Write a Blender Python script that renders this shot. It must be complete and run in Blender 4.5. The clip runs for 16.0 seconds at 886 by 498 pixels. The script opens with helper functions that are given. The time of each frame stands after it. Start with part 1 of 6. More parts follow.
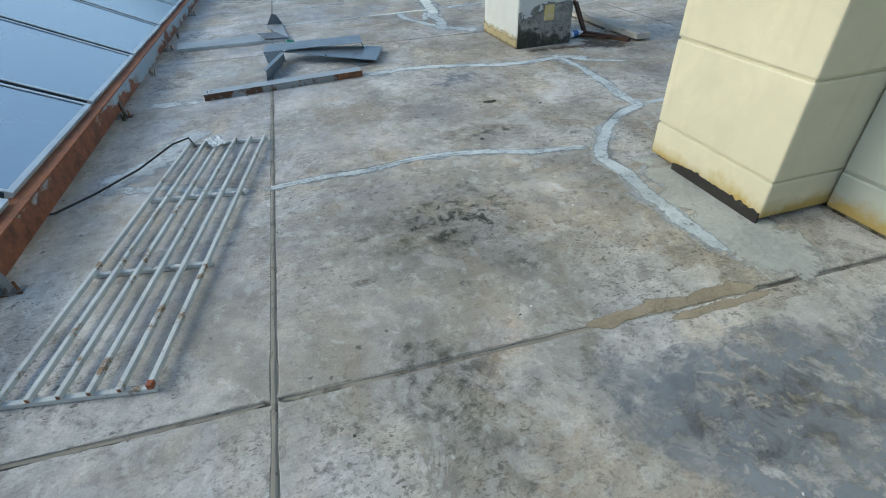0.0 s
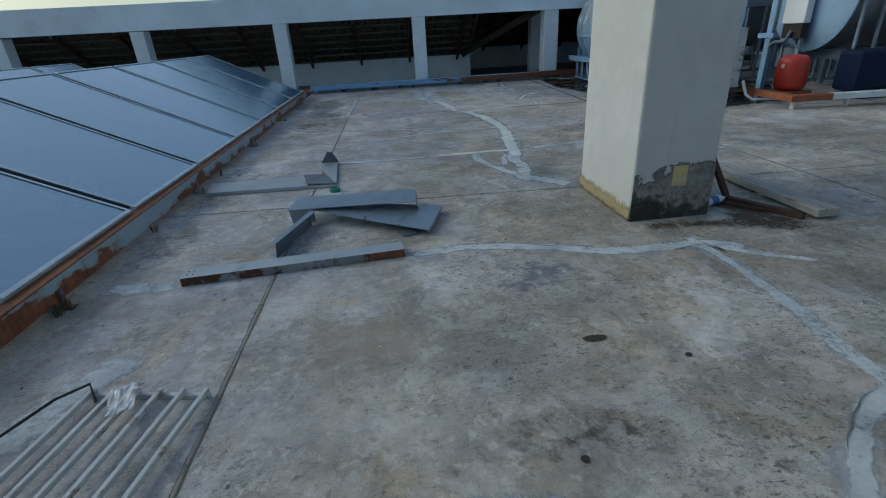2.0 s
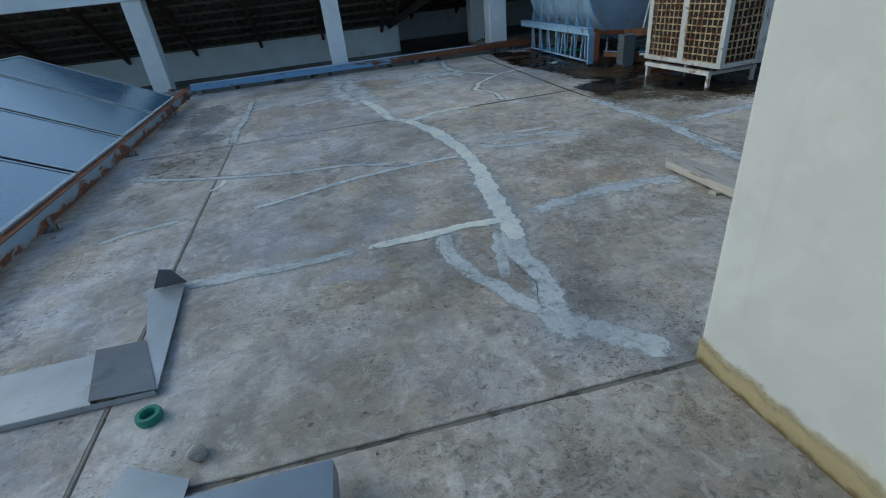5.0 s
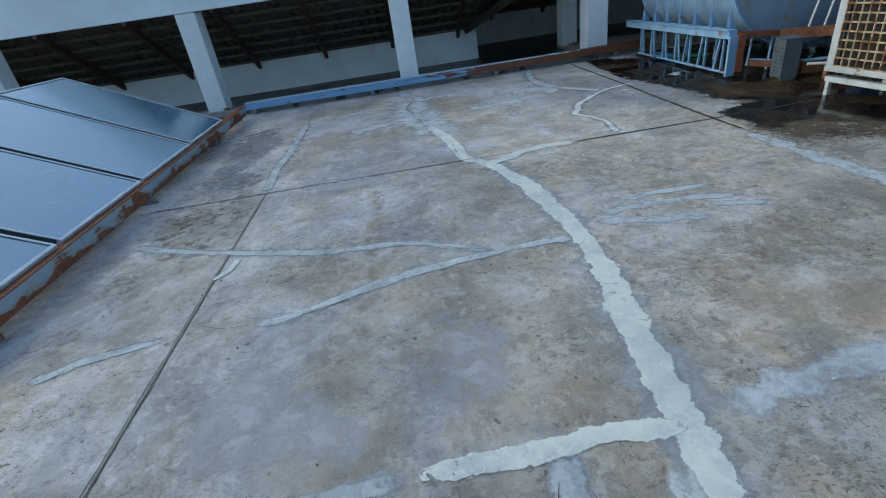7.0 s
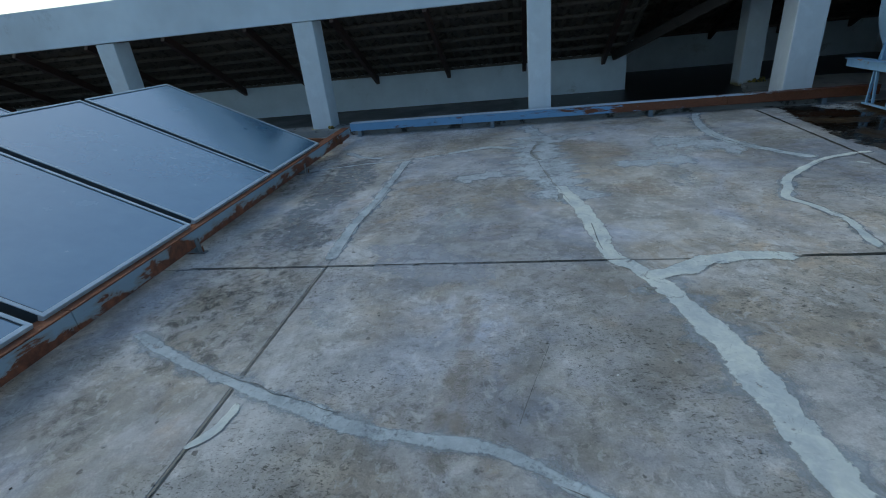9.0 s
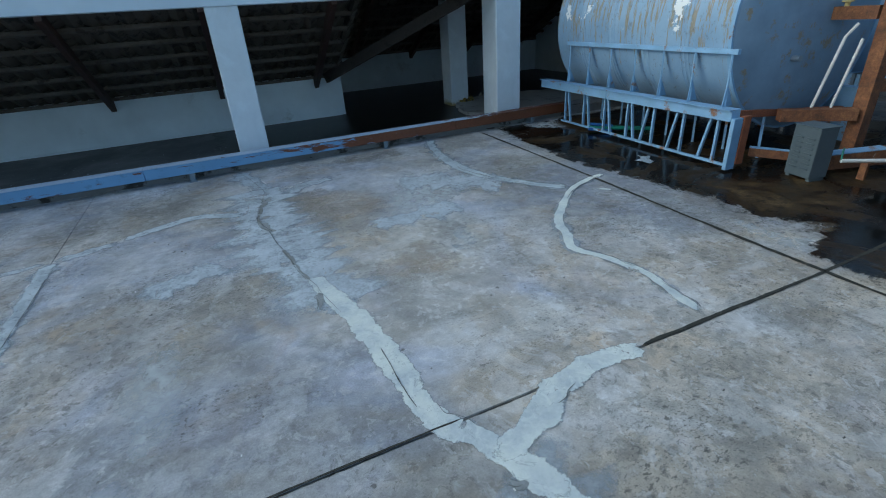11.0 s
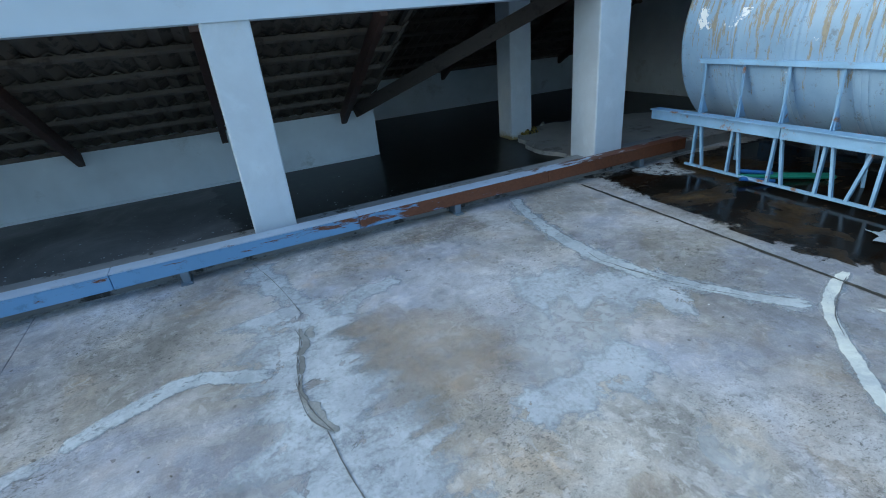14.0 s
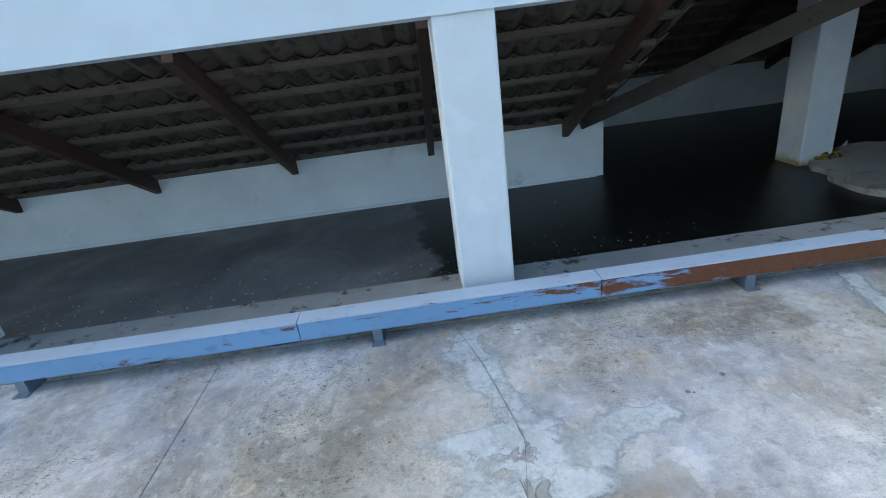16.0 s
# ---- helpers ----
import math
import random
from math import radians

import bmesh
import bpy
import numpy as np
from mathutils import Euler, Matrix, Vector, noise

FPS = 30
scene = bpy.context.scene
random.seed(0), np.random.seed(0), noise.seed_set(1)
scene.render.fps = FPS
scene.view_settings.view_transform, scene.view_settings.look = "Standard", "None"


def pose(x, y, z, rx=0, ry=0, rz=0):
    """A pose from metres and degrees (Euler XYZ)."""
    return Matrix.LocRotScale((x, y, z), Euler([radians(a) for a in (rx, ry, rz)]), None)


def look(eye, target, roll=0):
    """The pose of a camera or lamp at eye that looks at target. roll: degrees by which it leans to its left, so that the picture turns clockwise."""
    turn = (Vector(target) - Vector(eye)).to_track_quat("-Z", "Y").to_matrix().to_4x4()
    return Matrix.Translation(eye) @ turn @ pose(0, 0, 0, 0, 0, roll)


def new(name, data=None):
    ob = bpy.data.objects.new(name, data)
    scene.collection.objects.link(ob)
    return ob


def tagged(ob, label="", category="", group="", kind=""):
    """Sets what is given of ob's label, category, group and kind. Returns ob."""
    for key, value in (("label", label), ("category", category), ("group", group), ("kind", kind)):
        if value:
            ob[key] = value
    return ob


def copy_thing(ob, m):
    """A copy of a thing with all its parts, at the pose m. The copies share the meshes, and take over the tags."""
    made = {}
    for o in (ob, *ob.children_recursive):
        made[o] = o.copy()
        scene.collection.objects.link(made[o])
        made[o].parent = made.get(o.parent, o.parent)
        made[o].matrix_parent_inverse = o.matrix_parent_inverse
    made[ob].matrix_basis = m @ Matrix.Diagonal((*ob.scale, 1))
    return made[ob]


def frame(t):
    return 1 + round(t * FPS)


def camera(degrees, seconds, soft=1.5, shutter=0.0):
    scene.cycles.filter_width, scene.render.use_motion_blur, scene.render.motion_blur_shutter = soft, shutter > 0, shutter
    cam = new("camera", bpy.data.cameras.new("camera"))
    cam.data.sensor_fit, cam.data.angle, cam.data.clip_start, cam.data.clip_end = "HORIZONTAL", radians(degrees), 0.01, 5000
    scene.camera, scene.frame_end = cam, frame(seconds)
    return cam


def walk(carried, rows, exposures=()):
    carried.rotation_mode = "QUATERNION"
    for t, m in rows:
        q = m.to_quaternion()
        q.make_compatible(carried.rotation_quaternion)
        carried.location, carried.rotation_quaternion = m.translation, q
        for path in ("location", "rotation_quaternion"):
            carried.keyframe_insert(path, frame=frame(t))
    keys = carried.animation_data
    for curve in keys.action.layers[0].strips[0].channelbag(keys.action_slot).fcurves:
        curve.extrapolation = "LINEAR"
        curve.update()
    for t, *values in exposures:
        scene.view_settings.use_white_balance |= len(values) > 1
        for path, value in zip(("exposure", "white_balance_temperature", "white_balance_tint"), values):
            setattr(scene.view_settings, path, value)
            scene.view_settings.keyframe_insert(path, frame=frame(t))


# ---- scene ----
cam = camera(86.0, 16.0, 1.02)
PATH = [
    (0, (0.299, -1.012, 1.226), (0.699, 0.539, 0.028), -3.09),
    (0.5, (0.437, -0.659, 1.252), (0.662, 1.065, 0.262), -2.32),
    (1, (0.602, -0.266, 1.275), (0.871, 1.514, 0.404), -2.41),
    (1.5, (0.749, 0.112, 1.278), (1.007, 1.918, 0.459), -2.89),
    (2, (0.764, 0.557, 1.225), (0.918, 2.371, 0.396), -3.30),
    (2.5, (0.784, 1.032, 1.251), (1.011, 2.829, 0.403), -3.84),
    (3, (0.783, 1.468, 1.285), (0.922, 3.262, 0.412), -5.60),
    (3.5, (0.767, 1.938, 1.322), (0.997, 3.702, 0.408), -6.41),
    (4, (0.804, 2.347, 1.296), (1.143, 4.081, 0.358), -6.44),
    (4.2, (0.849, 2.519, 1.304), (1.170, 4.254, 0.362), -6.73),
    (6.3, (1.323, 4.093, 1.369), (1.750, 5.764, 0.357), -5.84),
    (6.5, (1.288, 4.280, 1.368), (1.638, 5.976, 0.367), -6.42),
    (7, (1.295, 4.670, 1.343), (1.374, 6.434, 0.403), -8.70),
    (7.5, (1.291, 5.044, 1.337), (1.216, 6.827, 0.433), -7.48),
    (8, (1.276, 5.466, 1.379), (1.304, 7.262, 0.500), -5.51),
    (8.5, (1.279, 5.819, 1.361), (0.983, 7.610, 0.522), -7.60),
    (9, (1.283, 6.155, 1.351), (0.949, 7.938, 0.508), -6.04),
    (9.5, (1.167, 6.549, 1.397), (1.287, 8.365, 0.567), -2.59),
    (10, (1.218, 6.885, 1.377), (1.585, 8.659, 0.529), -1.89),
    (10.2, (1.251, 7.011, 1.405), (1.659, 8.768, 0.541), -2.49),
    (12.3, (1.412, 8.455, 1.382), (2.477, 9.914, 0.522), -4.45),
    (12.5, (1.353, 8.569, 1.436), (2.375, 10.055, 0.572), -5.37),
    (13, (1.297, 8.896, 1.407), (2.004, 10.567, 0.566), -8.70),
    (13.5, (1.352, 9.221, 1.460), (1.921, 10.944, 0.620), -8.66),
    (14, (1.369, 9.582, 1.443), (2.084, 11.250, 0.602), -5.53),
    (14.5, (1.351, 9.888, 1.402), (1.966, 11.616, 0.604), -6.10),
    (15, (1.418, 10.202, 1.467), (1.611, 12.030, 0.679), -8.53),
    (15.5, (1.387, 10.459, 1.433), (1.433, 12.293, 0.635), -7.70),
    (16, (1.273, 10.729, 1.450), (1.310, 12.575, 0.682), -7.70),
]
walk(cam, [(t, look(eye, target, roll)) for t, eye, target, roll in PATH],
     [(0, 0.60, 6380, -2), (0.5, 0.49, 6330, -2), (1, 0.07, 6120, -2), (1.5, -0.27, 6020, -2), (2, -0.38, 6060, -2), (2.5, -0.42, 6070, -2), (3, -0.38, 6040, -2),
      (3.5, -0.29, 5960, -3), (4.2, -0.28, 5950, -3), (6.5, 0.25, 6000, -1), (7, 0.28, 5980, -1), (8, 0.0, 5850, -3), (9, -0.22, 5700, -4), (10, -0.16, 5650, -4),
      (12.5, 0.62, 5620, -4), (13.5, 0.64, 5640, -3), (14.5, 0.86, 5800, -1), (15.5, 1.26, 6420, 2), (16, 1.33, 6520, 2)])

# ---- light: open shade under a pale sky, weak wide sun from the panel side ----
world = bpy.data.worlds.new("sky")
scene.world = world
world.use_nodes = True
wn = world.node_tree
sky = wn.nodes.new("ShaderNodeTexSky")
sky.sky_type = "NISHITA"
sky.sun_disc = False
sky.sun_elevation = radians(32)
sky.sun_rotation = radians(-75)
sky.air_density, sky.dust_density, sky.ozone_density = 1.0, 2.2, 1.0
wn.links.new(sky.outputs[0], wn.nodes["Background"].inputs[0])
wn.nodes["Background"].inputs[1].default_value = 0.15
sun = new("sun", bpy.data.lights.new("sun", "SUN"))
sun.data.energy, sun.data.angle, sun.data.color = 0.55, radians(40), (1.0, 0.96, 0.90)
sun.matrix_world = look((0, 0, 0), (0.9, -0.25, -0.65))


# ---- materials ----
def nodes(name):
    m = bpy.data.materials.new(name)
    m.use_nodes = True
    return m, m.node_tree, m.node_tree.nodes["Principled BSDF"]


def coords(nt, scale=(1, 1, 1), per_object=False):
    tc = nt.nodes.new("ShaderNodeTexCoord")
    mp = nt.nodes.new("ShaderNodeMapping")
    mp.inputs["Scale"].default_value = scale
    nt.links.new(tc.outputs["Object"], mp.inputs["Vector"])
    if per_object:
        info = nt.nodes.new("ShaderNodeObjectInfo")
        mul = nt.nodes.new("ShaderNodeMath")
        mul.operation = "MULTIPLY"
        mul.inputs[1].default_value = 37.0
        nt.links.new(info.outputs["Random"], mul.inputs[0])
        nt.links.new(mul.outputs[0], mp.inputs["Location"])
    return mp.outputs[0]


def noise_of(nt, vec, scale, detail=5.0, rough=0.6, warp=0.0):
    n = nt.nodes.new("ShaderNodeTexNoise")
    n.inputs["Scale"].default_value, n.inputs["Detail"].default_value = scale, detail
    n.inputs["Roughness"].default_value, n.inputs["Distortion"].default_value = rough, warp
    nt.links.new(vec, n.inputs["Vector"])
    return n.outputs[0]


def ramp(nt, fac, stops):
    r = nt.nodes.new("ShaderNodeValToRGB")
    e = r.color_ramp.elements
    while len(e) < len(stops):
        e.new(0.5)
    for el, (pos, col) in zip(e, stops):
        el.position = pos
        el.color = (*col, 1) if isinstance(col, tuple) else (col, col, col, 1)
    nt.links.new(fac, r.inputs[0])
    return r.outputs[0]


def mix(nt, fac, a, b, mode="MIX"):
    m = nt.nodes.new("ShaderNodeMix")
    m.data_type, m.blend_type = "RGBA", mode
    for sock, v in ((m.inputs[0], fac), (m.inputs[6], a), (m.inputs[7], b)):
        if isinstance(v, bpy.types.NodeSocket):
            nt.links.new(v, sock)
        elif isinstance(v, tuple):
            sock.default_value = (*v, 1)
        else:
            sock.default_value = v
    return m.outputs[2]


def math_node(nt, op, a, b=0.0):
    m = nt.nodes.new("ShaderNodeMath")
    m.operation = op
    for sock, v in zip(m.inputs, (a, b)):
        if isinstance(v, bpy.types.NodeSocket):
            nt.links.new(v, sock)
        else:
            sock.default_value = v
    return m.outputs[0]


def bump(nt, bsdf, height, strength=0.3, distance=0.01):
    b = nt.nodes.new("ShaderNodeBump")
    b.inputs["Strength"].default_value, b.inputs["Distance"].default_value = strength, distance
    nt.links.new(height, b.inputs["Height"])
    nt.links.new(b.outputs[0], bsdf.inputs["Normal"])


def painted(name, base, worn, spots=0.6, rough=0.5, metal=0.0, scale=3.0, relief=0.15, fine=40.0, per_object=False, stretch=(1, 1, 1)):
    """Paint or plain metal with a slow change of tone and worn or rusty patches past the threshold spots."""
    m, nt, b = nodes(name)
    v = coords(nt, stretch, per_object)
    slow = ramp(nt, noise_of(nt, v, scale * 0.6, 4), [(0.3, tuple(c * 0.82 for c in base)), (0.7, tuple(min(1, c * 1.1) for c in base))])
    patch = ramp(nt, noise_of(nt, v, scale, 9, 0.68), [(spots, 0.0), (min(1, spots + 0.07), 1.0)])
    grain = noise_of(nt, v, fine, 6, 0.7)
    worn_c = mix(nt, grain, tuple(c * 0.55 for c in worn), tuple(min(1, c * 1.35) for c in worn))
    nt.links.new(mix(nt, patch, slow, worn_c), b.inputs["Base Color"])
    nt.links.new(ramp(nt, grain, [(0.2, max(0.02, rough - 0.12)), (0.8, min(1, rough + 0.15))]), b.inputs["Roughness"])
    b.inputs["Metallic"].default_value = metal
    bump(nt, b, grain, relief, 0.004)
    return m


def voronoi_of(nt, vec, scale):
    n = nt.nodes.new("ShaderNodeTexVoronoi")
    n.inputs["Scale"].default_value = scale
    nt.links.new(vec, n.inputs["Vector"])
    sep = nt.nodes.new("ShaderNodeSeparateColor")
    nt.links.new(n.outputs["Color"], sep.inputs[0])
    return n.outputs["Distance"], sep.outputs[0]


def warped(nt, vec, scale, amount):
    n = nt.nodes.new("ShaderNodeTexNoise")
    n.inputs["Scale"].default_value, n.inputs["Detail"].default_value = scale, 4
    nt.links.new(vec, n.inputs["Vector"])
    s = nt.nodes.new("ShaderNodeVectorMath")
    s.operation = "MULTIPLY_ADD"
    nt.links.new(n.outputs["Color"], s.inputs[0])
    s.inputs[1].default_value = (amount, amount, 0)
    nt.links.new(vec, s.inputs[2])
    return s.outputs[0]


def pits_of(nt, vec, scale, size, share):
    """Scattered small holes of uneven size: share of the cells that hold one."""
    d, r = voronoi_of(nt, warped(nt, vec, scale * 2.5, 0.5 / scale), scale)
    big = ramp(nt, r, [(1 - share, 0.0), (1.0, size)])
    return ramp(nt, math_node(nt, "SUBTRACT", big, d), [(0.0, 0.0), (0.05, 1.0)])


def concrete_floor():
    m, nt, b = nodes("roof_concrete")
    v = coords(nt)
    wide = coords(nt, (1.0, 0.85, 1))
    sep = nt.nodes.new("ShaderNodeSeparateXYZ")
    nt.links.new(v, sep.inputs[0])
    # the end by the stair wall is browner, the far end more limy
    near = math_node(nt, "MULTIPLY", math_node(nt, "SUBTRACT", 6.0, sep.outputs[1]), 0.006)
    side = math_node(nt, "MINIMUM", math_node(nt, "MULTIPLY", math_node(nt, "SUBTRACT", sep.outputs[0], 0.9), 0.030), 0.06)
    near = math_node(nt, "ADD", near, math_node(nt, "MULTIPLY", side, ramp(nt, math_node(nt, "MULTIPLY", sep.outputs[1], 0.1), [(0.85, 1.0), (1.0, 0.25)])))
    near = math_node(nt, "MAXIMUM", near, -0.010)
    mid = noise_of(nt, v, 2.2, 9, 0.62, 0.5)
    fine = noise_of(nt, v, 17.0, 9, 0.70)
    grit = noise_of(nt, v, 120.0, 5, 0.75)
    scour = noise_of(nt, v, 9.0, 8, 0.66, 0.5)
    c = ramp(nt, mid, [(0.32, (0.27, 0.255, 0.228)), (0.45, (0.36, 0.342, 0.305)), (0.56, (0.425, 0.408, 0.37)), (0.70, (0.49, 0.48, 0.45))])
    # soft clouds: lavender grey, tan, greenish grey
    cloud = math_node(nt, "SUBTRACT", noise_of(nt, v, 0.75, 8, 0.58, 0.9), near)
    c = mix(nt, ramp(nt, cloud, [(0.455, 0.0), (0.57, 0.85)]), c, mix(nt, mid, (0.255, 0.28, 0.34), (0.44, 0.475, 0.55)))
    tan_n = math_node(nt, "ADD", noise_of(nt, wide, 0.95, 8, 0.58, 0.9), math_node(nt, "MULTIPLY", near, 3.2))
    c = mix(nt, ramp(nt, tan_n, [(0.47, 0.0), (0.60, 0.80)]), c, mix(nt, mid, (0.28, 0.24, 0.185), (0.53, 0.465, 0.37)))
    rusty = ramp(nt, noise_of(nt, v, 2.1, 7, 0.6, 0.4), [(0.56, 0.0), (0.68, 0.55)])
    c = mix(nt, rusty, c, (0.47, 0.36, 0.24))
    grey = ramp(nt, noise_of(nt, wide, 1.5, 10, 0.62, 0.8), [(0.50, 0.0), (0.63, 0.62)])
    c = mix(nt, grey, c, mix(nt, fine, (0.19, 0.19, 0.182), (0.32, 0.317, 0.30)))
    # pale worn skin, soft on one side and broken on the other
    skin = noise_of(nt, wide, 1.25, 11, 0.60, 0.7)
    pale = ramp(nt, skin, [(0.515, 0.0), (0.53, 0.20), (0.62, 0.60)])
    c = mix(nt, pale, c, mix(nt, fine, (0.42, 0.43, 0.44), (0.58, 0.59, 0.595)))
    lilac = ramp(nt, noise_of(nt, coords(nt, (0.9, 1.1, 1)), 2.6, 8, 0.6, 0.9), [(0.54, 0.0), (0.66, 0.42)])
    c = mix(nt, lilac, c, (0.455, 0.455, 0.50))
    # tide marks where puddles dried
    for size, level, strength in ((0.75, 0.53, 0.22), (1.6, 0.58, 0.20)):
        tide = ramp(nt, noise_of(nt, v, size, 10, 0.6, 0.5), [(level - 0.014, 0.0), (level, strength), (level + 0.006, 0.0)])
        c = mix(nt, tide, c, (0.14, 0.134, 0.12))
    # mould: smoky patches, and dark flecks that gather in colonies
    gather = math_node(nt, "ADD", noise_of(nt, v, 1.1, 6, 0.6, 0.3), math_node(nt, "MULTIPLY", near, 0.8))
    colony = ramp(nt, gather, [(0.46, 0.10), (0.60, 1.0)])
    smoke = ramp(nt, noise_of(nt, v, 3.2, 10, 0.66, 0.5), [(0.50, 0.0), (0.66, 0.5)])
    c = mix(nt, math_node(nt, "MULTIPLY", colony, smoke), c, (0.135, 0.132, 0.11))
    flecks = noise_of(nt, warped(nt, coords(nt, (1.0, 1.9, 1)), 6.0, 0.10), 26.0, 5, 0.62)
    c = mix(nt, math_node(nt, "MULTIPLY", colony, ramp(nt, flecks, [(0.595, 0.0), (0.615, 0.85)])), c, (0.095, 0.09, 0.075))
    dust = noise_of(nt, coords(nt, (1.0, 1.5, 1)), 70.0, 4, 0.6)
    c = mix(nt, math_node(nt, "MULTIPLY", colony, ramp(nt, dust, [(0.58, 0.0), (0.61, 0.70)])), c, (0.11, 0.105, 0.09))
    c = mix(nt, math_node(nt, "MULTIPLY", pits_of(nt, v, 6.0, 0.12, 0.42), 0.8), c, (0.075, 0.07, 0.06))
    c = mix(nt, math_node(nt, "MULTIPLY", pits_of(nt, v, 15.0, 0.20, 0.24), 0.8), c, (0.095, 0.09, 0.08))
    c = mix(nt, math_node(nt, "MULTIPLY", pits_of(nt, coords(nt, (1.1, 0.93, 1)), 13.0, 0.13, 0.10), 0.6), c, (0.60, 0.61, 0.60))
    chalk = ramp(nt, noise_of(nt, coords(nt, (1.2, 1.05, 1)), 7.0, 11, 0.64, 0.5), [(0.60, 0.0), (0.615, 0.22), (0.68, 0.5)])
    c = mix(nt, chalk, c, (0.545, 0.55, 0.54))
    # broken skin: blotches with a crisp edge on one side, of three sizes
    field = ramp(nt, math_node(nt, "ADD", noise_of(nt, v, 0.8, 5, 0.6, 0.4), math_node(nt, "MULTIPLY", near, 2.5)), [(0.40, 0.15), (0.58, 1.0)])
    for size, level, strength, tone in ((3.6, 0.535, 0.40, (0.215, 0.212, 0.195)), (9.0, 0.55, 0.55, (0.165, 0.16, 0.142)), (24.0, 0.57, 0.68, (0.115, 0.11, 0.096))):
        worn = ramp(nt, noise_of(nt, v, size, 12, 0.68, 0.4), [(level, 0.0), (level + 0.010, strength * 0.6), (level + 0.09, strength)])
        c = mix(nt, math_node(nt, "MULTIPLY", worn, field), c, tone)
    for size, level, strength in ((2.9, 0.555, 0.42), (12.0, 0.585, 0.55)):
        peel = ramp(nt, noise_of(nt, coords(nt, (1.2, 1.05, 1)), size, 12, 0.66, 0.5), [(level, 0.0), (level + 0.010, strength * 0.65), (level + 0.09, strength)])
        c = mix(nt, peel, c, (0.545, 0.545, 0.535))
    c = mix(nt, 0.20, c, ramp(nt, scour, [(0.3, 0.2), (0.7, 0.8)]), "OVERLAY")
    c = mix(nt, 0.22, c, ramp(nt, fine, [(0.3, 0.15), (0.7, 0.85)]), "OVERLAY")
    c = mix(nt, 0.22, c, ramp(nt, grit, [(0.3, 0.1), (0.7, 0.9)]), "OVERLAY")
    # washed streaks along the fall of the roof
    streak = noise_of(nt, warped(nt, coords(nt, (0.55, 1.9, 1)), 0.8, 0.5), 1.5, 9, 0.60)
    c = mix(nt, ramp(nt, streak, [(0.53, 0.0), (0.66, 0.30)]), c, (0.48, 0.485, 0.485))
    c = mix(nt, ramp(nt, streak, [(0.34, 0.30), (0.45, 0.0)]), c, (0.24, 0.237, 0.23))
    c = mix(nt, 0.34, c, ramp(nt, noise_of(nt, coords(nt, (1.1, 1.0, 1)), 1.7, 8, 0.62, 0.9), [(0.36, 0.22), (0.64, 0.78)]), "OVERLAY")
    c = mix(nt, 0.55, c, ramp(nt, noise_of(nt, coords(nt, (1.3, 0.8, 1)), 0.42, 6, 0.60, 0.6), [(0.36, 0.28), (0.62, 0.75)]), "OVERLAY")
    nt.links.new(c, b.inputs["Base Color"])
    nt.links.new(ramp(nt, mid, [(0.3, 0.5), (0.7, 0.85)]), b.inputs["Roughness"])
    bump(nt, b, mix(nt, 0.4, fine, grit), 0.28, 0.005)
    return m


def sealant_material(name, base, dirt, cover=0.35, soft=0.05, strength=1.0, gone=0.30, feather=1.0):
    """Smeared filler: whole along its middle, its edge broken up and flaking."""
    m, nt, b = nodes(name)
    v = coords(nt)
    n1 = noise_of(nt, v, 3.6, 7, 0.62, 0.4)
    n2 = noise_of(nt, v, 55.0, 5, 0.7)
    c = mix(nt, ramp(nt, n1, [(0.42, 0.0), (0.60, 1.0)]), base, dirt)
    trowel = noise_of(nt, warped(nt, v, 2.5, 0.25), 16.0, 6, 0.6, 0.8)
    c = mix(nt, ramp(nt, trowel, [(0.52, 0.0), (0.60, 0.35)]), c, tuple(min(1, k * 1.16) for k in base))
    c = mix(nt, 0.22, c, ramp(nt, n2, [(0.28, 0.15), (0.72, 0.85)]), "OVERLAY")
    split = ramp(nt, noise_of(nt, v, 4.5, 5, 0.55, 1.2), [(0.4965, 0.0), (0.5, 0.55), (0.5035, 0.0)])
    c = mix(nt, split, c, tuple(k * 0.5 for k in dirt))
    nt.links.new(c, b.inputs["Base Color"])
    at = nt.nodes.new("ShaderNodeAttribute")
    at.attribute_name = "body"
    edge = math_node(nt, "MULTIPLY", math_node(nt, "SUBTRACT", noise_of(nt, v, 13.0, 12, 0.72, 0.6), 0.5), 2.4 * feather)
    wide = math_node(nt, "MULTIPLY", math_node(nt, "SUBTRACT", noise_of(nt, v, 3.4, 4, 0.5), 0.5), (0.9 if soft < 0.8 else 1.7) * feather)
    total = math_node(nt, "ADD", at.outputs["Fac"], math_node(nt, "ADD", edge, wide))
    frayed = noise_of(nt, v, 42.0, 8, 0.72)
    total = math_node(nt, "ADD", total, math_node(nt, "MULTIPLY", math_node(nt, "SUBTRACT", frayed, 0.5), 1.5 * min(1.0, soft * 2)))
    whole = ramp(nt, math_node(nt, "DIVIDE", math_node(nt, "SUBTRACT", total, cover), soft), [(0.0, 0.0), (1.0, strength)])
    hole = ramp(nt, noise_of(nt, v, 6.0, 9, 0.70, 0.5), [(gone, 0.0), (gone + 0.03, 1.0)])
    nt.links.new(math_node(nt, "MULTIPLY", whole, hole), b.inputs["Alpha"])
    b.inputs["Roughness"].default_value = 0.75
    bump(nt, b, mix(nt, 0.5, n2, trowel), 0.25, 0.004)
    return m


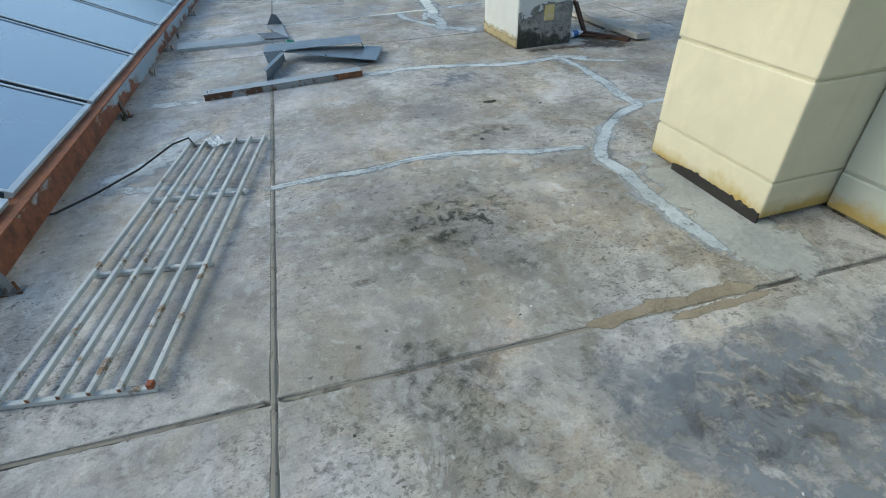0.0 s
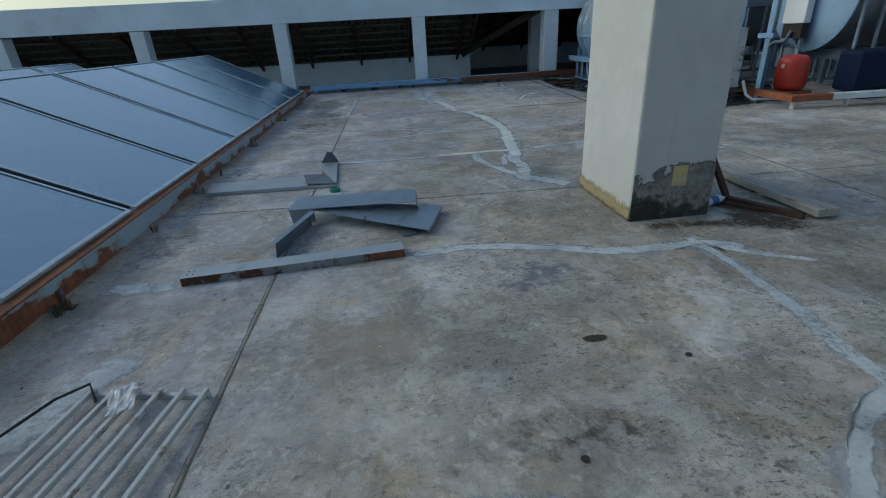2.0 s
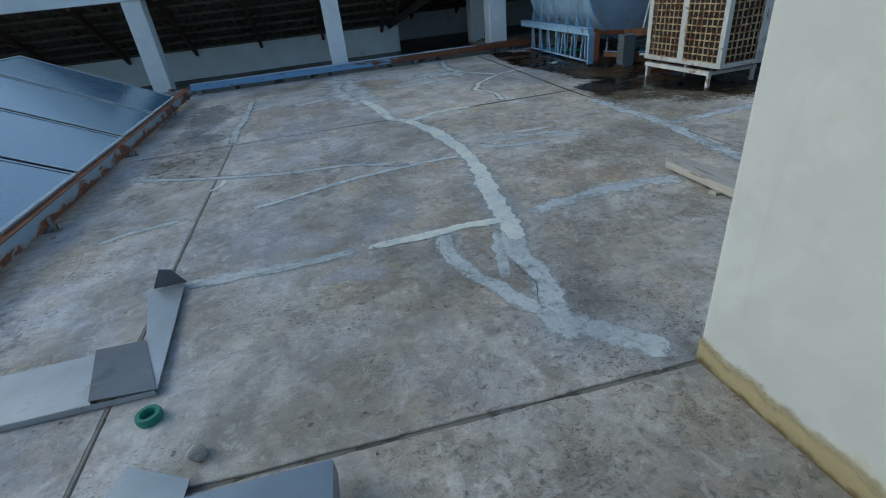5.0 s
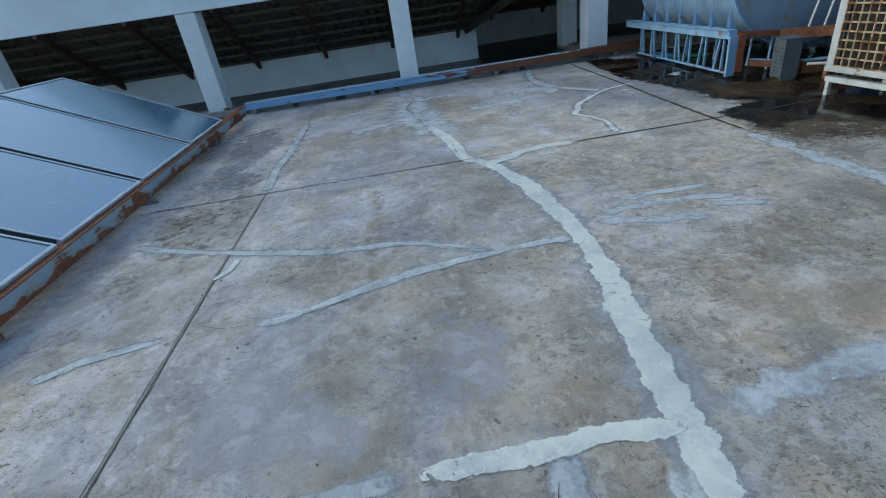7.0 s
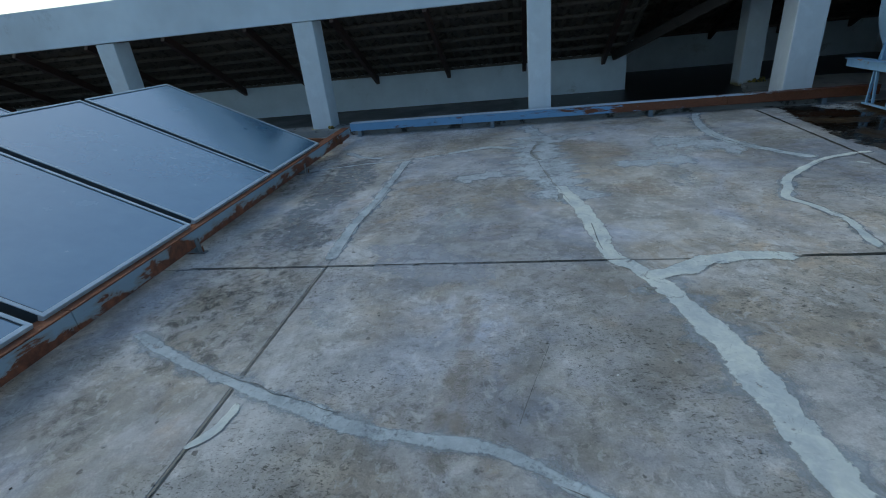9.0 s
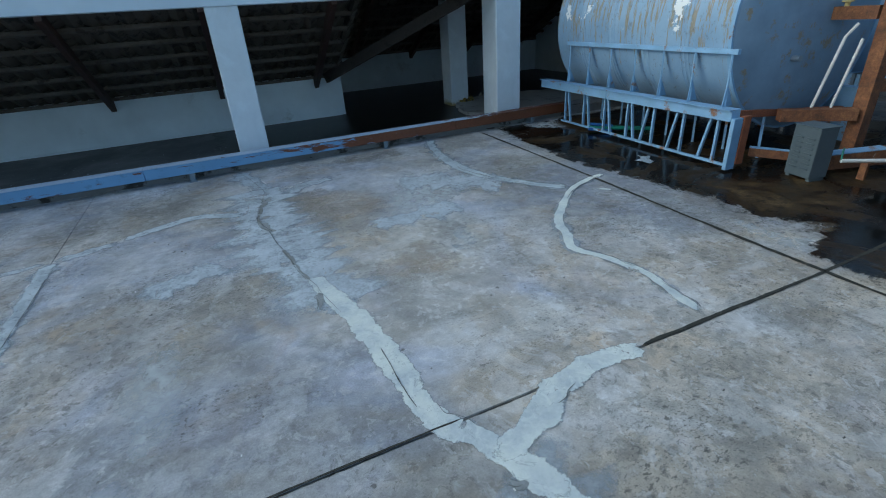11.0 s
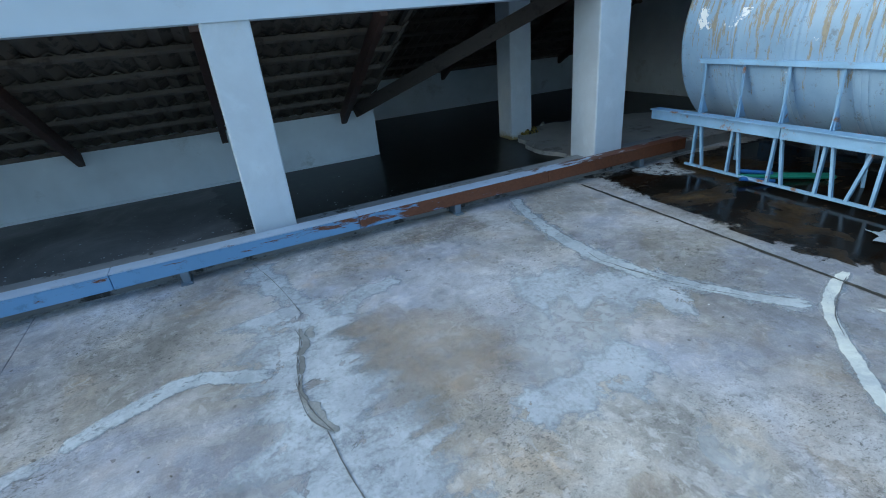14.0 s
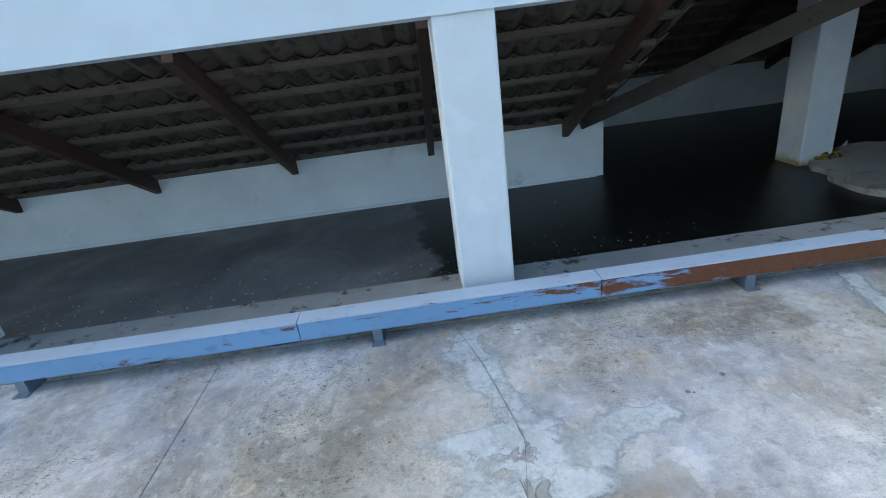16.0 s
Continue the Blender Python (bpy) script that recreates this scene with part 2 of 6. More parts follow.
def glass_absorber():
    m, nt, b = nodes("collector_glass")
    v = coords(nt)
    dust = noise_of(nt, v, 2.2, 6, 0.65)
    c = ramp(nt, dust, [(0.3, (0.105, 0.23, 0.36)), (0.75, (0.155, 0.295, 0.42))])
    nt.links.new(c, b.inputs["Base Color"])
    nt.links.new(ramp(nt, dust, [(0.3, 0.20), (0.75, 0.30)]), b.inputs["Roughness"])
    b.inputs["Coat Weight"].default_value = 1.0
    b.inputs["Coat IOR"].default_value = 3.7
    b.inputs["Coat Tint"].default_value = (0.95, 0.98, 1.0, 1.0)
    b.inputs["Specular Tint"].default_value = (0.7, 0.9, 1.0, 1.0)
    nt.links.new(ramp(nt, noise_of(nt, v, 5.0, 7, 0.7), [(0.3, 0.14), (0.7, 0.24)]), b.inputs["Coat Roughness"])
    b.inputs["Specular IOR Level"].default_value = 0.7
    return m


def wet_material():
    m, nt, b = nodes("wet_floor")
    v = coords(nt)
    n1 = noise_of(nt, v, 1.3, 9, 0.66, 0.4)
    n2 = noise_of(nt, v, 9.0, 8, 0.72)
    c = ramp(nt, n1, [(0.40, (0.004, 0.004, 0.003)), (0.50, (0.012, 0.009, 0.006)), (0.58, (0.042, 0.027, 0.012)), (0.66, (0.095, 0.064, 0.030)), (0.75, (0.15, 0.12, 0.09))])
    c = mix(nt, ramp(nt, n2, [(0.52, 0.0), (0.60, 0.75)]), c, (0.008, 0.007, 0.005))
    c = mix(nt, 0.6, c, ramp(nt, noise_of(nt, v, 40.0, 7, 0.74), [(0.32, 0.05), (0.68, 0.95)]), "OVERLAY")
    nt.links.new(c, b.inputs["Base Color"])
    nt.links.new(ramp(nt, n1, [(0.40, 0.05), (0.52, 0.28), (0.62, 0.6)]), b.inputs["Roughness"])
    b.inputs["Specular IOR Level"].default_value = 0.16
    at = nt.nodes.new("ShaderNodeAttribute")
    at.attribute_name = "body"
    edge = math_node(nt, "ADD", noise_of(nt, v, 3.2, 10, 0.7, 0.4), math_node(nt, "MULTIPLY", at.outputs["Fac"], 0.55))
    nt.links.new(ramp(nt, edge, [(0.56, 0.0), (0.61, 0.80), (0.74, 1.0)]), b.inputs["Alpha"])
    bump(nt, b, n2, 0.10, 0.004)
    return m


def eave_floor_material():
    m, nt, b = nodes("eave_floor")
    v = coords(nt)
    n1 = noise_of(nt, v, 1.2, 8, 0.65, 0.5)
    flecks = ramp(nt, noise_of(nt, v, 22.0, 6, 0.66), [(0.66, 0.0), (0.69, 0.9)])
    dry = mix(nt, flecks, ramp(nt, n1, [(0.3, (0.11, 0.113, 0.115)), (0.5, (0.17, 0.173, 0.17)), (0.7, (0.26, 0.26, 0.255))]), (0.42, 0.42, 0.40))
    sep = nt.nodes.new("ShaderNodeSeparateXYZ")
    nt.links.new(v, sep.inputs[0])
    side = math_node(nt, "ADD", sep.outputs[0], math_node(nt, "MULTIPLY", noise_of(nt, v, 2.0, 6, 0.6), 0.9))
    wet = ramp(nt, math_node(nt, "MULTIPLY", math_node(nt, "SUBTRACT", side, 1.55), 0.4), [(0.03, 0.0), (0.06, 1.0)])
    # wet side: near black, which also puts the eave's deep shade into the colour
    wet_shade_tone = ramp(nt, noise_of(nt, v, 6.0, 9, 0.7), [(0.42, (0.006, 0.007, 0.006)), (0.60, (0.016, 0.018, 0.013)), (0.70, (0.06, 0.06, 0.05))])
    nt.links.new(mix(nt, wet, dry, wet_shade_tone), b.inputs["Base Color"])
    nt.links.new(ramp(nt, wet, [(0.0, 0.8), (1.0, 0.35)]), b.inputs["Roughness"])
    b.inputs["Specular IOR Level"].default_value = 0.25
    bump(nt, b, n1, 0.2, 0.01)
    return m


def stained_wall(name, base, low, low_h, rough=0.75):
    """Painted render; a stained band along the foot with a ragged upper edge."""
    m, nt, b = nodes(name)
    v = coords(nt)
    sep = nt.nodes.new("ShaderNodeSeparateXYZ")
    nt.links.new(v, sep.inputs[0])
    n1 = noise_of(nt, v, 1.4, 6, 0.6)
    n2 = noise_of(nt, v, 6.0, 8, 0.7)
    grain = noise_of(nt, v, 120.0, 5, 0.7)
    c = ramp(nt, n1, [(0.3, tuple(k * 0.86 for k in base)), (0.7, tuple(min(1, k * 1.06) for k in base))])
    blot = noise_of(nt, v, 2.6, 9, 0.62, 0.5)
    c = mix(nt, ramp(nt, blot, [(0.50, 0.0), (0.62, 0.40)]), c, tuple(k * 0.80 for k in base))
    c = mix(nt, ramp(nt, blot, [(0.34, 0.5), (0.45, 0.0)]), c, tuple(min(1, k * 1.10) for k in base))
    c = mix(nt, ramp(nt, n2, [(0.60, 0.0), (0.68, 0.25)]), c, (base[0] * 0.80, base[1] * 0.74, base[2] * 0.60))
    v2 = coords(nt, (7, 7, 0.5))
    streak = ramp(nt, noise_of(nt, v2, 1.0, 7, 0.65), [(0.6, 0.0), (0.78, 0.25)])
    c = mix(nt, streak, c, tuple(k * 0.6 for k in base))
    n3 = noise_of(nt, v, 26.0, 8, 0.7)
    rag = math_node(nt, "ADD", math_node(nt, "MULTIPLY", n2, -0.20), math_node(nt, "MULTIPLY", n3, -0.06))
    edge = math_node(nt, "ADD", math_node(nt, "ADD", sep.outputs[2], rag), 0.10)
    band = ramp(nt, edge, [(max(0.001, low_h - 0.035), 1.0), (low_h - 0.01, 0.55), (low_h + 0.035, 0.0)])
    c = mix(nt, band, c, mix(nt, n2, tuple(k * 0.6 for k in low), low))
    nt.links.new(c, b.inputs["Base Color"])
    b.inputs["Roughness"].default_value = rough
    bump(nt, b, mix(nt, 0.5, grain, n2), 0.25, 0.004)
    return m


M_FLOOR = concrete_floor()
M_JOINT = painted("joint_dirt", (0.19, 0.182, 0.165), (0.07, 0.066, 0.056), 0.5, 0.9, scale=6)
M_SEAL = sealant_material("white_sealant", (0.71, 0.745, 0.69), (0.53, 0.58, 0.585), 0.34, 0.22, 0.98, 0.34)
M_SEAL_OLD = sealant_material("blue_grey_sealant", (0.56, 0.62, 0.645), (0.38, 0.43, 0.465), 0.22, 0.70, 0.90, 0.33)
M_WASH = sealant_material("thin_sealant_wash", (0.45, 0.50, 0.54), (0.37, 0.405, 0.435), 0.16, 1.1, 0.66, 0.36)
M_SMEAR = sealant_material("feathered_lime_smear", (0.56, 0.615, 0.65), (0.44, 0.485, 0.525), 0.04, 1.05, 0.90, 0.38, 0.8)
M_CEMENT = sealant_material("grey_cement_patch", (0.415, 0.43, 0.405), (0.33, 0.345, 0.325), 0.10, 0.6, 0.92, 0.24)
M_CHIP = sealant_material("chipped_concrete", (0.30, 0.315, 0.305), (0.20, 0.205, 0.195), 0.10, 0.5, 0.95, 0.0)
M_CRACK = painted("open_crack", (0.15, 0.155, 0.15), (0.05, 0.05, 0.048), 0.56, 0.9, scale=14, relief=0.6)
M_MOSS = painted("mossy_joint", (0.035, 0.034, 0.026), (0.09, 0.085, 0.07), 0.56, 0.9, scale=16, relief=0.5)
M_WET = wet_material()
M_EAVE = eave_floor_material()
M_WALL = stained_wall("white_render", (0.735, 0.80, 0.845), (0.42, 0.36, 0.18), 0.03)
M_BEAM = painted("white_render_beam", (0.70, 0.785, 0.85), (0.62, 0.69, 0.74), 0.60, 0.75, scale=1.2, relief=0.1)
M_PILLAR = stained_wall("grey_white_render", (0.535, 0.555, 0.545), (0.50, 0.44, 0.28), 0.05)
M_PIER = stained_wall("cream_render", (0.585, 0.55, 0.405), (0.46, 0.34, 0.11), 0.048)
M_APRON = painted("pale_apron_cement", (0.43, 0.40, 0.345), (0.27, 0.25, 0.21), 0.56, 0.85, scale=3, relief=0.3)
M_MORTAR = painted("joint_mortar", (0.275, 0.255, 0.215), (0.15, 0.138, 0.115), 0.54, 0.9, scale=9, relief=0.5)
# stair wall render, darkened and cooled because this wall stands in shade
M_STAIR_SHADED = stained_wall("shaded_cream_render", (0.33, 0.36, 0.325), (0.36, 0.27, 0.09), 0.06)
M_FOOT_SHADE = painted("footing_gap_shade", (0.13, 0.125, 0.105), (0.03, 0.03, 0.02), 0.52, 0.85, scale=9, relief=0.4)
M_YELLOW = painted("yellow_patch", (0.50, 0.41, 0.18), (0.55, 0.50, 0.36), 0.54, 0.8, scale=14)
M_GLASS = glass_absorber()
M_ALU = painted("aluminium", (0.66, 0.74, 0.79), (0.50, 0.56, 0.60), 0.62, 0.35, 0.2, 8)


def rust_material(name, tones, flakes, flake_at=0.66):
    """Scaling rust in three tones, with remains of paint."""
    m, nt, b = nodes(name)
    v = coords(nt)
    n1 = noise_of(nt, v, 4.0, 10, 0.72, 0.4)
    n2 = noise_of(nt, v, 22.0, 9, 0.74, 0.3)
    fine = noise_of(nt, v, 90.0, 5, 0.7)
    c = ramp(nt, mix(nt, 0.45, n1, n2), [(0.36, tones[0]), (0.5, tones[1]), (0.64, tones[2])])
    c = mix(nt, 0.45, c, ramp(nt, fine, [(0.3, 0.12), (0.7, 0.88)]), "OVERLAY")
    c = mix(nt, ramp(nt, noise_of(nt, v, 6.0, 10, 0.7, 0.6), [(flake_at, 0.0), (flake_at + 0.015, 0.9)]), c, flakes)
    nt.links.new(c, b.inputs["Base Color"])
    nt.links.new(ramp(nt, n2, [(0.3, 0.6), (0.7, 0.95)]), b.inputs["Roughness"])
    bump(nt, b, mix(nt, 0.5, n2, fine), 0.6, 0.006)
    return m


M_RUST = rust_material("red_rust", ((0.17, 0.055, 0.026), (0.265, 0.086, 0.037), (0.34, 0.12, 0.05)), (0.42, 0.45, 0.46), 0.76)
M_RUST_BROWN = rust_material("brown_rust", ((0.060, 0.028, 0.016), (0.18, 0.075, 0.034), (0.32, 0.15, 0.065)), (0.45, 0.46, 0.44), 0.66)
M_RUST_DARK = rust_material("dark_rust", ((0.028, 0.015, 0.011), (0.075, 0.033, 0.019), (0.14, 0.06, 0.03)), (0.30, 0.28, 0.25), 0.74)
M_RUST_RAIL = rust_material("rail_rust", ((0.085, 0.033, 0.018), (0.22, 0.078, 0.034), (0.34, 0.13, 0.05)), (0.40, 0.44, 0.46), 0.70)
M_KERB = painted("dirty_kerb_concrete", (0.30, 0.305, 0.30), (0.07, 0.068, 0.06), 0.56, 0.85, scale=5, relief=0.4)
M_MOSS_YELLOW = painted("yellow_moss", (0.30, 0.22, 0.04), (0.03, 0.03, 0.02), 0.5, 0.9, scale=30)
M_LOW_WALL = painted("plain_white_render", (0.72, 0.79, 0.83), (0.60, 0.65, 0.67), 0.6, 0.8, scale=1.6, relief=0.2)
M_VALLEY = painted("dark_valley_steel", (0.06, 0.05, 0.042), (0.035, 0.028, 0.024), 0.55, 0.6, scale=6)
M_GALV = painted("galvanised_sheet", (0.265, 0.325, 0.385), (0.21, 0.25, 0.29), 0.6, 0.36, 0.65, 5)
M_GALV_PALE = painted("bright_galvanised_sheet", (0.42, 0.46, 0.49), (0.34, 0.37, 0.39), 0.6, 0.36, 0.5, 5)
M_GALV_OLD = painted("stained_galvanised_steel", (0.27, 0.29, 0.30), (0.10, 0.05, 0.028), 0.50, 0.5, 0.4, 8)
# shaded copy of the galvanised sheet for faces turned from the sky
M_GALV_SHADED = painted("shaded_galvanised_sheet", (0.16, 0.185, 0.215), (0.13, 0.15, 0.17), 0.6, 0.5, 0.4, 5)
M_FILLER = sealant_material("brown_joint_filler", (0.33, 0.28, 0.205), (0.25, 0.21, 0.15), 0.30, 0.5, 0.9, 0.30)
M_BARS = painted("white_bar_paint", (0.52, 0.55, 0.55), (0.22, 0.14, 0.07), 0.565, 0.55, scale=9)


def peeling_tank():
    m, nt, b = nodes("peeling_tank_paint")
    v = coords(nt)
    drip = noise_of(nt, coords(nt, (0.7, 2.6, 0.30)), 9.0, 11, 0.72, 0.3)
    n = noise_of(nt, v, 2.7, 10, 0.66, 0.4)
    fine = noise_of(nt, v, 40.0, 6, 0.7)
    c = ramp(nt, noise_of(nt, v, 1.3, 8, 0.66), [(0.35, (0.20, 0.315, 0.46)), (0.65, (0.285, 0.415, 0.56))])
    sep = nt.nodes.new("ShaderNodeSeparateXYZ")
    nt.links.new(v, sep.inputs[0])
    high = ramp(nt, math_node(nt, "MULTIPLY", sep.outputs[2], 0.5), [(0.30, 0.0), (0.62, 0.11), (0.95, 0.15)])
    rust = ramp(nt, math_node(nt, "ADD", drip, high), [(0.635, 0.0), (0.66, 0.85)])
    c = mix(nt, rust, c, mix(nt, fine, (0.12, 0.095, 0.055), (0.40, 0.34, 0.21)))
    dirt = ramp(nt, noise_of(nt, v, 16.0, 8, 0.74), [(0.58, 0.0), (0.64, 0.6)])
    c = mix(nt, dirt, c, (0.13, 0.14, 0.14))
    flake = ramp(nt, math_node(nt, "ADD", n, high), [(0.715, 0.0), (0.722, 0.95)])
    c = mix(nt, flake, c, (0.78, 0.80, 0.80))
    nt.links.new(c, b.inputs["Base Color"])
    nt.links.new(ramp(nt, n, [(0.3, 0.35), (0.7, 0.6)]), b.inputs["Roughness"])
    bump(nt, b, mix(nt, 0.5, fine, drip), 0.3, 0.006)
    return m


def trunk_paint(name, base, start, axis=0, sign=1, cut=0.64, tones=((0.05, 0.02, 0.012), (0.21, 0.075, 0.034))):
    """Pale paint that gives way to rust along the run."""
    m, nt, b = nodes(name)
    v = coords(nt)
    sep = nt.nodes.new("ShaderNodeSeparateXYZ")
    nt.links.new(v, sep.inputs[0])
    n = noise_of(nt, coords(nt, (0.4, 1, 2.0) if axis == 0 else (1, 0.45, 1.6)), 8.0, 10, 0.7, 0.3)
    fine = noise_of(nt, v, 45.0, 6, 0.7)
    run = ramp(nt, math_node(nt, "MULTIPLY", math_node(nt, "SUBTRACT", sep.outputs[axis], start), 0.4 * sign), [(0.0, 0.0), (0.5, 0.20), (1.0, 0.34)])
    rust = ramp(nt, math_node(nt, "ADD", n, run), [(cut, 0.0), (cut + 0.05, 1.0)])
    c = mix(nt, noise_of(nt, v, 2.0, 6), tuple(k * 0.8 for k in base), tuple(min(1, k * 1.12) for k in base))
    c = mix(nt, ramp(nt, noise_of(nt, v, 12.0, 8, 0.72), [(0.58, 0.0), (0.66, 0.5)]), c, tuple(k * 0.55 for k in base))
    c = mix(nt, rust, c, mix(nt, fine, *tones))
    nt.links.new(c, b.inputs["Base Color"])
    b.inputs["Roughness"].default_value = 0.6
    bump(nt, b, mix(nt, 0.5, fine, rust), 0.35, 0.004)
    return m


def mould_material():
    """Bare grey cement along the foot with a ragged top, black-green mould in its lower part."""
    m, nt, b = nodes("climbing_mould")
    v = coords(nt)
    sep = nt.nodes.new("ShaderNodeSeparateXYZ")
    nt.links.new(v, sep.inputs[0])
    n = noise_of(nt, v, 5.0, 10, 0.62, 0.4)
    n2 = noise_of(nt, v, 14.0, 9, 0.70, 0.4)
    fine = noise_of(nt, v, 60.0, 6, 0.72)
    c = ramp(nt, n2, [(0.36, (0.14, 0.137, 0.125)), (0.5, (0.225, 0.222, 0.21)), (0.64, (0.30, 0.292, 0.265))])
    low = math_node(nt, "ADD", sep.outputs[2], math_node(nt, "MULTIPLY", math_node(nt, "SUBTRACT", n2, 0.5), 0.55))
    low = math_node(nt, "ADD", low, math_node(nt, "MULTIPLY", math_node(nt, "SUBTRACT", sep.outputs[0], 0.12), 0.30))
    c = mix(nt, ramp(nt, low, [(0.07, 0.95), (0.15, 0.75), (0.20, 0.0)]), c, (0.022, 0.022, 0.015))
    specks = ramp(nt, fine, [(0.56, 0.0), (0.62, 0.7)])
    c = mix(nt, specks, c, (0.05, 0.05, 0.038))
    nt.links.new(c, b.inputs["Base Color"])
    lift = math_node(nt, "MULTIPLY", sep.outputs[0], -0.16)
    high = math_node(nt, "ADD", math_node(nt, "ADD", sep.outputs[2], lift), math_node(nt, "MULTIPLY", math_node(nt, "SUBTRACT", n, 0.5), 0.50))
    nt.links.new(ramp(nt, high, [(0.23, 1.0), (0.265, 0.7), (0.285, 0.0)]), b.inputs["Alpha"])
    b.inputs["Roughness"].default_value = 0.85
    bump(nt, b, n2, 0.4, 0.006)
    return m


M_CLIMB = mould_material()


def damp_band(name, pale, dark, height):
    """A yellow damp line along a foot, brown at the ground and dying away upwards."""
    m, nt, b = nodes(name)
    v = coords(nt)
    sep = nt.nodes.new("ShaderNodeSeparateXYZ")
    nt.links.new(v, sep.inputs[0])
    n = noise_of(nt, v, 9.0, 9, 0.68)
    z = math_node(nt, "ADD", math_node(nt, "MULTIPLY", sep.outputs[2], 1.0 / height), math_node(nt, "MULTIPLY", math_node(nt, "SUBTRACT", n, 0.5), 0.9))
    nt.links.new(ramp(nt, z, [(0.05, dark), (0.25, tuple(k * 0.8 for k in pale)), (0.6, pale)]), b.inputs["Base Color"])
    nt.links.new(ramp(nt, z, [(0.0, 1.0), (0.5, 0.75), (0.95, 0.0)]), b.inputs["Alpha"])
    b.inputs["Roughness"].default_value = 0.85
    return m


M_DAMP = damp_band("yellow_damp_line", (0.45, 0.385, 0.225), (0.12, 0.09, 0.04), 0.12)


def rail_paint():
    """Grey-blue paint with rust creeping up from the lower edge and in long blotches."""
    m, nt, b = nodes("rail_web_paint")
    v = coords(nt)
    sep = nt.nodes.new("ShaderNodeSeparateXYZ")
    nt.links.new(v, sep.inputs[0])
    n = noise_of(nt, coords(nt, (1, 0.5, 1.4)), 7.0, 10, 0.68, 0.3)
    long_n = noise_of(nt, coords(nt, (1, 1, 0.2)), 1.1, 5, 0.55)
    fine = noise_of(nt, v, 45.0, 6, 0.7)
    low = math_node(nt, "MULTIPLY", math_node(nt, "SUBTRACT", 0.12, sep.outputs[2]), 2.6)
    run = ramp(nt, math_node(nt, "MULTIPLY", math_node(nt, "SUBTRACT", 3.4, sep.outputs[1]), 0.4), [(0.0, 0.0), (0.4, 0.18), (1.0, 0.5)])
    total = math_node(nt, "ADD", math_node(nt, "ADD", n, run), math_node(nt, "ADD", low, math_node(nt, "MULTIPLY", math_node(nt, "SUBTRACT", long_n, 0.5), 1.5)))
    rust = ramp(nt, total, [(0.565, 0.0), (0.60, 1.0)])
    c = mix(nt, noise_of(nt, v, 2.0, 6), (0.29, 0.36, 0.41), (0.42, 0.50, 0.56))
    c = mix(nt, ramp(nt, total, [(0.46, 0.0), (0.565, 0.6)]), c, (0.30, 0.235, 0.16))
    c = mix(nt, rust, c, mix(nt, ramp(nt, noise_of(nt, v, 14.0, 8, 0.7), [(0.35, 0.0), (0.65, 1.0)]), (0.10, 0.035, 0.018), (0.30, 0.10, 0.042)))
    nt.links.new(c, b.inputs["Base Color"])
    b.inputs["Roughness"].default_value = 0.62
    bump(nt, b, mix(nt, 0.5, fine, rust), 0.35, 0.004)
    return m


M_RAIL_PAINT = rail_paint()
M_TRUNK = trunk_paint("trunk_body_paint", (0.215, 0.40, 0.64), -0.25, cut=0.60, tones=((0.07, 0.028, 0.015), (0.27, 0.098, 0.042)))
# same blue paint made paler: the sky's brightness on the cover is in the colour
M_TRUNK_SKYLIT = trunk_paint("trunk_cover_skylit_paint", (0.49, 0.595, 0.73), 1.5)
M_TANK = peeling_tank()
M_TANK_END = painted("tank_end_paint", (0.20, 0.29, 0.40), (0.25, 0.22, 0.16), 0.57, 0.5, scale=6.0)
M_STAND = painted("stand_paint", (0.235, 0.40, 0.60), (0.25, 0.13, 0.07), 0.585, 0.5, scale=7)
M_AC = painted("aged_casing", (0.45, 0.48, 0.49), (0.22, 0.12, 0.05), 0.555, 0.55, scale=8)
M_AC_GRILLE = painted("rusty_grille", (0.40, 0.32, 0.19), (0.20, 0.09, 0.032), 0.48, 0.7, scale=9)
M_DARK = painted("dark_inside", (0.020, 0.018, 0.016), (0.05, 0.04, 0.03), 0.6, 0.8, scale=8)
M_BOX = painted("grey_cabinet", (0.085, 0.112, 0.13), (0.06, 0.07, 0.075), 0.66, 0.5, scale=6)
M_WOOD = painted("grey_plank", (0.43, 0.41, 0.37), (0.17, 0.135, 0.10), 0.55, 0.85, scale=5, stretch=(6, 0.6, 6))
M_RAFTER = painted("red_oxide_steel", (0.06, 0.032, 0.025), (0.05, 0.03, 0.025), 0.55, 0.6, scale=6)
M_BATTEN = painted("batten_steel", (0.13, 0.11, 0.09), (0.07, 0.055, 0.045), 0.55, 0.7, scale=6)
M_TILE = painted("roof_tile_underside", (0.115, 0.10, 0.08), (0.05, 0.045, 0.038), 0.52, 0.9, scale=7, relief=0.4, per_object=True)
M_RED = painted("red_vessel", (0.50, 0.045, 0.03), (0.32, 0.05, 0.03), 0.66, 0.4, scale=5)
M_NAVY = painted("navy_plastic", (0.004, 0.013, 0.045), (0.008, 0.02, 0.05), 0.6, 0.7, scale=4)
M_NAVY.node_tree.nodes["Principled BSDF"].inputs["Specular IOR Level"].default_value = 0.2
M_GREEN = painted("green_pipe", (0.03, 0.22, 0.16), (0.05, 0.2, 0.14), 0.7, 0.4)
M_BLUE = painted("blue_pipe", (0.03, 0.12, 0.36), (0.05, 0.14, 0.3), 0.7, 0.35)
M_WHITE_PVC = painted("white_pipe", (0.68, 0.69, 0.68), (0.45, 0.44, 0.4), 0.66, 0.4)
M_BLACK = painted("black_cable", (0.02, 0.02, 0.02), (0.04, 0.04, 0.04), 0.6, 0.6)
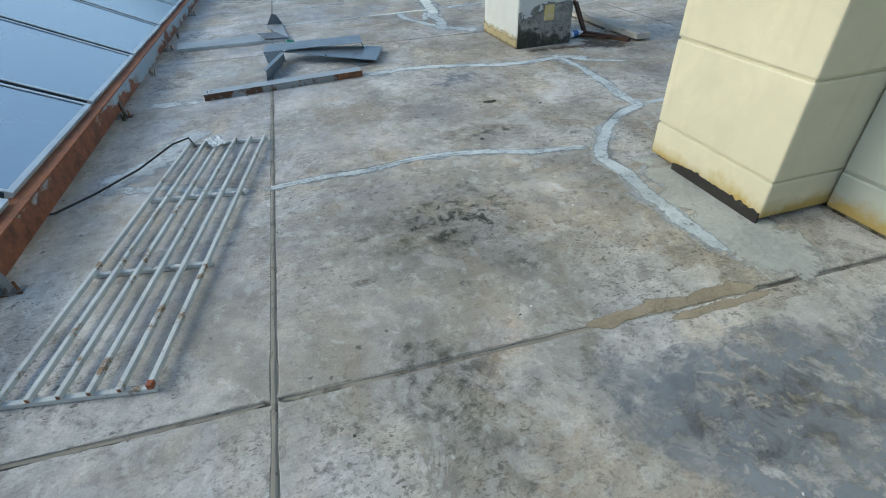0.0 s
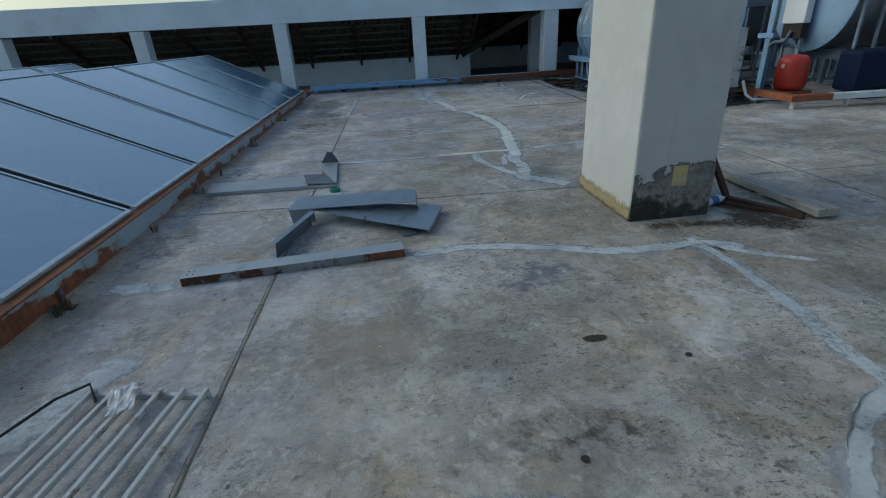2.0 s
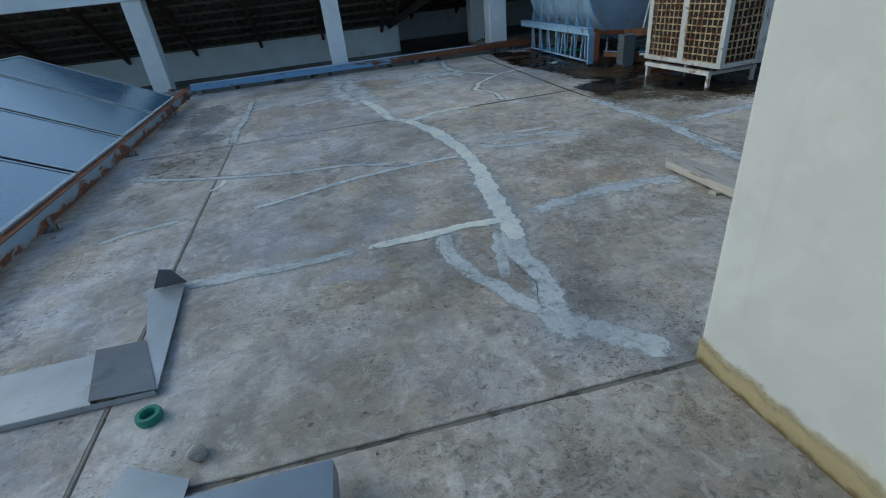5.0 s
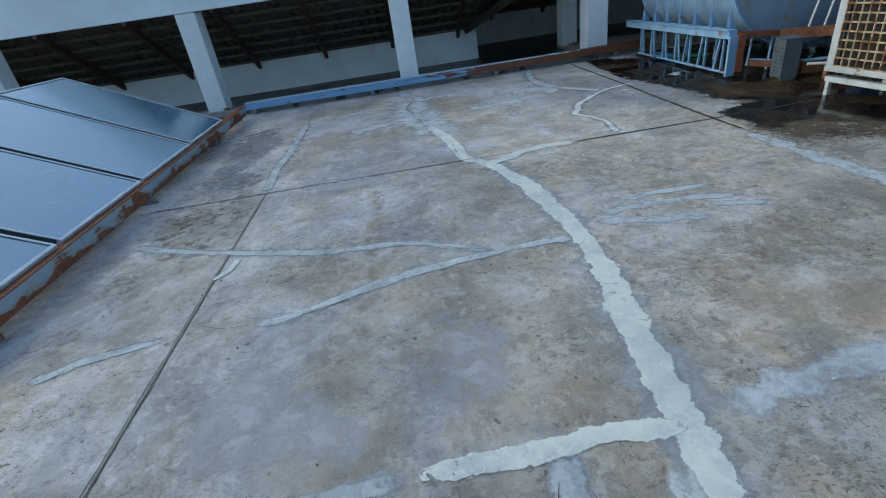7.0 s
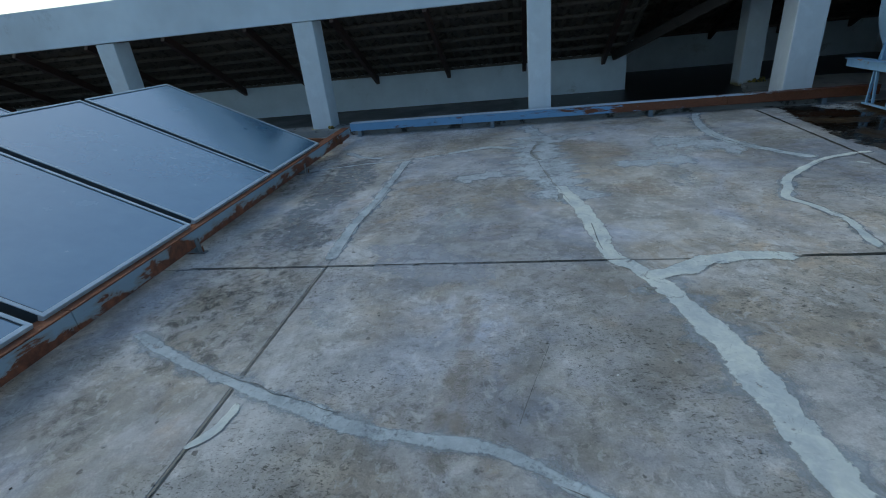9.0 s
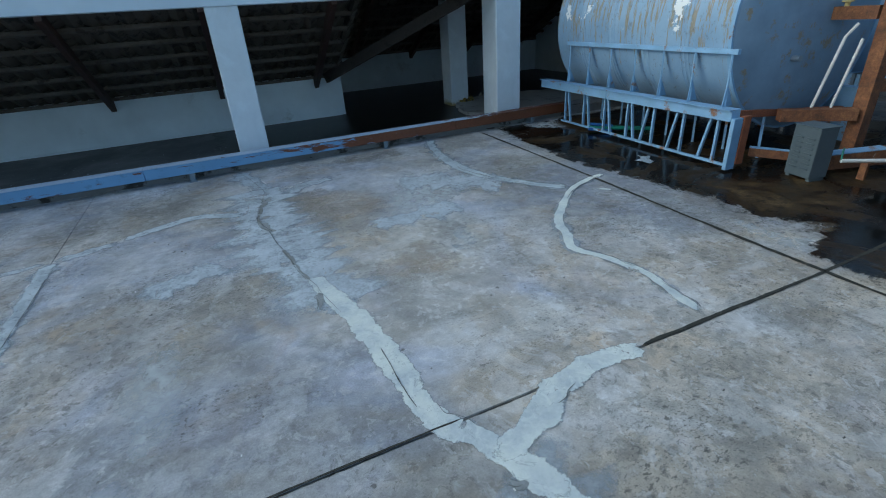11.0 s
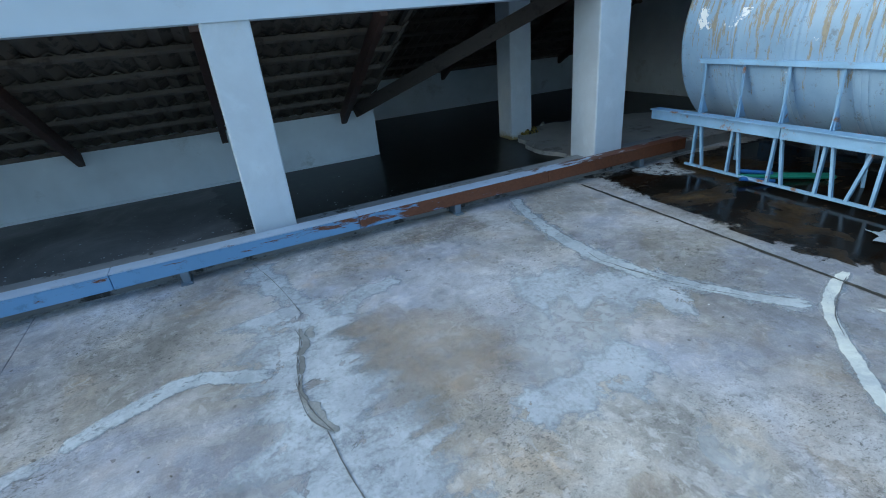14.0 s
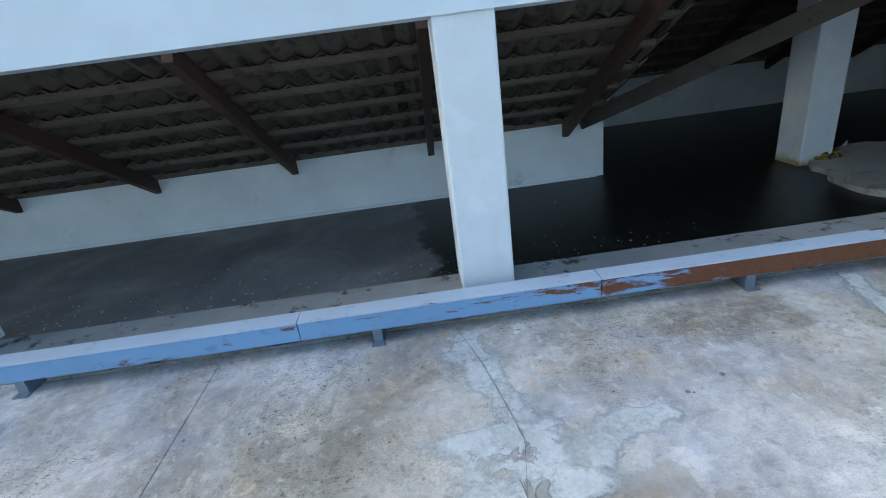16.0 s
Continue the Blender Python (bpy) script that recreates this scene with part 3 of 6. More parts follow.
M_GRP = painted("white_panel_tank", (0.68, 0.71, 0.74), (0.55, 0.58, 0.6), 0.64, 0.35)
M_FRAME_GAP = painted("shaded_frame_gap", (0.05, 0.075, 0.095), (0.09, 0.11, 0.125), 0.56, 0.6, scale=6)
M_SCRAP = painted("wet_plastic_sheet", (0.40, 0.47, 0.54), (0.24, 0.29, 0.33), 0.52, 0.3, scale=14)
M_CRADLE = painted("dull_cradle_paint", (0.17, 0.22, 0.28), (0.12, 0.10, 0.08), 0.6, 0.55, scale=6)
M_TANK_PALE = painted("pale_tank_end", (0.27, 0.41, 0.58), (0.36, 0.40, 0.44), 0.64, 0.5, scale=3)
M_TANK_GREY = painted("bare_tank_steel", (0.16, 0.18, 0.20), (0.30, 0.25, 0.15), 0.60, 0.4, 0.5, scale=4)


def stain_material(name, base, strength, scale=5.0, speckled=False):
    """A thin stain that dies away towards its edge in a ragged way."""
    m, nt, b = nodes(name)
    v = coords(nt)
    at = nt.nodes.new("ShaderNodeAttribute")
    at.attribute_name = "body"
    n = noise_of(nt, v, scale, 12, 0.66, 0.4)
    n2 = noise_of(nt, v, scale * 5, 9, 0.7)
    total = math_node(nt, "ADD", n, math_node(nt, "MULTIPLY", at.outputs["Fac"], 0.40))
    nt.links.new(mix(nt, n2, tuple(k * 0.6 for k in base), tuple(min(1, k * 1.4) for k in base)), b.inputs["Base Color"])
    alpha = ramp(nt, total, [(0.60, 0.0), (0.66, strength * 0.55), (0.88, strength)])
    crisp = ramp(nt, noise_of(nt, v, 10.0 if speckled else 13.0, 14, 0.78 if speckled else 0.68, 0.5), [(0.49, 0.12), (0.60, 1.0)] if speckled else [(0.42, 0.30), (0.52, 1.0)])
    nt.links.new(math_node(nt, "MULTIPLY", alpha, crisp), b.inputs["Alpha"])
    b.inputs["Roughness"].default_value = 0.75
    return m


M_ST_DARK = stain_material("dark_floor_stain", (0.085, 0.084, 0.068), 0.62, 3.4, True)
M_ST_OLIVE = stain_material("olive_algae", (0.14, 0.13, 0.055), 0.55, 9.0, True)
M_ST_BLUE = stain_material("blue_grey_floor_stain", (0.225, 0.255, 0.295), 0.66, 4.0)
M_ST_TAN = stain_material("tan_floor_stain", (0.34, 0.285, 0.215), 0.34, 3.0)
M_ST_LAVENDER = stain_material("lavender_grey_bloom", (0.50, 0.52, 0.57), 0.68, 2.6)
M_ST_PEACH = stain_material("peach_floor_stain", (0.50, 0.415, 0.32), 0.40, 4.2)
M_ST_MOULD = stain_material("streaked_mould", (0.125, 0.125, 0.12), 0.55, 5.0, True)
M_ST_PALE = stain_material("pale_floor_stain", (0.60, 0.63, 0.64), 0.7, 4.0)
M_ST_BROWN = sealant_material("brown_wet_halo", (0.105, 0.076, 0.042), (0.05, 0.04, 0.027), 0.40, 0.6, 0.85, 0.0)
M_ST_SPOT = painted("dark_spot", (0.035, 0.026, 0.018), (0.08, 0.06, 0.04), 0.55, 0.5, scale=20)
M_WEED = painted("dry_weed", (0.07, 0.06, 0.035), (0.14, 0.11, 0.06), 0.5, 0.8, scale=20)
M_PLASTIC = painted("crumpled_clear_plastic", (0.55, 0.58, 0.60), (0.7, 0.72, 0.73), 0.55, 0.15, scale=20, relief=0.6)
M_PAPER = painted("paper_label", (0.6, 0.55, 0.5), (0.5, 0.45, 0.4), 0.6, 0.7)


# ---- building helpers ----
def thing(name, m, label, category, group="", kind=""):
    ob = new(name)
    ob.empty_display_size = 0.1
    ob.matrix_world = m
    return tagged(ob, label, category, group, kind)


def part(name, bm, material, parent=None, label=""):
    me = bpy.data.meshes.new(name)
    bm.normal_update()
    bm.to_mesh(me)
    bm.free()
    me.materials.append(material)
    ob = new(name, me)
    ob.parent = parent
    if label:
        tagged(ob, label)
    return ob


def smooth(ob, angle=40):
    me = ob.data
    me.polygons.foreach_set("use_smooth", [True] * len(me.polygons))
    me.set_sharp_from_angle(angle=radians(angle))
    return ob


def box(x0, x1, y0, y1, z0, z1, bevel=0.0, m=None, bm=None):
    made = bmesh.new()
    bmesh.ops.create_cube(made, size=1, matrix=Matrix.LocRotScale(((x0 + x1) / 2, (y0 + y1) / 2, (z0 + z1) / 2), None, (abs(x1 - x0), abs(y1 - y0), abs(z1 - z0))))
    if bevel:
        bmesh.ops.bevel(made, geom=made.edges[:], offset=bevel, segments=2, profile=0.5, affect="EDGES")
    if m is not None:
        made.transform(m)
    return join(bm, made)


def join(bm, made):
    if bm is None:
        return made
    me = bpy.data.meshes.new("tmp")
    made.to_mesh(me)
    made.free()
    bm.from_mesh(me)
    bpy.data.meshes.remove(me)
    return bm


def beam_between(a, b, w, h, bm=None, bevel=0.0, up=(0, 0, 1)):
    """A bar of section w x h from a to b."""
    a, b = Vector(a), Vector(b)
    y = (b - a).normalized()
    x = y.cross(Vector(up))
    x = x.normalized() if x.length > 1e-4 else Vector((1, 0, 0))
    z = x.cross(y)
    m = Matrix((x, y, z)).transposed().to_4x4()
    m.translation = (a + b) / 2
    L = (b - a).length / 2
    return box(-w / 2, w / 2, -L, L, -h / 2, h / 2, bevel, m, bm)


def tube(points, r, bm=None, seg=10, closed_ends=True):
    """A round bar along points."""
    made = bmesh.new()
    pts = [Vector(p) for p in points]
    rings = []
    for i, p in enumerate(pts):
        d = (pts[min(i + 1, len(pts) - 1)] - pts[max(i - 1, 0)]).normalized()
        x = d.cross(Vector((0, 0, 1)))
        x = x.normalized() if x.length > 1e-3 else Vector((1, 0, 0))
        y = d.cross(x)
        rings.append([made.verts.new(p + r * (math.cos(k * math.tau / seg) * x + math.sin(k * math.tau / seg) * y)) for k in range(seg)])
    for r0, r1 in zip(rings, rings[1:]):
        for k in range(seg):
            made.faces.new((r0[k], r0[(k + 1) % seg], r1[(k + 1) % seg], r1[k]))
    if closed_ends:
        made.faces.new(rings[0][::-1])
        made.faces.new(rings[-1])
    bmesh.ops.recalc_face_normals(made, faces=made.faces)
    return join(bm, made)


def channel(a, b, w, h, t, bm=None, open_down=True):
    """A folded steel channel from a to b: top web of width w and two flanges of depth h."""
    a, b = Vector(a), Vector(b)
    y = (b - a).normalized()
    x = y.cross(Vector((0, 0, 1))).normalized()
    z = x.cross(y)
    m = Matrix((x, y, z)).transposed().to_4x4()
    m.translation = a
    L = (b - a).length
    s = -1 if open_down else 1
    bm = box(-w / 2, w / 2, 0, L, -t if open_down else 0, 0 if open_down else t, 0.0, m, bm)
    for k in (-1, 1):
        x0, x1 = sorted((k * w / 2, k * (w / 2 - t)))
        z0, z1 = sorted((s * t, s * h))
        box(x0, x1, 0, L, z0, z1, 0.0, m, bm)
    return bm


def lathe(profile, seg=48, m=None):
    """A turned body round z from (radius, height) pairs."""
    bm = bmesh.new()
    rings = []
    for r, z in profile:
        if r < 1e-5:
            rings.append([bm.verts.new((0, 0, z))])
        else:
            rings.append([bm.verts.new((r * math.cos(k * math.tau / seg), r * math.sin(k * math.tau / seg), z)) for k in range(seg)])
    for r0, r1 in zip(rings, rings[1:]):
        for k in range(seg):
            a, b2 = r0[k % len(r0)], r0[(k + 1) % len(r0)]
            c, d = r1[(k + 1) % len(r1)], r1[k % len(r1)]
            some = list(dict.fromkeys((a, b2, c, d)))
            if len(some) > 2:
                bm.faces.new(some)
    bmesh.ops.recalc_face_normals(bm, faces=bm.faces)
    if m is not None:
        bm.transform(m)
    return bm


def ribbon(points, width, rng, height=0.005, step=0.035, rag=0.5, base=0.0008, skirt=0.0):
    """A low strip with ragged edges along a path on the floor; a skirt adds a thin margin for its edge to die away in."""
    pts = [Vector((x, y)) for x, y in points]
    fine = []
    n = len(pts)
    for i in range(n - 1):
        p0, p1, p2, p3 = pts[max(i - 1, 0)], pts[i], pts[i + 1], pts[min(i + 2, n - 1)]
        k = max(2, int((p2 - p1).length / step))
        for j in range(k):
            t = j / k
            fine.append(0.5 * ((2 * p1) + (p2 - p0) * t + (2 * p0 - 5 * p1 + 4 * p2 - p3) * t * t + (3 * p1 - p0 - 3 * p2 + p3) * t ** 3))
    fine.append(pts[-1])
    bm = bmesh.new()
    rows = []
    body = bm.verts.layers.float.new("body")
    off = rng.uniform(0, 100)
    for i, p in enumerate(fine):
        d = fine[min(i + 1, len(fine) - 1)] - fine[max(i - 1, 0)]
        side = Vector((-d.y, d.x)).normalized()
        s = i * step
        grow = min(1.0, (i + 0.6) / 3, (len(fine) - i - 0.4) / 3)
        slow = 1 + min(0.45, rag) * noise.noise((off, s * 1.3, 0))
        wl = width / 2 * grow * slow * (1 + rag * noise.noise((off + 7, s * 9, 0)) + 0.5 * rag * noise.noise((off, s * 30, 4)))
        wr = width / 2 * grow * slow * (1 + rag * noise.noise((off + 19, s * 9, 0)) + 0.5 * rag * noise.noise((off, s * 30, 9)))
        reach = [(wl, base, 0.0), (wl * 0.55, height, 1.0), (-wr * 0.55, height, 1.0), (-wr, base, 0.0)]
        if skirt:
            m = max(width * 0.35, 0.02) * skirt
            reach = [(wl + m, base - 0.0002, -1.0), *reach, (-wr - m, base - 0.0002, -1.0)]
        row = []
        end = max(0.0, 1 - min(i, len(fine) - 1 - i) / 3) if skirt else 0.0
        for far, z, value in reach:
            row.append(bm.verts.new((*(p + side * far), z)))
            row[-1][body] = value - 1.2 * end
        rows.append(row)
    for r0, r1 in zip(rows, rows[1:]):
        for k in range(len(r0) - 1):
            bm.faces.new((r0[k + 1], r0[k], r1[k], r1[k + 1]))
    bmesh.ops.recalc_face_normals(bm, faces=bm.faces)
    return bm


def blob(outline, rng, z, rag=0.05, step=0.06):
    """A flat patch with a ragged outline."""
    bm = bmesh.new()
    verts = []
    n = len(outline)
    for i in range(n):
        a, b2 = Vector(outline[i]), Vector(outline[(i + 1) % n])
        k = max(1, int((b2 - a).length / step))
        for j in range(k):
            p = a.lerp(b2, j / k)
            p += Vector((noise.noise((p.x * 5, p.y * 5, 1)), noise.noise((p.x * 5, p.y * 5, 8)))) * rag
            p += Vector((noise.noise((p.x * 19, p.y * 19, 1)), noise.noise((p.x * 19, p.y * 19, 8)))) * rag * 0.4
            verts.append(bm.verts.new((p.x, p.y, z)))
    f = bm.faces.new(verts)
    bmesh.ops.triangulate(bm, faces=[f])
    bm.normal_update()
    if sum(f.normal.z for f in bm.faces) < 0:
        bmesh.ops.reverse_faces(bm, faces=bm.faces)
    return bm


def pool(outline, z, reach=0.45, step=0.07):
    """A flat sheet over an outline that knows how far each point lies from the edge."""
    pts = [Vector(p) for p in outline]
    n = len(pts)

    def inside(p):
        odd = False
        for i in range(n):
            a, c = pts[i], pts[(i + 1) % n]
            if (a.y > p.y) != (c.y > p.y) and p.x < (c.x - a.x) * (p.y - a.y) / (c.y - a.y) + a.x:
                odd = not odd
        return odd

    def edge(p):
        best = 9.0
        for i in range(n):
            a, c = pts[i], pts[(i + 1) % n]
            d = c - a
            t = min(1, max(0, (p - a).dot(d) / d.length_squared))
            best = min(best, (p - a - d * t).length)
        return best

    x0, y0 = min(p.x for p in pts), min(p.y for p in pts)
    nx, ny = int((max(p.x for p in pts) - x0) / step) + 2, int((max(p.y for p in pts) - y0) / step) + 2
    bm = bmesh.new()
    body = bm.verts.layers.float.new("body")
    grid = {}
    for i in range(nx):
        for j in range(ny):
            p = Vector((x0 + i * step, y0 + j * step))
            if inside(p):
                v = bm.verts.new((p.x, p.y, z))
                v[body] = min(1.0, edge(p) / reach)
                grid[i, j] = v
    for i, j in list(grid):
        ring = [grid.get(k) for k in ((i, j), (i + 1, j), (i + 1, j + 1), (i, j + 1))]
        if all(ring):
            bm.faces.new(ring)
    return bm


RNG = random.Random(4)

# ---- floor of the roof terrace: base sheet, slabs come last ----
part("floor", box(-40, 40, -30, 60, -0.40, -0.009), M_JOINT)
FLOOR = bpy.data.objects["floor"]
tagged(FLOOR, "stained grey concrete roof slab with patched cracks", "floor", kind="structure")

# ---- eave building at the far side: its own frame and scale ----
B = pose(1.55, 13.22, 0) @ Matrix.Scale(1.09, 4)


def in_b(bm):
    bm.transform(B)
    return bm


BEAM_LINE = Matrix.Translation((0, 0, 1.49)) @ Matrix.Rotation(radians(0.15), 4, "Y")
tagged(part("parapet_beam", in_b(box(-16, 9, 0.0, 0.24, -0.02, 0.48, 0.008, BEAM_LINE)), M_BEAM), "pale blue-white rendered parapet beam carried on columns", "beam", kind="structure")
tagged(part("beam_lip", in_b(box(-16, 9, -0.008, 0.0, -0.02, 0.006, 0, BEAM_LINE)), M_BEAM), "thin drip edge along the beam foot", "trim", kind="structure")
part("kerb", in_b(box(-16, 9, -0.085, 0.27, -0.02, 0.10, 0.01)), M_KERB)
tagged(bpy.data.objects["kerb"], "dirty low concrete kerb under the columns", "kerb", kind="structure")
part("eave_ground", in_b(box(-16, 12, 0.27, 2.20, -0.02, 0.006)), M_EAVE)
tagged(bpy.data.objects["eave_ground"], "wet stained concrete gutter floor under the eave, blackened for its deep shade", "floor", kind="structure")
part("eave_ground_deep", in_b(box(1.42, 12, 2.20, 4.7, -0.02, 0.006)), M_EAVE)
tagged(bpy.data.objects["eave_ground_deep"], "wet concrete floor of the deeper eave, blackened for its deep shade", "floor", kind="structure")

COL_W, COL_D = 0.285, 0.32


def eave_column(u, v, w=COL_W, d=COL_D, foot=0.09, top=1.475):
    col = thing("column", B @ pose(u, v, 0), "slim white rendered concrete column under the parapet beam", "column", "eave columns", "structure")
    part("shaft", box(-w / 2, w / 2, 0, d, foot, top, 0.012), M_WALL, col)
    bm = blob([(-w / 2 - 0.03, -0.02), (-w / 2 + 0.05, -0.03), (-w / 2 + 0.04, 0.03), (-w / 2 - 0.02, 0.05)], RNG, foot + 0.012, 0.02, 0.02)
    part("mould_patch", bm, M_YELLOW, col, "yellow mould at the foot")
    return col


for u in (-8.76, -5.95, -3.0, 0.015):
    eave_column(u, 0.01)
eave_column(3.04, 0.02, 0.33, 0.34, 0.05)
eave_column(3.16, 1.615, 0.29, 0.30, 0.0, 2.2)
def moss_clump(u, v, z, s):
    bm = bmesh.new()
    for k in range(34):
        made = bmesh.new()
        bmesh.ops.create_icosphere(made, subdivisions=1, radius=s * RNG.uniform(0.20, 0.32))
        made.transform(Matrix.Translation((RNG.uniform(-0.55, 0.55) * s, RNG.uniform(-0.25, 0.25) * s, RNG.uniform(0, 0.5) * s)))
        join(bm, made)
    ob = part("moss_clump", bm, M_MOSS_YELLOW)
    ob.matrix_world = B @ pose(u, v, z)
    return tagged(ob, "yellow and black moss clump at a column foot", "moss", "moss clumps")


moss_clump(3.29, 1.62, 0.02, 0.13)
moss_clump(3.20, 1.60, 0.02, 0.08)
moss_clump(3.05, 0.005, 0.05, 0.05)
moss_clump(2.95, 0.0, 0.05, 0.03)
moss_clump(-2.86, -0.02, 0.10, 0.06)
moss_clump(0.16, 0.0, 0.10, 0.03)
moss_clump(-0.17, 0.0, 0.10, 0.025)
part("apron", in_b(blob([(2.95, 0.28), (5.6, 0.28), (5.6, 1.1), (4.6, 1.75), (3.7, 1.9), (3.1, 1.75), (2.85, 0.9)], RNG, 0.05, 0.10)), M_APRON)
tagged(bpy.data.objects["apron"], "raised pale concrete apron round the column feet", "slab", kind="structure")
solid = bpy.data.objects["apron"].modifiers.new("thick", "SOLIDIFY")
solid.thickness, solid.offset = 0.06, -1

# low walls that the roof comes down on
for name, x0, x1, y0, y1, h in (("low_wall_north", -16, 1.50, 2.20, 2.35, 0.59), ("low_wall_return", 1.35, 1.50, 2.35, 4.7, 0.56), ("low_wall_far", 1.50, 12, 4.62, 4.77, 0.66)):
    part(name, in_b(box(x0, x1, y0, y1, -0.02, h, 0.006)), M_LOW_WALL)
    tagged(bpy.data.objects[name], "low white rendered wall under the tiled eave", "wall", kind="structure")
part("wall_end", in_b(box(6.6, 6.8, 0.0, 4.62, -0.02, 3.0)), M_LOW_WALL)
tagged(bpy.data.objects["wall_end"], "white rendered end wall of the eave space", "wall", kind="structure")
part("wall_foot", in_b(box(-16, 1.42, 2.175, 2.20, 0.0, 0.03)), M_LOW_WALL)
tagged(bpy.data.objects["wall_foot"], "pale mortar fillet along the wall foot", "trim", kind="structure")

# ---- tiled roof seen from below ----
SLOPE = math.atan(0.55)


def roof_frame(v_low, z_low):
    """x along the eave, y up the slope, z out of the roof, from the low edge."""
    return B @ Matrix.Translation((0, v_low, z_low)) @ Matrix.Rotation(-SLOPE, 4, "X") @ Matrix.Rotation(math.pi, 4, "Z")


R1 = roof_frame(2.22, 0.605)
R2 = roof_frame(4.64, 0.68)
TILE_W, TILE_L = 0.30, 0.325


def tile_mesh(bm=None, x=0.0, y=0.0, lift=0.0):
    made = bmesh.new()
    cols = 8
    top, low = [], []
    for i in range(cols + 1):
        t = i / cols
        wave = 0.022 * math.cos(t * math.tau * 2)
        for j, (yy, zz) in enumerate(((0.0, 0.0), (TILE_L + 0.055, 0.034))):
            zz = 0.034 - zz + wave + lift
            top.append(made.verts.new((x + t * TILE_W, y + yy, zz + 0.014)))
            low.append(made.verts.new((x + t * TILE_W, y + yy, zz)))
    for i in range(cols):
        a = 2 * i
        made.faces.new((top[a], top[a + 2], top[a + 3], top[a + 1]))
        made.faces.new((low[a], low[a + 1], low[a + 3], low[a + 2]))
        made.faces.new((low[a], low[a + 2], top[a + 2], top[a]))
        made.faces.new((low[a + 1], top[a + 1], top[a + 3], low[a + 3]))
    return join(bm, made)


ROOF = thing("tiled_roof", R1, "brown-grey concrete tiled eave roof on rusty steel battens, seen from below", "roof", kind="structure")
ROOF2 = thing("tiled_roof", R2, "dark tiled roof over the deeper eave, seen from below", "roof", kind="structure")
# unseen cover added over the tiles, so that no daylight comes through the laps
part("daylight_cover", box(-1.38, 17, -0.25, 2.12, 0.085, 0.10), M_DARK, ROOF)
part("daylight_cover", box(-12, -1.0, -0.25, 4.95, 0.085, 0.10), M_DARK, ROOF2)
for i in range(6):
    part("batten", box(-1.40, 17, i * TILE_L - 0.02, i * TILE_L + 0.02, -0.055, -0.02), M_BATTEN, ROOF)
for i in range(15):
    part("batten", box(-12, -1.1, i * TILE_L - 0.02, i * TILE_L + 0.02, -0.055, -0.02), M_BATTEN, ROOF2)
for k in range(12):
    u = -1.13 + k * 1.285
    if k:
        part("rafter", box(u - 0.03, u + 0.03, -0.06, 2.04, -0.17, -0.056, 0.004), M_RAFTER, ROOF)
part("rafter", box(-1.13 - 0.03, -1.13 + 0.03, -0.06, 2.04, -0.17, -0.056, 0.004), M_RAFTER, ROOF)
for k in range(7):
    u = -2.3 - k * 1.25
    part("rafter", box(u - 0.03, u + 0.03, -0.06, 4.9, -0.17, -0.056, 0.004), M_RAFTER, ROOF2)
part("valley_rafter", beam_between(B @ Vector((1.28, 2.20, 0.545)), B @ Vector((3.0, 0.45, 1.56)), 0.07, 0.15), M_VALLEY)
bpy.data.objects["valley_rafter"].parent = ROOF
bpy.data.objects["valley_rafter"].matrix_parent_inverse = R1.inverted()

# added roof closers against daylight: side of the valley, upstand behind the beam, ends
def prism(profile, u0, u1):
    """An upright plate with the given outline in v and z, from u0 to u1."""
    bm = bmesh.new()
    a = [bm.verts.new((u0, v, z)) for v, z in profile]
    b2 = [bm.verts.new((u1, v, z)) for v, z in profile]
    bm.faces.new(a[::-1])
    bm.faces.new(b2)
    for i in range(len(profile)):
        j = (i + 1) % len(profile)
        bm.faces.new((a[i], a[j], b2[j], b2[i]))
    bmesh.ops.recalc_face_normals(bm, faces=bm.faces)
    return bm


part("valley_light_stop", in_b(prism([(0.26, 1.62), (2.22, 0.67), (4.60, 0.63), (4.60, 0.78), (0.26, 3.15)], 1.375, 1.41)), M_DARK)
tagged(bpy.data.objects["valley_light_stop"], "dark plate added to stop daylight between the two roof slopes", "roof side", kind="structure")
part("upstand_light_stop", in_b(box(1.36, 6.8, 0.245, 0.30, 2.0, 3.14)), M_LOW_WALL)
tagged(bpy.data.objects["upstand_light_stop"], "white plate added above the parapet beam to stop daylight", "wall", kind="structure")
part("eave_end_stop", in_b(box(-16, -15.9, 0.24, 2.1, 0.0, 2.0)), M_LOW_WALL)
tagged(bpy.data.objects["eave_end_stop"], "plain white plate added to close the unseen eave end", "wall", kind="structure")

# ---- pale blue steel trunking along the kerb ----
duct = thing("steel_trunking", B @ pose(0, -0.15, 0), "pale blue painted steel trunking, rusting along part of its length", "trunking")
LENGTHS = ((-2.52, -0.98), (-0.98, 0.56), (0.56, 2.2), (2.2, 3.8))
for i, (u0, u1) in enumerate(LENGTHS):
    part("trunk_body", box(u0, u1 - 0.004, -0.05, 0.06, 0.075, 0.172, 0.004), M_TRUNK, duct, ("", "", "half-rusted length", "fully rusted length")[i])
    part("trunk_cover", box(u0, u1 - 0.004, -0.054, 0.063, 0.174, 0.182, 0.002), M_TRUNK_SKYLIT, duct)
for u in (-2.4, -0.60, 1.34, 3.25):
    part("bracket", box(-0.025, 0.025, -0.05, 0.055, 0.0, 0.075, 0.004, pose(u, 0, 0)), M_GALV, duct)
    part("bracket_foot", box(-0.035, 0.035, -0.085, 0.06, 0.0, 0.008, 0, pose(u, 0, 0)), M_GALV, duct)

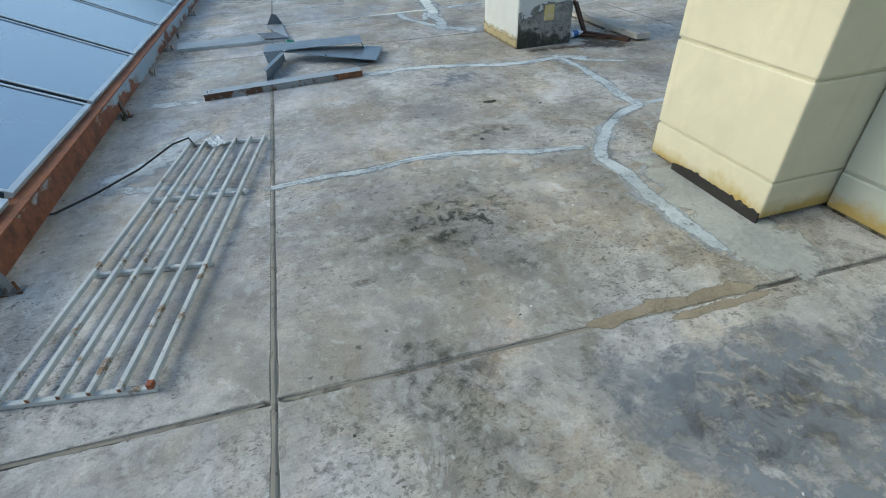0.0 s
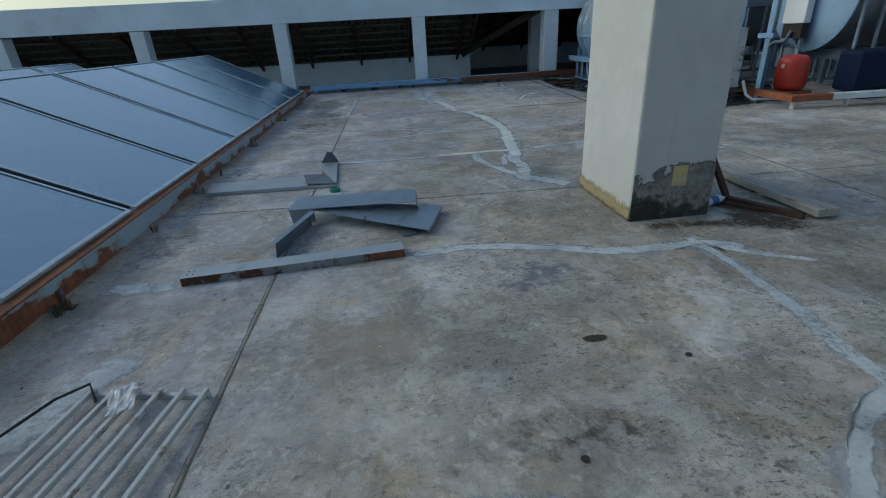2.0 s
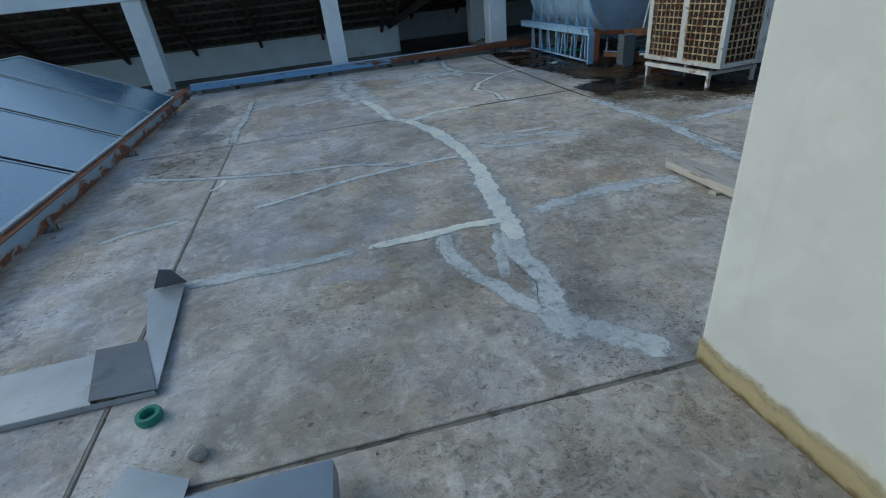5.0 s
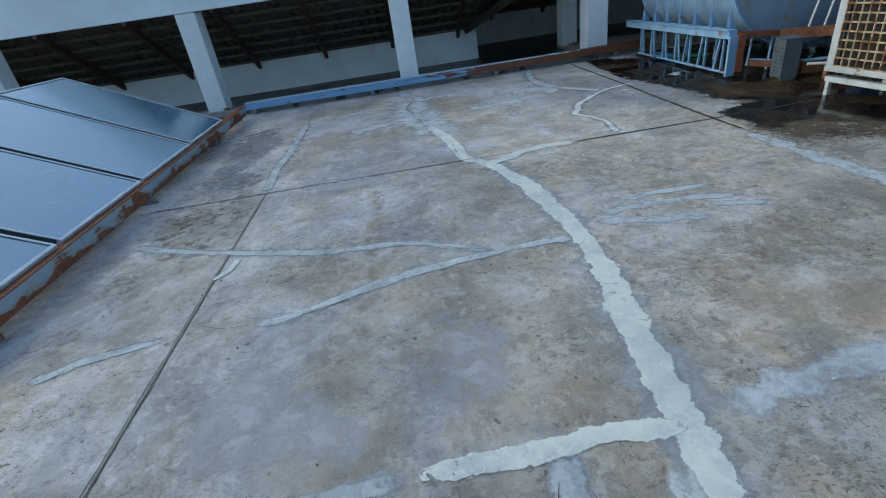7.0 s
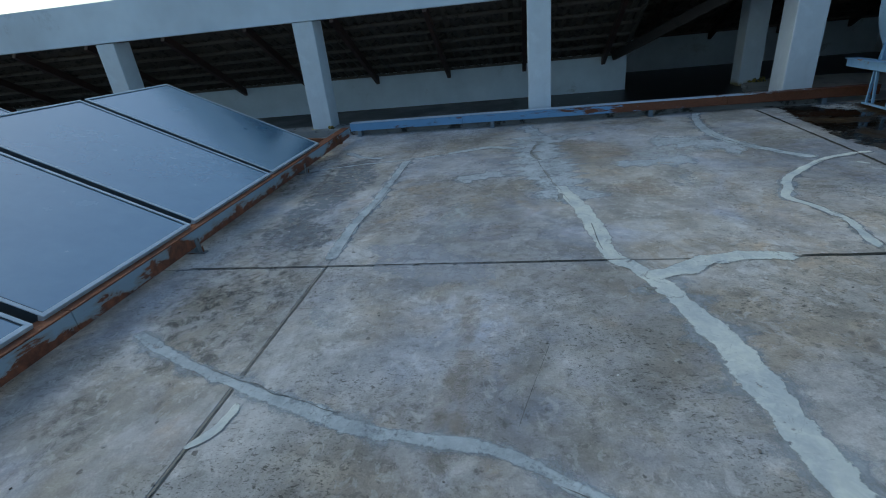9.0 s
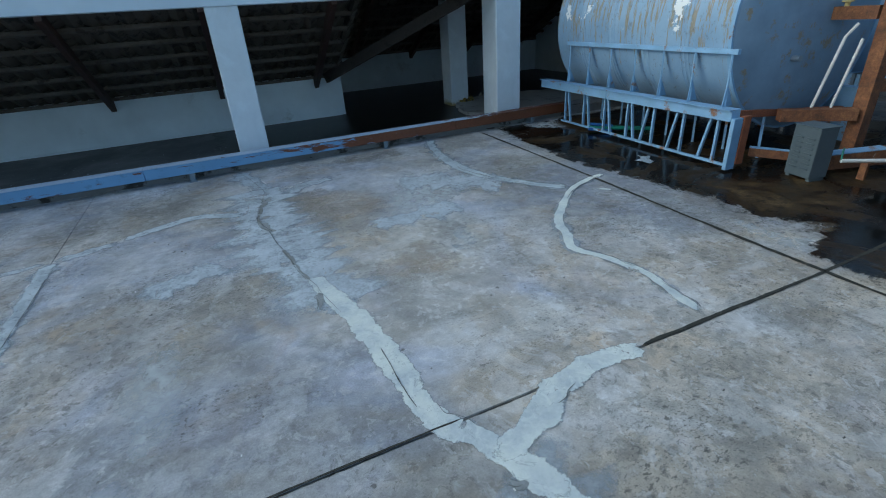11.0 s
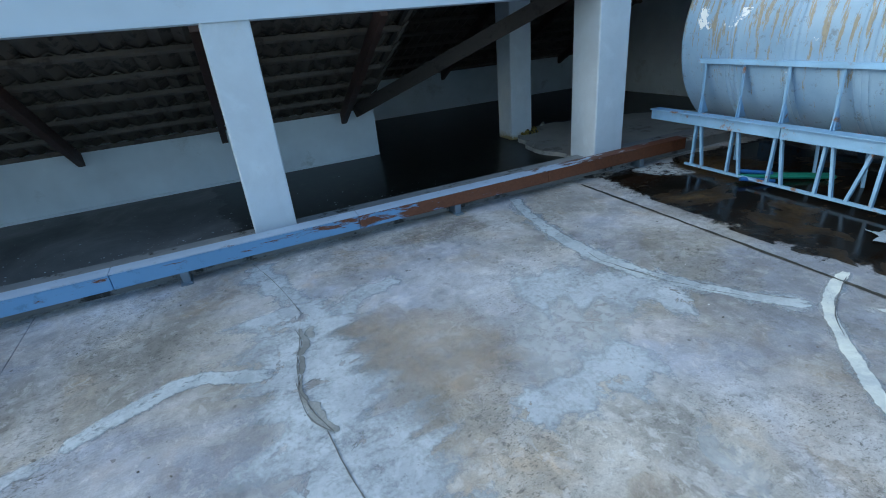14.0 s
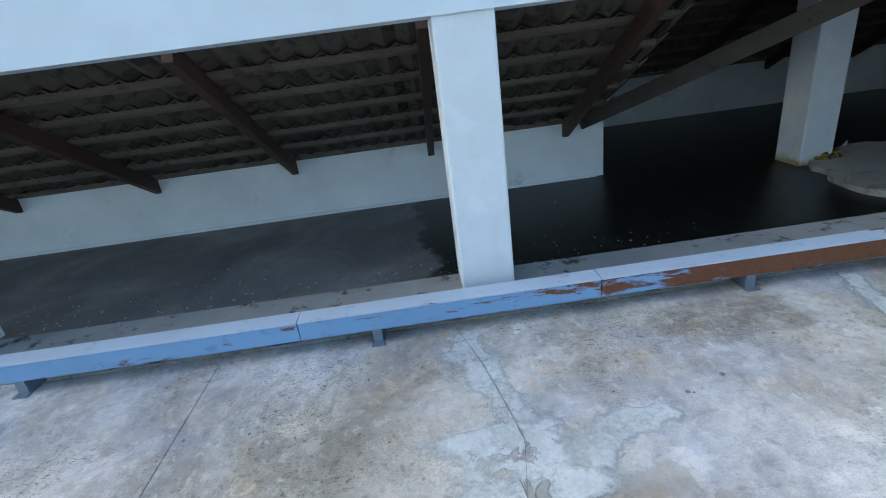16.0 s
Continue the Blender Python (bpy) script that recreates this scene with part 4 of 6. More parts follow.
# ---- solar collectors ----
TILT = math.atan2(0.84, 1.79)
PITCH, PW, PL = 1.30, 1.235, 1.98


def solar_collector():
    p = thing("solar_collector", pose(0, 0, 0), "flat-plate solar water collector with dark blue glass in an aluminium frame", "solar panel", "rows of solar collectors")
    f, g = 0.032, 0.022
    for x0, x1, y0, y1 in ((0, PW, 0, f), (0, PW, PL - f, PL), (0, f, f, PL - f), (PW - f, PW, f, PL - f)):
        # all sides but the low one are darkened for the shaded gap between panels
        part("side_frame", box(x0, x1, y0, y1, -0.075, 0.001), M_ALU if y1 == f else M_FRAME_GAP, p)
    for x0, x1, y0, y1 in ((0, PW, 0, g), (0, PW, PL - g, PL), (0, g, g, PL - g), (PW - g, PW, g, PL - g)):
        part("frame_lip", box(x0, x1, y0, y1, 0.0015, 0.008, 0.001), M_ALU, p, "pale aluminium lip")
    part("back_sheet", box(f, PW - f, f, PL - f, -0.075, -0.06), M_GALV, p)
    part("cover_glass", box(f, PW - f, f, PL - f, -0.006, 0.0), M_GLASS, p, "dark blue glossy glass")
    return p


def collector_pose(x_low, y0, z_low):
    """Local x runs towards -y, local y up the slope towards -x."""
    return Matrix.Translation((x_low, y0, z_low)) @ pose(0, 0, 0, 0, 0, 90) @ Matrix.Rotation(TILT, 4, "X")


first = solar_collector()
lean = pose(0, 0, 0, 0, 0, 1.0)
spots = []
for row_x, count in ((-1.10, 11), (-3.82, 11)):
    for k in range(count):
        spots.append((row_x - 0.006 * (11.8 - PITCH * k), 11.79 - PITCH * (k + 1), 0.20))
first.matrix_world = collector_pose(*spots[0])
for s in spots[1:]:
    copy_thing(first, collector_pose(*s))


def collector_rack(x):
    rack = thing("collector_rack", pose(x, 0, 0), "rust-brown steel rack under the solar collectors", "steel rack", "collector racks")
    for k in range(9):
        y = 11.6 - 1.9 * k
        part("rear_leg", box(-1.72, -1.67, y - 0.025, y + 0.025, 0.0, 0.83), M_RUST, rack)
        part("front_leg", box(-0.10, -0.05, y - 0.025, y + 0.025, 0.0, 0.10), M_RUST, rack)
        part("cross_bar", beam_between((-0.08, y, 0.10), (-1.72, y, 0.82), 0.05, 0.05), M_RUST, rack)
    for dy, z in ((0.38, 0.12), (0.22, 0.17)):
        part("end_bar", beam_between((0.10, 12.0 + dy, z - 0.05), (-0.62, 11.97 + dy, z), 0.05, 0.06), M_RUST_BROWN, rack)
    part("back_bar", box(-1.70, -1.64, -4, 12.0, 0.80, 0.86), M_RUST, rack)
    return rack


collector_rack(-1.22)
collector_rack(-3.94)

# steel edge rail at the foot of the collectors
rail = thing("edge_rail", pose(0, 0, 0, 0, 0, 0.45), "rust-red steel edge rail, its far part painted pale grey-blue", "steel rail")
XR = -1.035
for i in range(7):
    y0, y1 = -4.0 + i * 2.4, -4.0 + (i + 1) * 2.4 - 0.006
    y1 = min(y1, 13.0)
    far = y0 > 5
    part("rail_web", box(XR - 0.012, XR, y0, y1, 0.055, 0.172, 0.002), M_RAIL_PAINT, rail)
    part("rail_top", box(XR - 0.11, XR + 0.002, y0, y1, 0.173, 0.182, 0.002), M_RUST if y0 < 0.5 else M_RUST_RAIL, rail, "rusted top flange")
for k in range(8):
    y = -3.2 + k * 2.045
    part("rail_bracket", box(XR - 0.10, XR - 0.02, y - 0.02, y + 0.02, 0.0, 0.075, 0.003), M_GALV, rail)
    part("bracket_foot", box(XR - 0.10, XR + 0.055, y - 0.025, y + 0.025, 0.0, 0.008), M_GALV_OLD, rail)
    part("bracket_clip", box(XR + 0.001, XR + 0.010, y - 0.022, y + 0.022, 0.009, 0.115, 0.002), M_GALV_OLD, rail)
    part("anchor_bolt", tube([(XR + 0.035, y, 0.008), (XR + 0.035, y, 0.05)], 0.006, seg=8), M_RUST_BROWN, rail)

# ---- pillars ----
pillar = thing("pillar", pose(2.268, 3.40, 0, 0, 0, 1.2), "tall white rendered concrete pillar with mould and yellow stains at its foot", "pillar", kind="structure")
part("shaft", box(0, 0.565, 0, 0.84, 0, 3.6, 0.018), M_PILLAR, pillar)
part("mould_band", box(0.004, 0.561, -0.0045, -0.001, 0.0, 0.46), M_CLIMB, pillar, "black mould and bare cement")
part("repair_patch", box(0.265, 0.365, -0.012, -0.0055, 0.225, 0.36, 0.002), M_YELLOW, pillar, "square yellow filler patch")
part("stain_band", box(-0.0045, -0.001, 0.004, 0.836, 0.0, 0.16), M_DAMP, pillar, "yellow damp stain")

pier = thing("pier", pose(2.06, 0.285, 0, 0, 0, 0.5), "cream rendered pier with recessed course lines and a damp foot", "pier", kind="structure")
wall_w = thing("stair_wall", pose(2.42, 0.28, 0, 0, 0, 1.0), "cream rendered wall in a shade-darkened cool tone, with recessed course lines", "wall", kind="structure")
COURSES = (0.022, 0.20, 0.62, 1.04, 1.46, 1.88, 2.30, 2.72, 3.14, 3.56)
for z0, z1 in zip(COURSES, COURSES[1:]):
    part("course", box(0, 0.9, 0, 0.745, z0 + 0.004, z1 - 0.004, 0.010), M_PIER, pier)
    part("course", box(0, 0.5, -5.0, 0.0, z0 + 0.004, z1 - 0.004, 0.010), M_STAIR_SHADED, wall_w)
part("core", box(0.012, 0.88, 0.012, 0.733, 0.026, 3.55), M_PIER, pier)
part("core", box(0.012, 0.48, -4.99, 0.0, 0.026, 3.55), M_STAIR_SHADED, wall_w)
for owner, size in ((pier, (0.03, 0.87, 0.03, 0.715)), (wall_w, (0.03, 0.47, -4.98, -0.01))):
    # dark colour here deepens the shade in the gap below the lowest course
    part("dark_footing", box(*size, 0.0, 0.024), M_FOOT_SHADE, owner, "gap under the render, its shade put into a dark colour")

# render fallen away along the foot of the pier
gap_bm = bmesh.new()
tops, feet = [], []
for k in range(57):
    y = 0.004 + k * 0.01
    h = 0.036 * min(1.0, (0.60 - y) / 0.10) * (0.80 + 0.5 * noise.noise((y * 9, 2, 1)) + 0.35 * noise.noise((y * 40, 5, 1)))
    tops.append(gap_bm.verts.new((-0.004, y, 0.026 + max(0.004, h))))
    feet.append(gap_bm.verts.new((-0.004, y, 0.0)))
for k in range(56):
    gap_bm.faces.new((feet[k + 1], feet[k], tops[k], tops[k + 1]))
ridge = bmesh.ops.extrude_face_region(gap_bm, geom=gap_bm.faces[:])
bmesh.ops.translate(gap_bm, verts=[g for g in ridge["geom"] if isinstance(g, bmesh.types.BMVert)], vec=(0.012, 0, 0))
bmesh.ops.recalc_face_normals(gap_bm, faces=gap_bm.faces)
# near-black strip on the face gives the void its shade
part("void_shade", gap_bm, M_DARK, pier, "black band for the shaded void where the render has broken off")

# plain walls that close the terrace behind the camera and far to the side
for name, x0, x1, y0, y1 in (("wall_south", -14, 14, -7.2, -7.0), ("wall_east", 14, 14.2, -7.2, 24)):
    part(name, box(x0, x1, y0, y1, -0.02, 3.2), M_WALL)
    tagged(bpy.data.objects[name], "plain white rendered boundary wall", "wall", kind="structure")

# ---- metal grille lying on the floor ----
grille = thing("steel_grille", pose(-0.595, 0.19, 0, 0, 0, -9.7), "white painted steel bar grille lying flat on the concrete", "grille")
for k in range(6):
    x = -0.228 + k * 0.0912
    one = part("bar", box(x - 0.009, x + 0.009, 0.0, 1.96, 0.022, 0.042, 0.003), M_BARS, grille)
    part("open_end", box(x - 0.0055, x + 0.0055, -0.0015, 0.0005, 0.0255, 0.0385), M_RUST_BROWN if k else M_DARK, one, "rusty open tube end")
for y in (0.012, 0.65, 1.26, 1.948):
    part("cross_bar", box(-0.24, 0.24, y - 0.010, y + 0.010, 0.002, 0.022, 0.003), M_BARS, grille)
part("rusted_corner", box(0.2185, 0.2375, -0.002, 0.022, 0.0215, 0.0425, 0.002), M_RUST, grille, "rusted bar end")

pts = [(-1.10, 1.36, 0.09), (-1.04, 1.45, 0.04), (-0.91, 1.62, 0.03), (-0.74, 1.86, 0.03), (-0.58, 2.08, 0.065), (-0.50, 2.16, 0.06), (-0.46, 2.10, 0.02)]
cable = thing("cable", pose(0, 0, 0), "thin black cable lying across the floor to the grille", "cable")
part("lead", tube(pts, 0.006), M_BLACK, cable)

# ---- offcuts of folded sheet metal ----
def sheet(pts, t=0.003):
    """A flat sheet with a little thickness from three or four corners."""
    bm = bmesh.new()
    f = bm.faces.new([bm.verts.new(p) for p in pts])
    bm.normal_update()
    bmesh.ops.solidify(bm, geom=[f], thickness=t)
    return bm


flash = thing("sheet_metal_flashing", pose(0.44, 3.88, 0), "grey galvanised folded flashing lying crosswise on the concrete", "sheet metal", "sheet metal offcuts")
part("upper_leaf", sheet([(-0.49, 0.01, 0.122), (0.42, -0.04, 0.122), (0.44, 0.27, 0.122), (-0.47, 0.30, 0.122)]), M_GALV, flash)
part("upper_front_fold", sheet([(-0.49, 0.01, 0.121), (-0.31, 0.0, 0.121), (-0.31, -0.005, 0.02), (-0.47, 0.0, 0.02)]), M_GALV, flash)
part("upper_end_fold", sheet([(0.42, -0.04, 0.121), (0.44, 0.27, 0.121), (0.442, 0.27, 0.05), (0.44, -0.03, 0.055)]), M_GALV, flash)
for k in range(3):
    part("rivet_hole", lathe([(0.0, 0.002), (0.006, 0.001), (0.006, 0.0)], 10, pose(-0.475 + 0.012 * (k % 2), 0.004, 0.10 - 0.03 * k, 90)), M_PAPER, flash)
cross = thing("sheet_metal_flashing", pose(0.44, 3.69, 0), "bent grey galvanised flashing with a long standing leg", "sheet metal", "sheet metal offcuts")
part("flat_leaf", sheet([(-0.33, 0.20, 0.108), (0.13, -0.05, 0.07), (0.48, -0.23, 0.045), (0.62, 0.22, 0.05), (-0.10, 0.33, 0.10)]), M_GALV, cross)
part("leaf_lip", sheet([(0.48, -0.23, 0.044), (0.62, 0.22, 0.049), (0.622, 0.222, 0.03), (0.483, -0.235, 0.026)]), M_GALV, cross)
part("standing_leg", sheet([(-0.33, 0.16, 0.108), (-0.46, -0.39, 0.11), (-0.48, -0.36, 0.0), (-0.34, 0.18, 0.0)]), M_GALV, cross)
part("leg_flange", sheet([(-0.33, 0.20, 0.109), (-0.50, -0.38, 0.11), (-0.46, -0.39, 0.1105), (-0.30, 0.15, 0.109)]), M_GALV, cross)
part("loose_tab", sheet([(0.27, -0.05, 0.03), (0.31, -0.21, 0.01), (0.41, -0.18, 0.01), (0.39, -0.06, 0.03)]), M_GALV, cross)
for k in range(2):
    part("screw", lathe([(0.0, 0.005), (0.007, 0.003), (0.008, 0.0)], 10, pose(0.06, 0.03 - 0.04 * k, 0.079)), M_DARK, cross)
under = thing("sheet_metal_offcut", pose(0.29, 4.31, 0), "small grey sheet metal offcut half under the flashing", "sheet metal", "sheet metal offcuts")
part("leaf", sheet([(-0.16, -0.02, 0.012), (-0.10, 0.12, 0.03), (0.12, 0.0, 0.025), (0.10, -0.13, 0.01)]), M_GALV, under)
rock = bmesh.new()
bmesh.ops.create_icosphere(rock, subdivisions=3, radius=0.03)
for vert in rock.verts:
    vert.co *= 1 + 0.35 * noise.noise(vert.co * 40)
    vert.co.z = max(vert.co.z, -0.018)
rock.transform(pose(0, 0, 0.018))
pebble = part("stone", rock, M_WOOD)
pebble.matrix_world = pose(0.41, 4.42, 0)
tagged(pebble, "small brown stone lying on the concrete", "stone")

strip = thing("sheet_metal_strip", pose(-0.36, 5.01, 0), "bent L-shaped grey sheet metal strip on the floor", "sheet metal", "sheet metal offcuts")
part("long_leg", sheet([(-0.60, -0.19, 0.034), (0.30, -0.20, 0.03), (0.20, 0.15, 0.03), (-0.64, 0.13, 0.034)]), M_GALV_PALE, strip)
part("edge_fold", sheet([(-0.60, -0.19, 0.033), (0.54, -0.205, 0.029), (0.54, -0.207, 0.004), (-0.60, -0.192, 0.004)]), M_GALV_PALE, strip)
part("corner_flap", sheet([(0.20, 0.17, 0.036), (0.41, 0.17, 0.03), (0.55, -0.21, 0.032), (0.30, -0.20, 0.045)]), M_GALV_SHADED, strip, "folded corner with its shade in the colour")
part("short_leg", sheet([(0.41, 0.17, 0.028), (0.55, -0.21, 0.028), (0.48, 0.68, 0.022), (0.29, 0.67, 0.022)]), M_GALV_PALE, strip)
part("end_fin", sheet([(0.31, 0.69, 0.02), (0.49, 0.69, 0.02), (0.44, 0.672, 0.125), (0.385, 0.67, 0.14)]), M_GALV_SHADED, strip, "upturned end with its shade in the colour")

bar = thing("steel_channel", pose(-0.515, 3.115, 0, 0, 0, 5.65), "grey galvanised steel channel, rusted at one end", "steel channel")
# paler sheet on the upper face carries the bright sky reflection
part("channel_web", box(0, 1.268, -0.060, 0.060, 0.046, 0.050), M_GALV_PALE, bar, "web in a paler tone for its sky reflection")
for s in (-1, 1):
    part("flange", box(0, 1.06, s * 0.060 - 0.002, s * 0.060 + 0.002, 0.0, 0.0495), M_GALV_OLD, bar)
    part("rusted_flange", box(1.06, 1.268, s * 0.060 - 0.003, s * 0.060 + 0.003, 0.0, 0.0495), M_RUST_BROWN, bar, "rusted bare end")
for k in range(4):
    part("rivet", lathe([(0.0, 0.004), (0.004, 0.003), (0.005, 0.0)], 10, pose(0.03 + 0.03 * (k % 2), -0.02 + 0.04 * (k // 2), 0.0505)), M_RUST_BROWN, bar)

prof = [(0.026, 0.0), (0.045, 0.0), (0.048, 0.012), (0.048, 0.026), (0.044, 0.034), (0.030, 0.034), (0.026, 0.028), (0.026, 0.0)]
ring = thing("pipe_ring", pose(0.19, 4.67, 0), "short green plastic pipe collar on the floor", "pipe fitting")
smooth(part("collar", lathe(prof, 28), M_GREEN, ring))

# ---- plank, bent iron and bottle behind the pillar ----
plank = thing("plank", pose(3.47, 3.14, 0, 0, 0, 0.4), "weathered grey wooden plank lying on the floor", "plank")
part("board", box(-0.075, 0.075, 0, 2.80, 0.02, 0.075, 0.006), M_WOOD, plank)
for y in (0.5, 2.3):
    part("batten", box(-0.10, 0.09, y - 0.03, y + 0.03, 0.0, 0.02), M_WOOD, plank)
iron = thing("angle_iron", pose(0, 0, 0), "bent rusty angle iron leaning beside the pillar", "scrap iron")
bm = beam_between((2.93, 4.08, 0.42), (3.10, 3.83, 0.26), 0.035, 0.035)
beam_between((3.10, 3.83, 0.265), (3.11, 3.62, 0.03), 0.035, 0.035, bm)
beam_between((3.10, 3.64, 0.02), (3.34, 3.18, 0.02), 0.045, 0.035, bm)
part("bent_bar", bm, M_RUST_DARK, iron)
part("foot_bar", beam_between((3.20, 3.36, 0.012), (2.96, 3.70, 0.012), 0.03, 0.022), M_RUST_DARK, iron)
bottle = thing("plastic_bottle", pose(2.90, 3.54, 0.032, 0, 90, 20), "crushed clear plastic bottle with a blue label", "bottle")
smooth(part("bottle_body", lathe([(0.0, 0.0), (0.028, 0.0), (0.031, 0.01), (0.031, 0.12), (0.026, 0.15), (0.012, 0.175), (0.012, 0.19), (0.0, 0.19)], 20), M_GRP, bottle))
smooth(part("bottle_label", lathe([(0.0315, 0.035), (0.0318, 0.04), (0.0318, 0.10), (0.0315, 0.105)], 20), M_BLUE, bottle))

# ---- horizontal water tank on its stand ----
def water_tank(m, r, L, label, body=M_TANK, end=M_TANK_END):
    """Axis along local +y from the near end at the origin; local z is up, origin at floor level under the axis."""
    t = thing("water_tank", m, label, "water tank", "horizontal water tanks")
    cz = 0.24 + r
    prof = []
    n = 5
    for i in range(n + 1):
        y = L * i / n
        if i:
            prof.append((r - 0.003, y - (0.060 if i < n else 0.02)))
        prof += [(r + h, y + d) for d, h in ((-0.050, 0), (-0.044, 0.006), (-0.038, 0), (-0.006, 0), (0, 0.006), (0.006, 0), (0.038, 0), (0.044, 0.006), (0.050, 0))] if 0 < i < n else [(r, y)]
        if i < n:
            prof.append((r - 0.003, y + (0.060 if i else 0.02)))
    turn = Matrix.Translation((0, 0, cz)) @ Matrix.Rotation(-math.pi / 2, 4, "X")
    smooth(part("shell", lathe(prof, 72, turn), body, t), 60)
    cap = [(0.0, -0.10), (r * 0.3, -0.096), (r * 0.6, -0.078), (r * 0.85, -0.045), (r * 0.97, -0.012), (r, 0.0)]
    smooth(part("end_cap", lathe(cap, 72, turn), end, t), 60)
    smooth(part("end_cap", lathe([(a, -b) for a, b in cap], 72, turn @ Matrix.Translation((0, 0, L))), end, t), 60)
    part("end_hoop", lathe([(r + 0.002, 0.0), (r + 0.02, 0.0), (r + 0.02, 0.03), (r + 0.002, 0.03)], 72, turn), M_STAND, t)
    return t


TK = (6.20, 10.42)
TR = 0.90
tank = water_tank(pose(TK[0], TK[1], 0, 0, 0, -2.6), TR, 2.50, "large pale blue steel water tank with peeling paint and ribs")
neck = part("outlet", tube([(-0.25, -0.06, 0.86), (-0.25, -0.16, 0.86)], 0.025), M_GALV, tank)

stand = thing("tank_stand", pose(5.24, 10.28, 0, 0, 0, -2.6), "pale blue welded steel cradle stand under the water tank", "tank stand")
part("side_rail", box(-0.05, 0.05, -0.02, 1.56, 0.43, 0.52, 0.004), M_STAND, stand)
part("side_rail", box(-0.05, 0.05, 1.566, 2.87, 0.43, 0.52, 0.004), M_STAND, stand)
part("rail_flange", box(-0.075, 0.05, -0.02, 2.87, 0.521, 0.529), M_STAND, stand)
part("foot_rail", box(-0.012, 0.012, 0.0, 2.44, 0.04, 0.062), M_STAND, stand)
part("upper_rail", beam_between((0.05, 0.10, 0.965), (0.05, 2.46, 0.975), 0.035, 0.04), M_STAND, stand)
part("end_post", box(-0.05, 0.05, -0.06, -0.022, 0.02, 0.46, 0.004), M_STAND, stand)
part("end_plate", box(0.052, 0.13, -0.07, -0.022, 0.06, 0.47), M_RUST, stand, "rusted end gusset")
for k in range(7):
    y = 0.13 + k * 0.373
    lean = 1 if k < 3 else -0.75
    part("cradle_upright", beam_between((0.03, y, 0.52), (0.05, y + 0.03, 0.96), 0.012, 0.035), M_STAND, stand)
    part("gusset", sheet([(0.0, y - 0.004, 0.53), (0.12, y - 0.004, 0.53), (0.02, y - 0.004, 0.72)], 0.008), M_STAND, stand)
    part("brace", beam_between((0.0, y + 0.07 * lean, 0.44), (0.0, y + 0.155 * lean, 0.06), 0.024, 0.022), M_STAND, stand)
    part("leg", beam_between((0.0, y - 0.005, 0.44), (0.0, y, 0.05), 0.026, 0.022), M_STAND, stand)
    part("rear_brace", beam_between((0.62, y + 0.04, 0.40), (0.55, y - 0.03, 0.0), 0.022, 0.022), M_STAND, stand)
    part("bearer", beam_between((0.0, y, 0.46), (1.72, y, 0.30), 0.04, 0.06), M_RUST, stand)
part("rear_rail", box(1.65, 1.75, -0.02, 2.87, 0.10, 0.52), M_STAND, stand)
for k in range(4):
    part("rear_leg", box(1.67, 1.73, 0.05 + 0.88 * k, 0.11 + 0.88 * k, 0.0, 0.10), M_STAND, stand)

pipes = thing("pipe_bundle", pose(5.42, 11.93, 0), "bundle of green and blue plastic pipes lying under the tank", "pipes")
for k, (dx, dz, mat) in enumerate(((0.0, 0.02, M_GREEN), (0.045, 0.02, M_GREEN), (0.022, 0.06, M_BLUE), (-0.05, 0.02, M_BLUE))):
    smooth(part("pipe", tube([(dx - 0.10, 0.22 + dx, dz + 0.03), (dx + (0.5 if mat is M_GREEN else 0.12), (-0.22 if mat is M_GREEN else 0.06) + dx, dz)], 0.018, seg=12), mat, pipes))

# ---- steel posts, channels and valves beside the tank ----
frame_p = thing("steel_post_frame", pose(6.38, 9.92, 0), "rust-brown steel post with channel arms beside the tank", "steel frame")
part("post", box(-0.06, 0.06, -0.05, 0.05, 0.0, 2.4, 0.004), M_RUST_BROWN, frame_p)
part("post_flange", box(-0.065, 0.065, -0.063, -0.051, 0.0, 2.4), M_RUST_BROWN, frame_p)
part("arm", box(-0.08, -0.0, 0.061, 0.62, 1.14, 1.24), M_RUST_BROWN, frame_p)
part("arm", beam_between((-0.08, 0, 0.40), (-0.55, 0.35, 0.40), 0.10, 0.10), M_RUST_BROWN, frame_p)
part("arm", beam_between((0.08, -0.02, 0.62), (1.1, -0.25, 0.56), 0.06, 0.10), M_RUST_BROWN, frame_p, "rusted arm with flaking white paint")
part("low_channel", beam_between((-0.90, 0.32, 0.14), (-0.66, -0.02, 0.12), 0.06, 0.07), M_RUST_BROWN, frame_p)
part("low_channel", beam_between((-0.62, -0.12, 0.10), (0.6, -0.55, 0.12), 0.12, 0.12), M_RUST_BROWN, frame_p)
part("channel_top", beam_between((-0.90, 0.32, 0.180), (-0.66, -0.02, 0.160), 0.058, 0.006), M_STAND, frame_p, "pale blue paint left on the channel")
part("channel_top", beam_between((-0.60, -0.127, 0.165), (-0.10, -0.303, 0.173), 0.115, 0.006), M_STAND, frame_p, "pale blue paint left on the channel")
smooth(part("valve_pipe", tube([(-0.30, 0.24, 0.45), (-0.24, 0.16, 1.02), (-0.22, 0.10, 1.12)], 0.013), M_WHITE_PVC, frame_p))
smooth(part("valve_pipe", tube([(-0.20, 0.14, 0.45), (-0.14, 0.08, 1.00)], 0.012), M_WHITE_PVC, frame_p))
part("valve", lathe([(0.0, 0.0), (0.02, 0.0), (0.02, 0.03), (0.045, 0.035), (0.045, 0.045), (0.0, 0.05)], 14, pose(-0.04, 0.32, 1.24)), M_YELLOW, frame_p, "small brass valve")

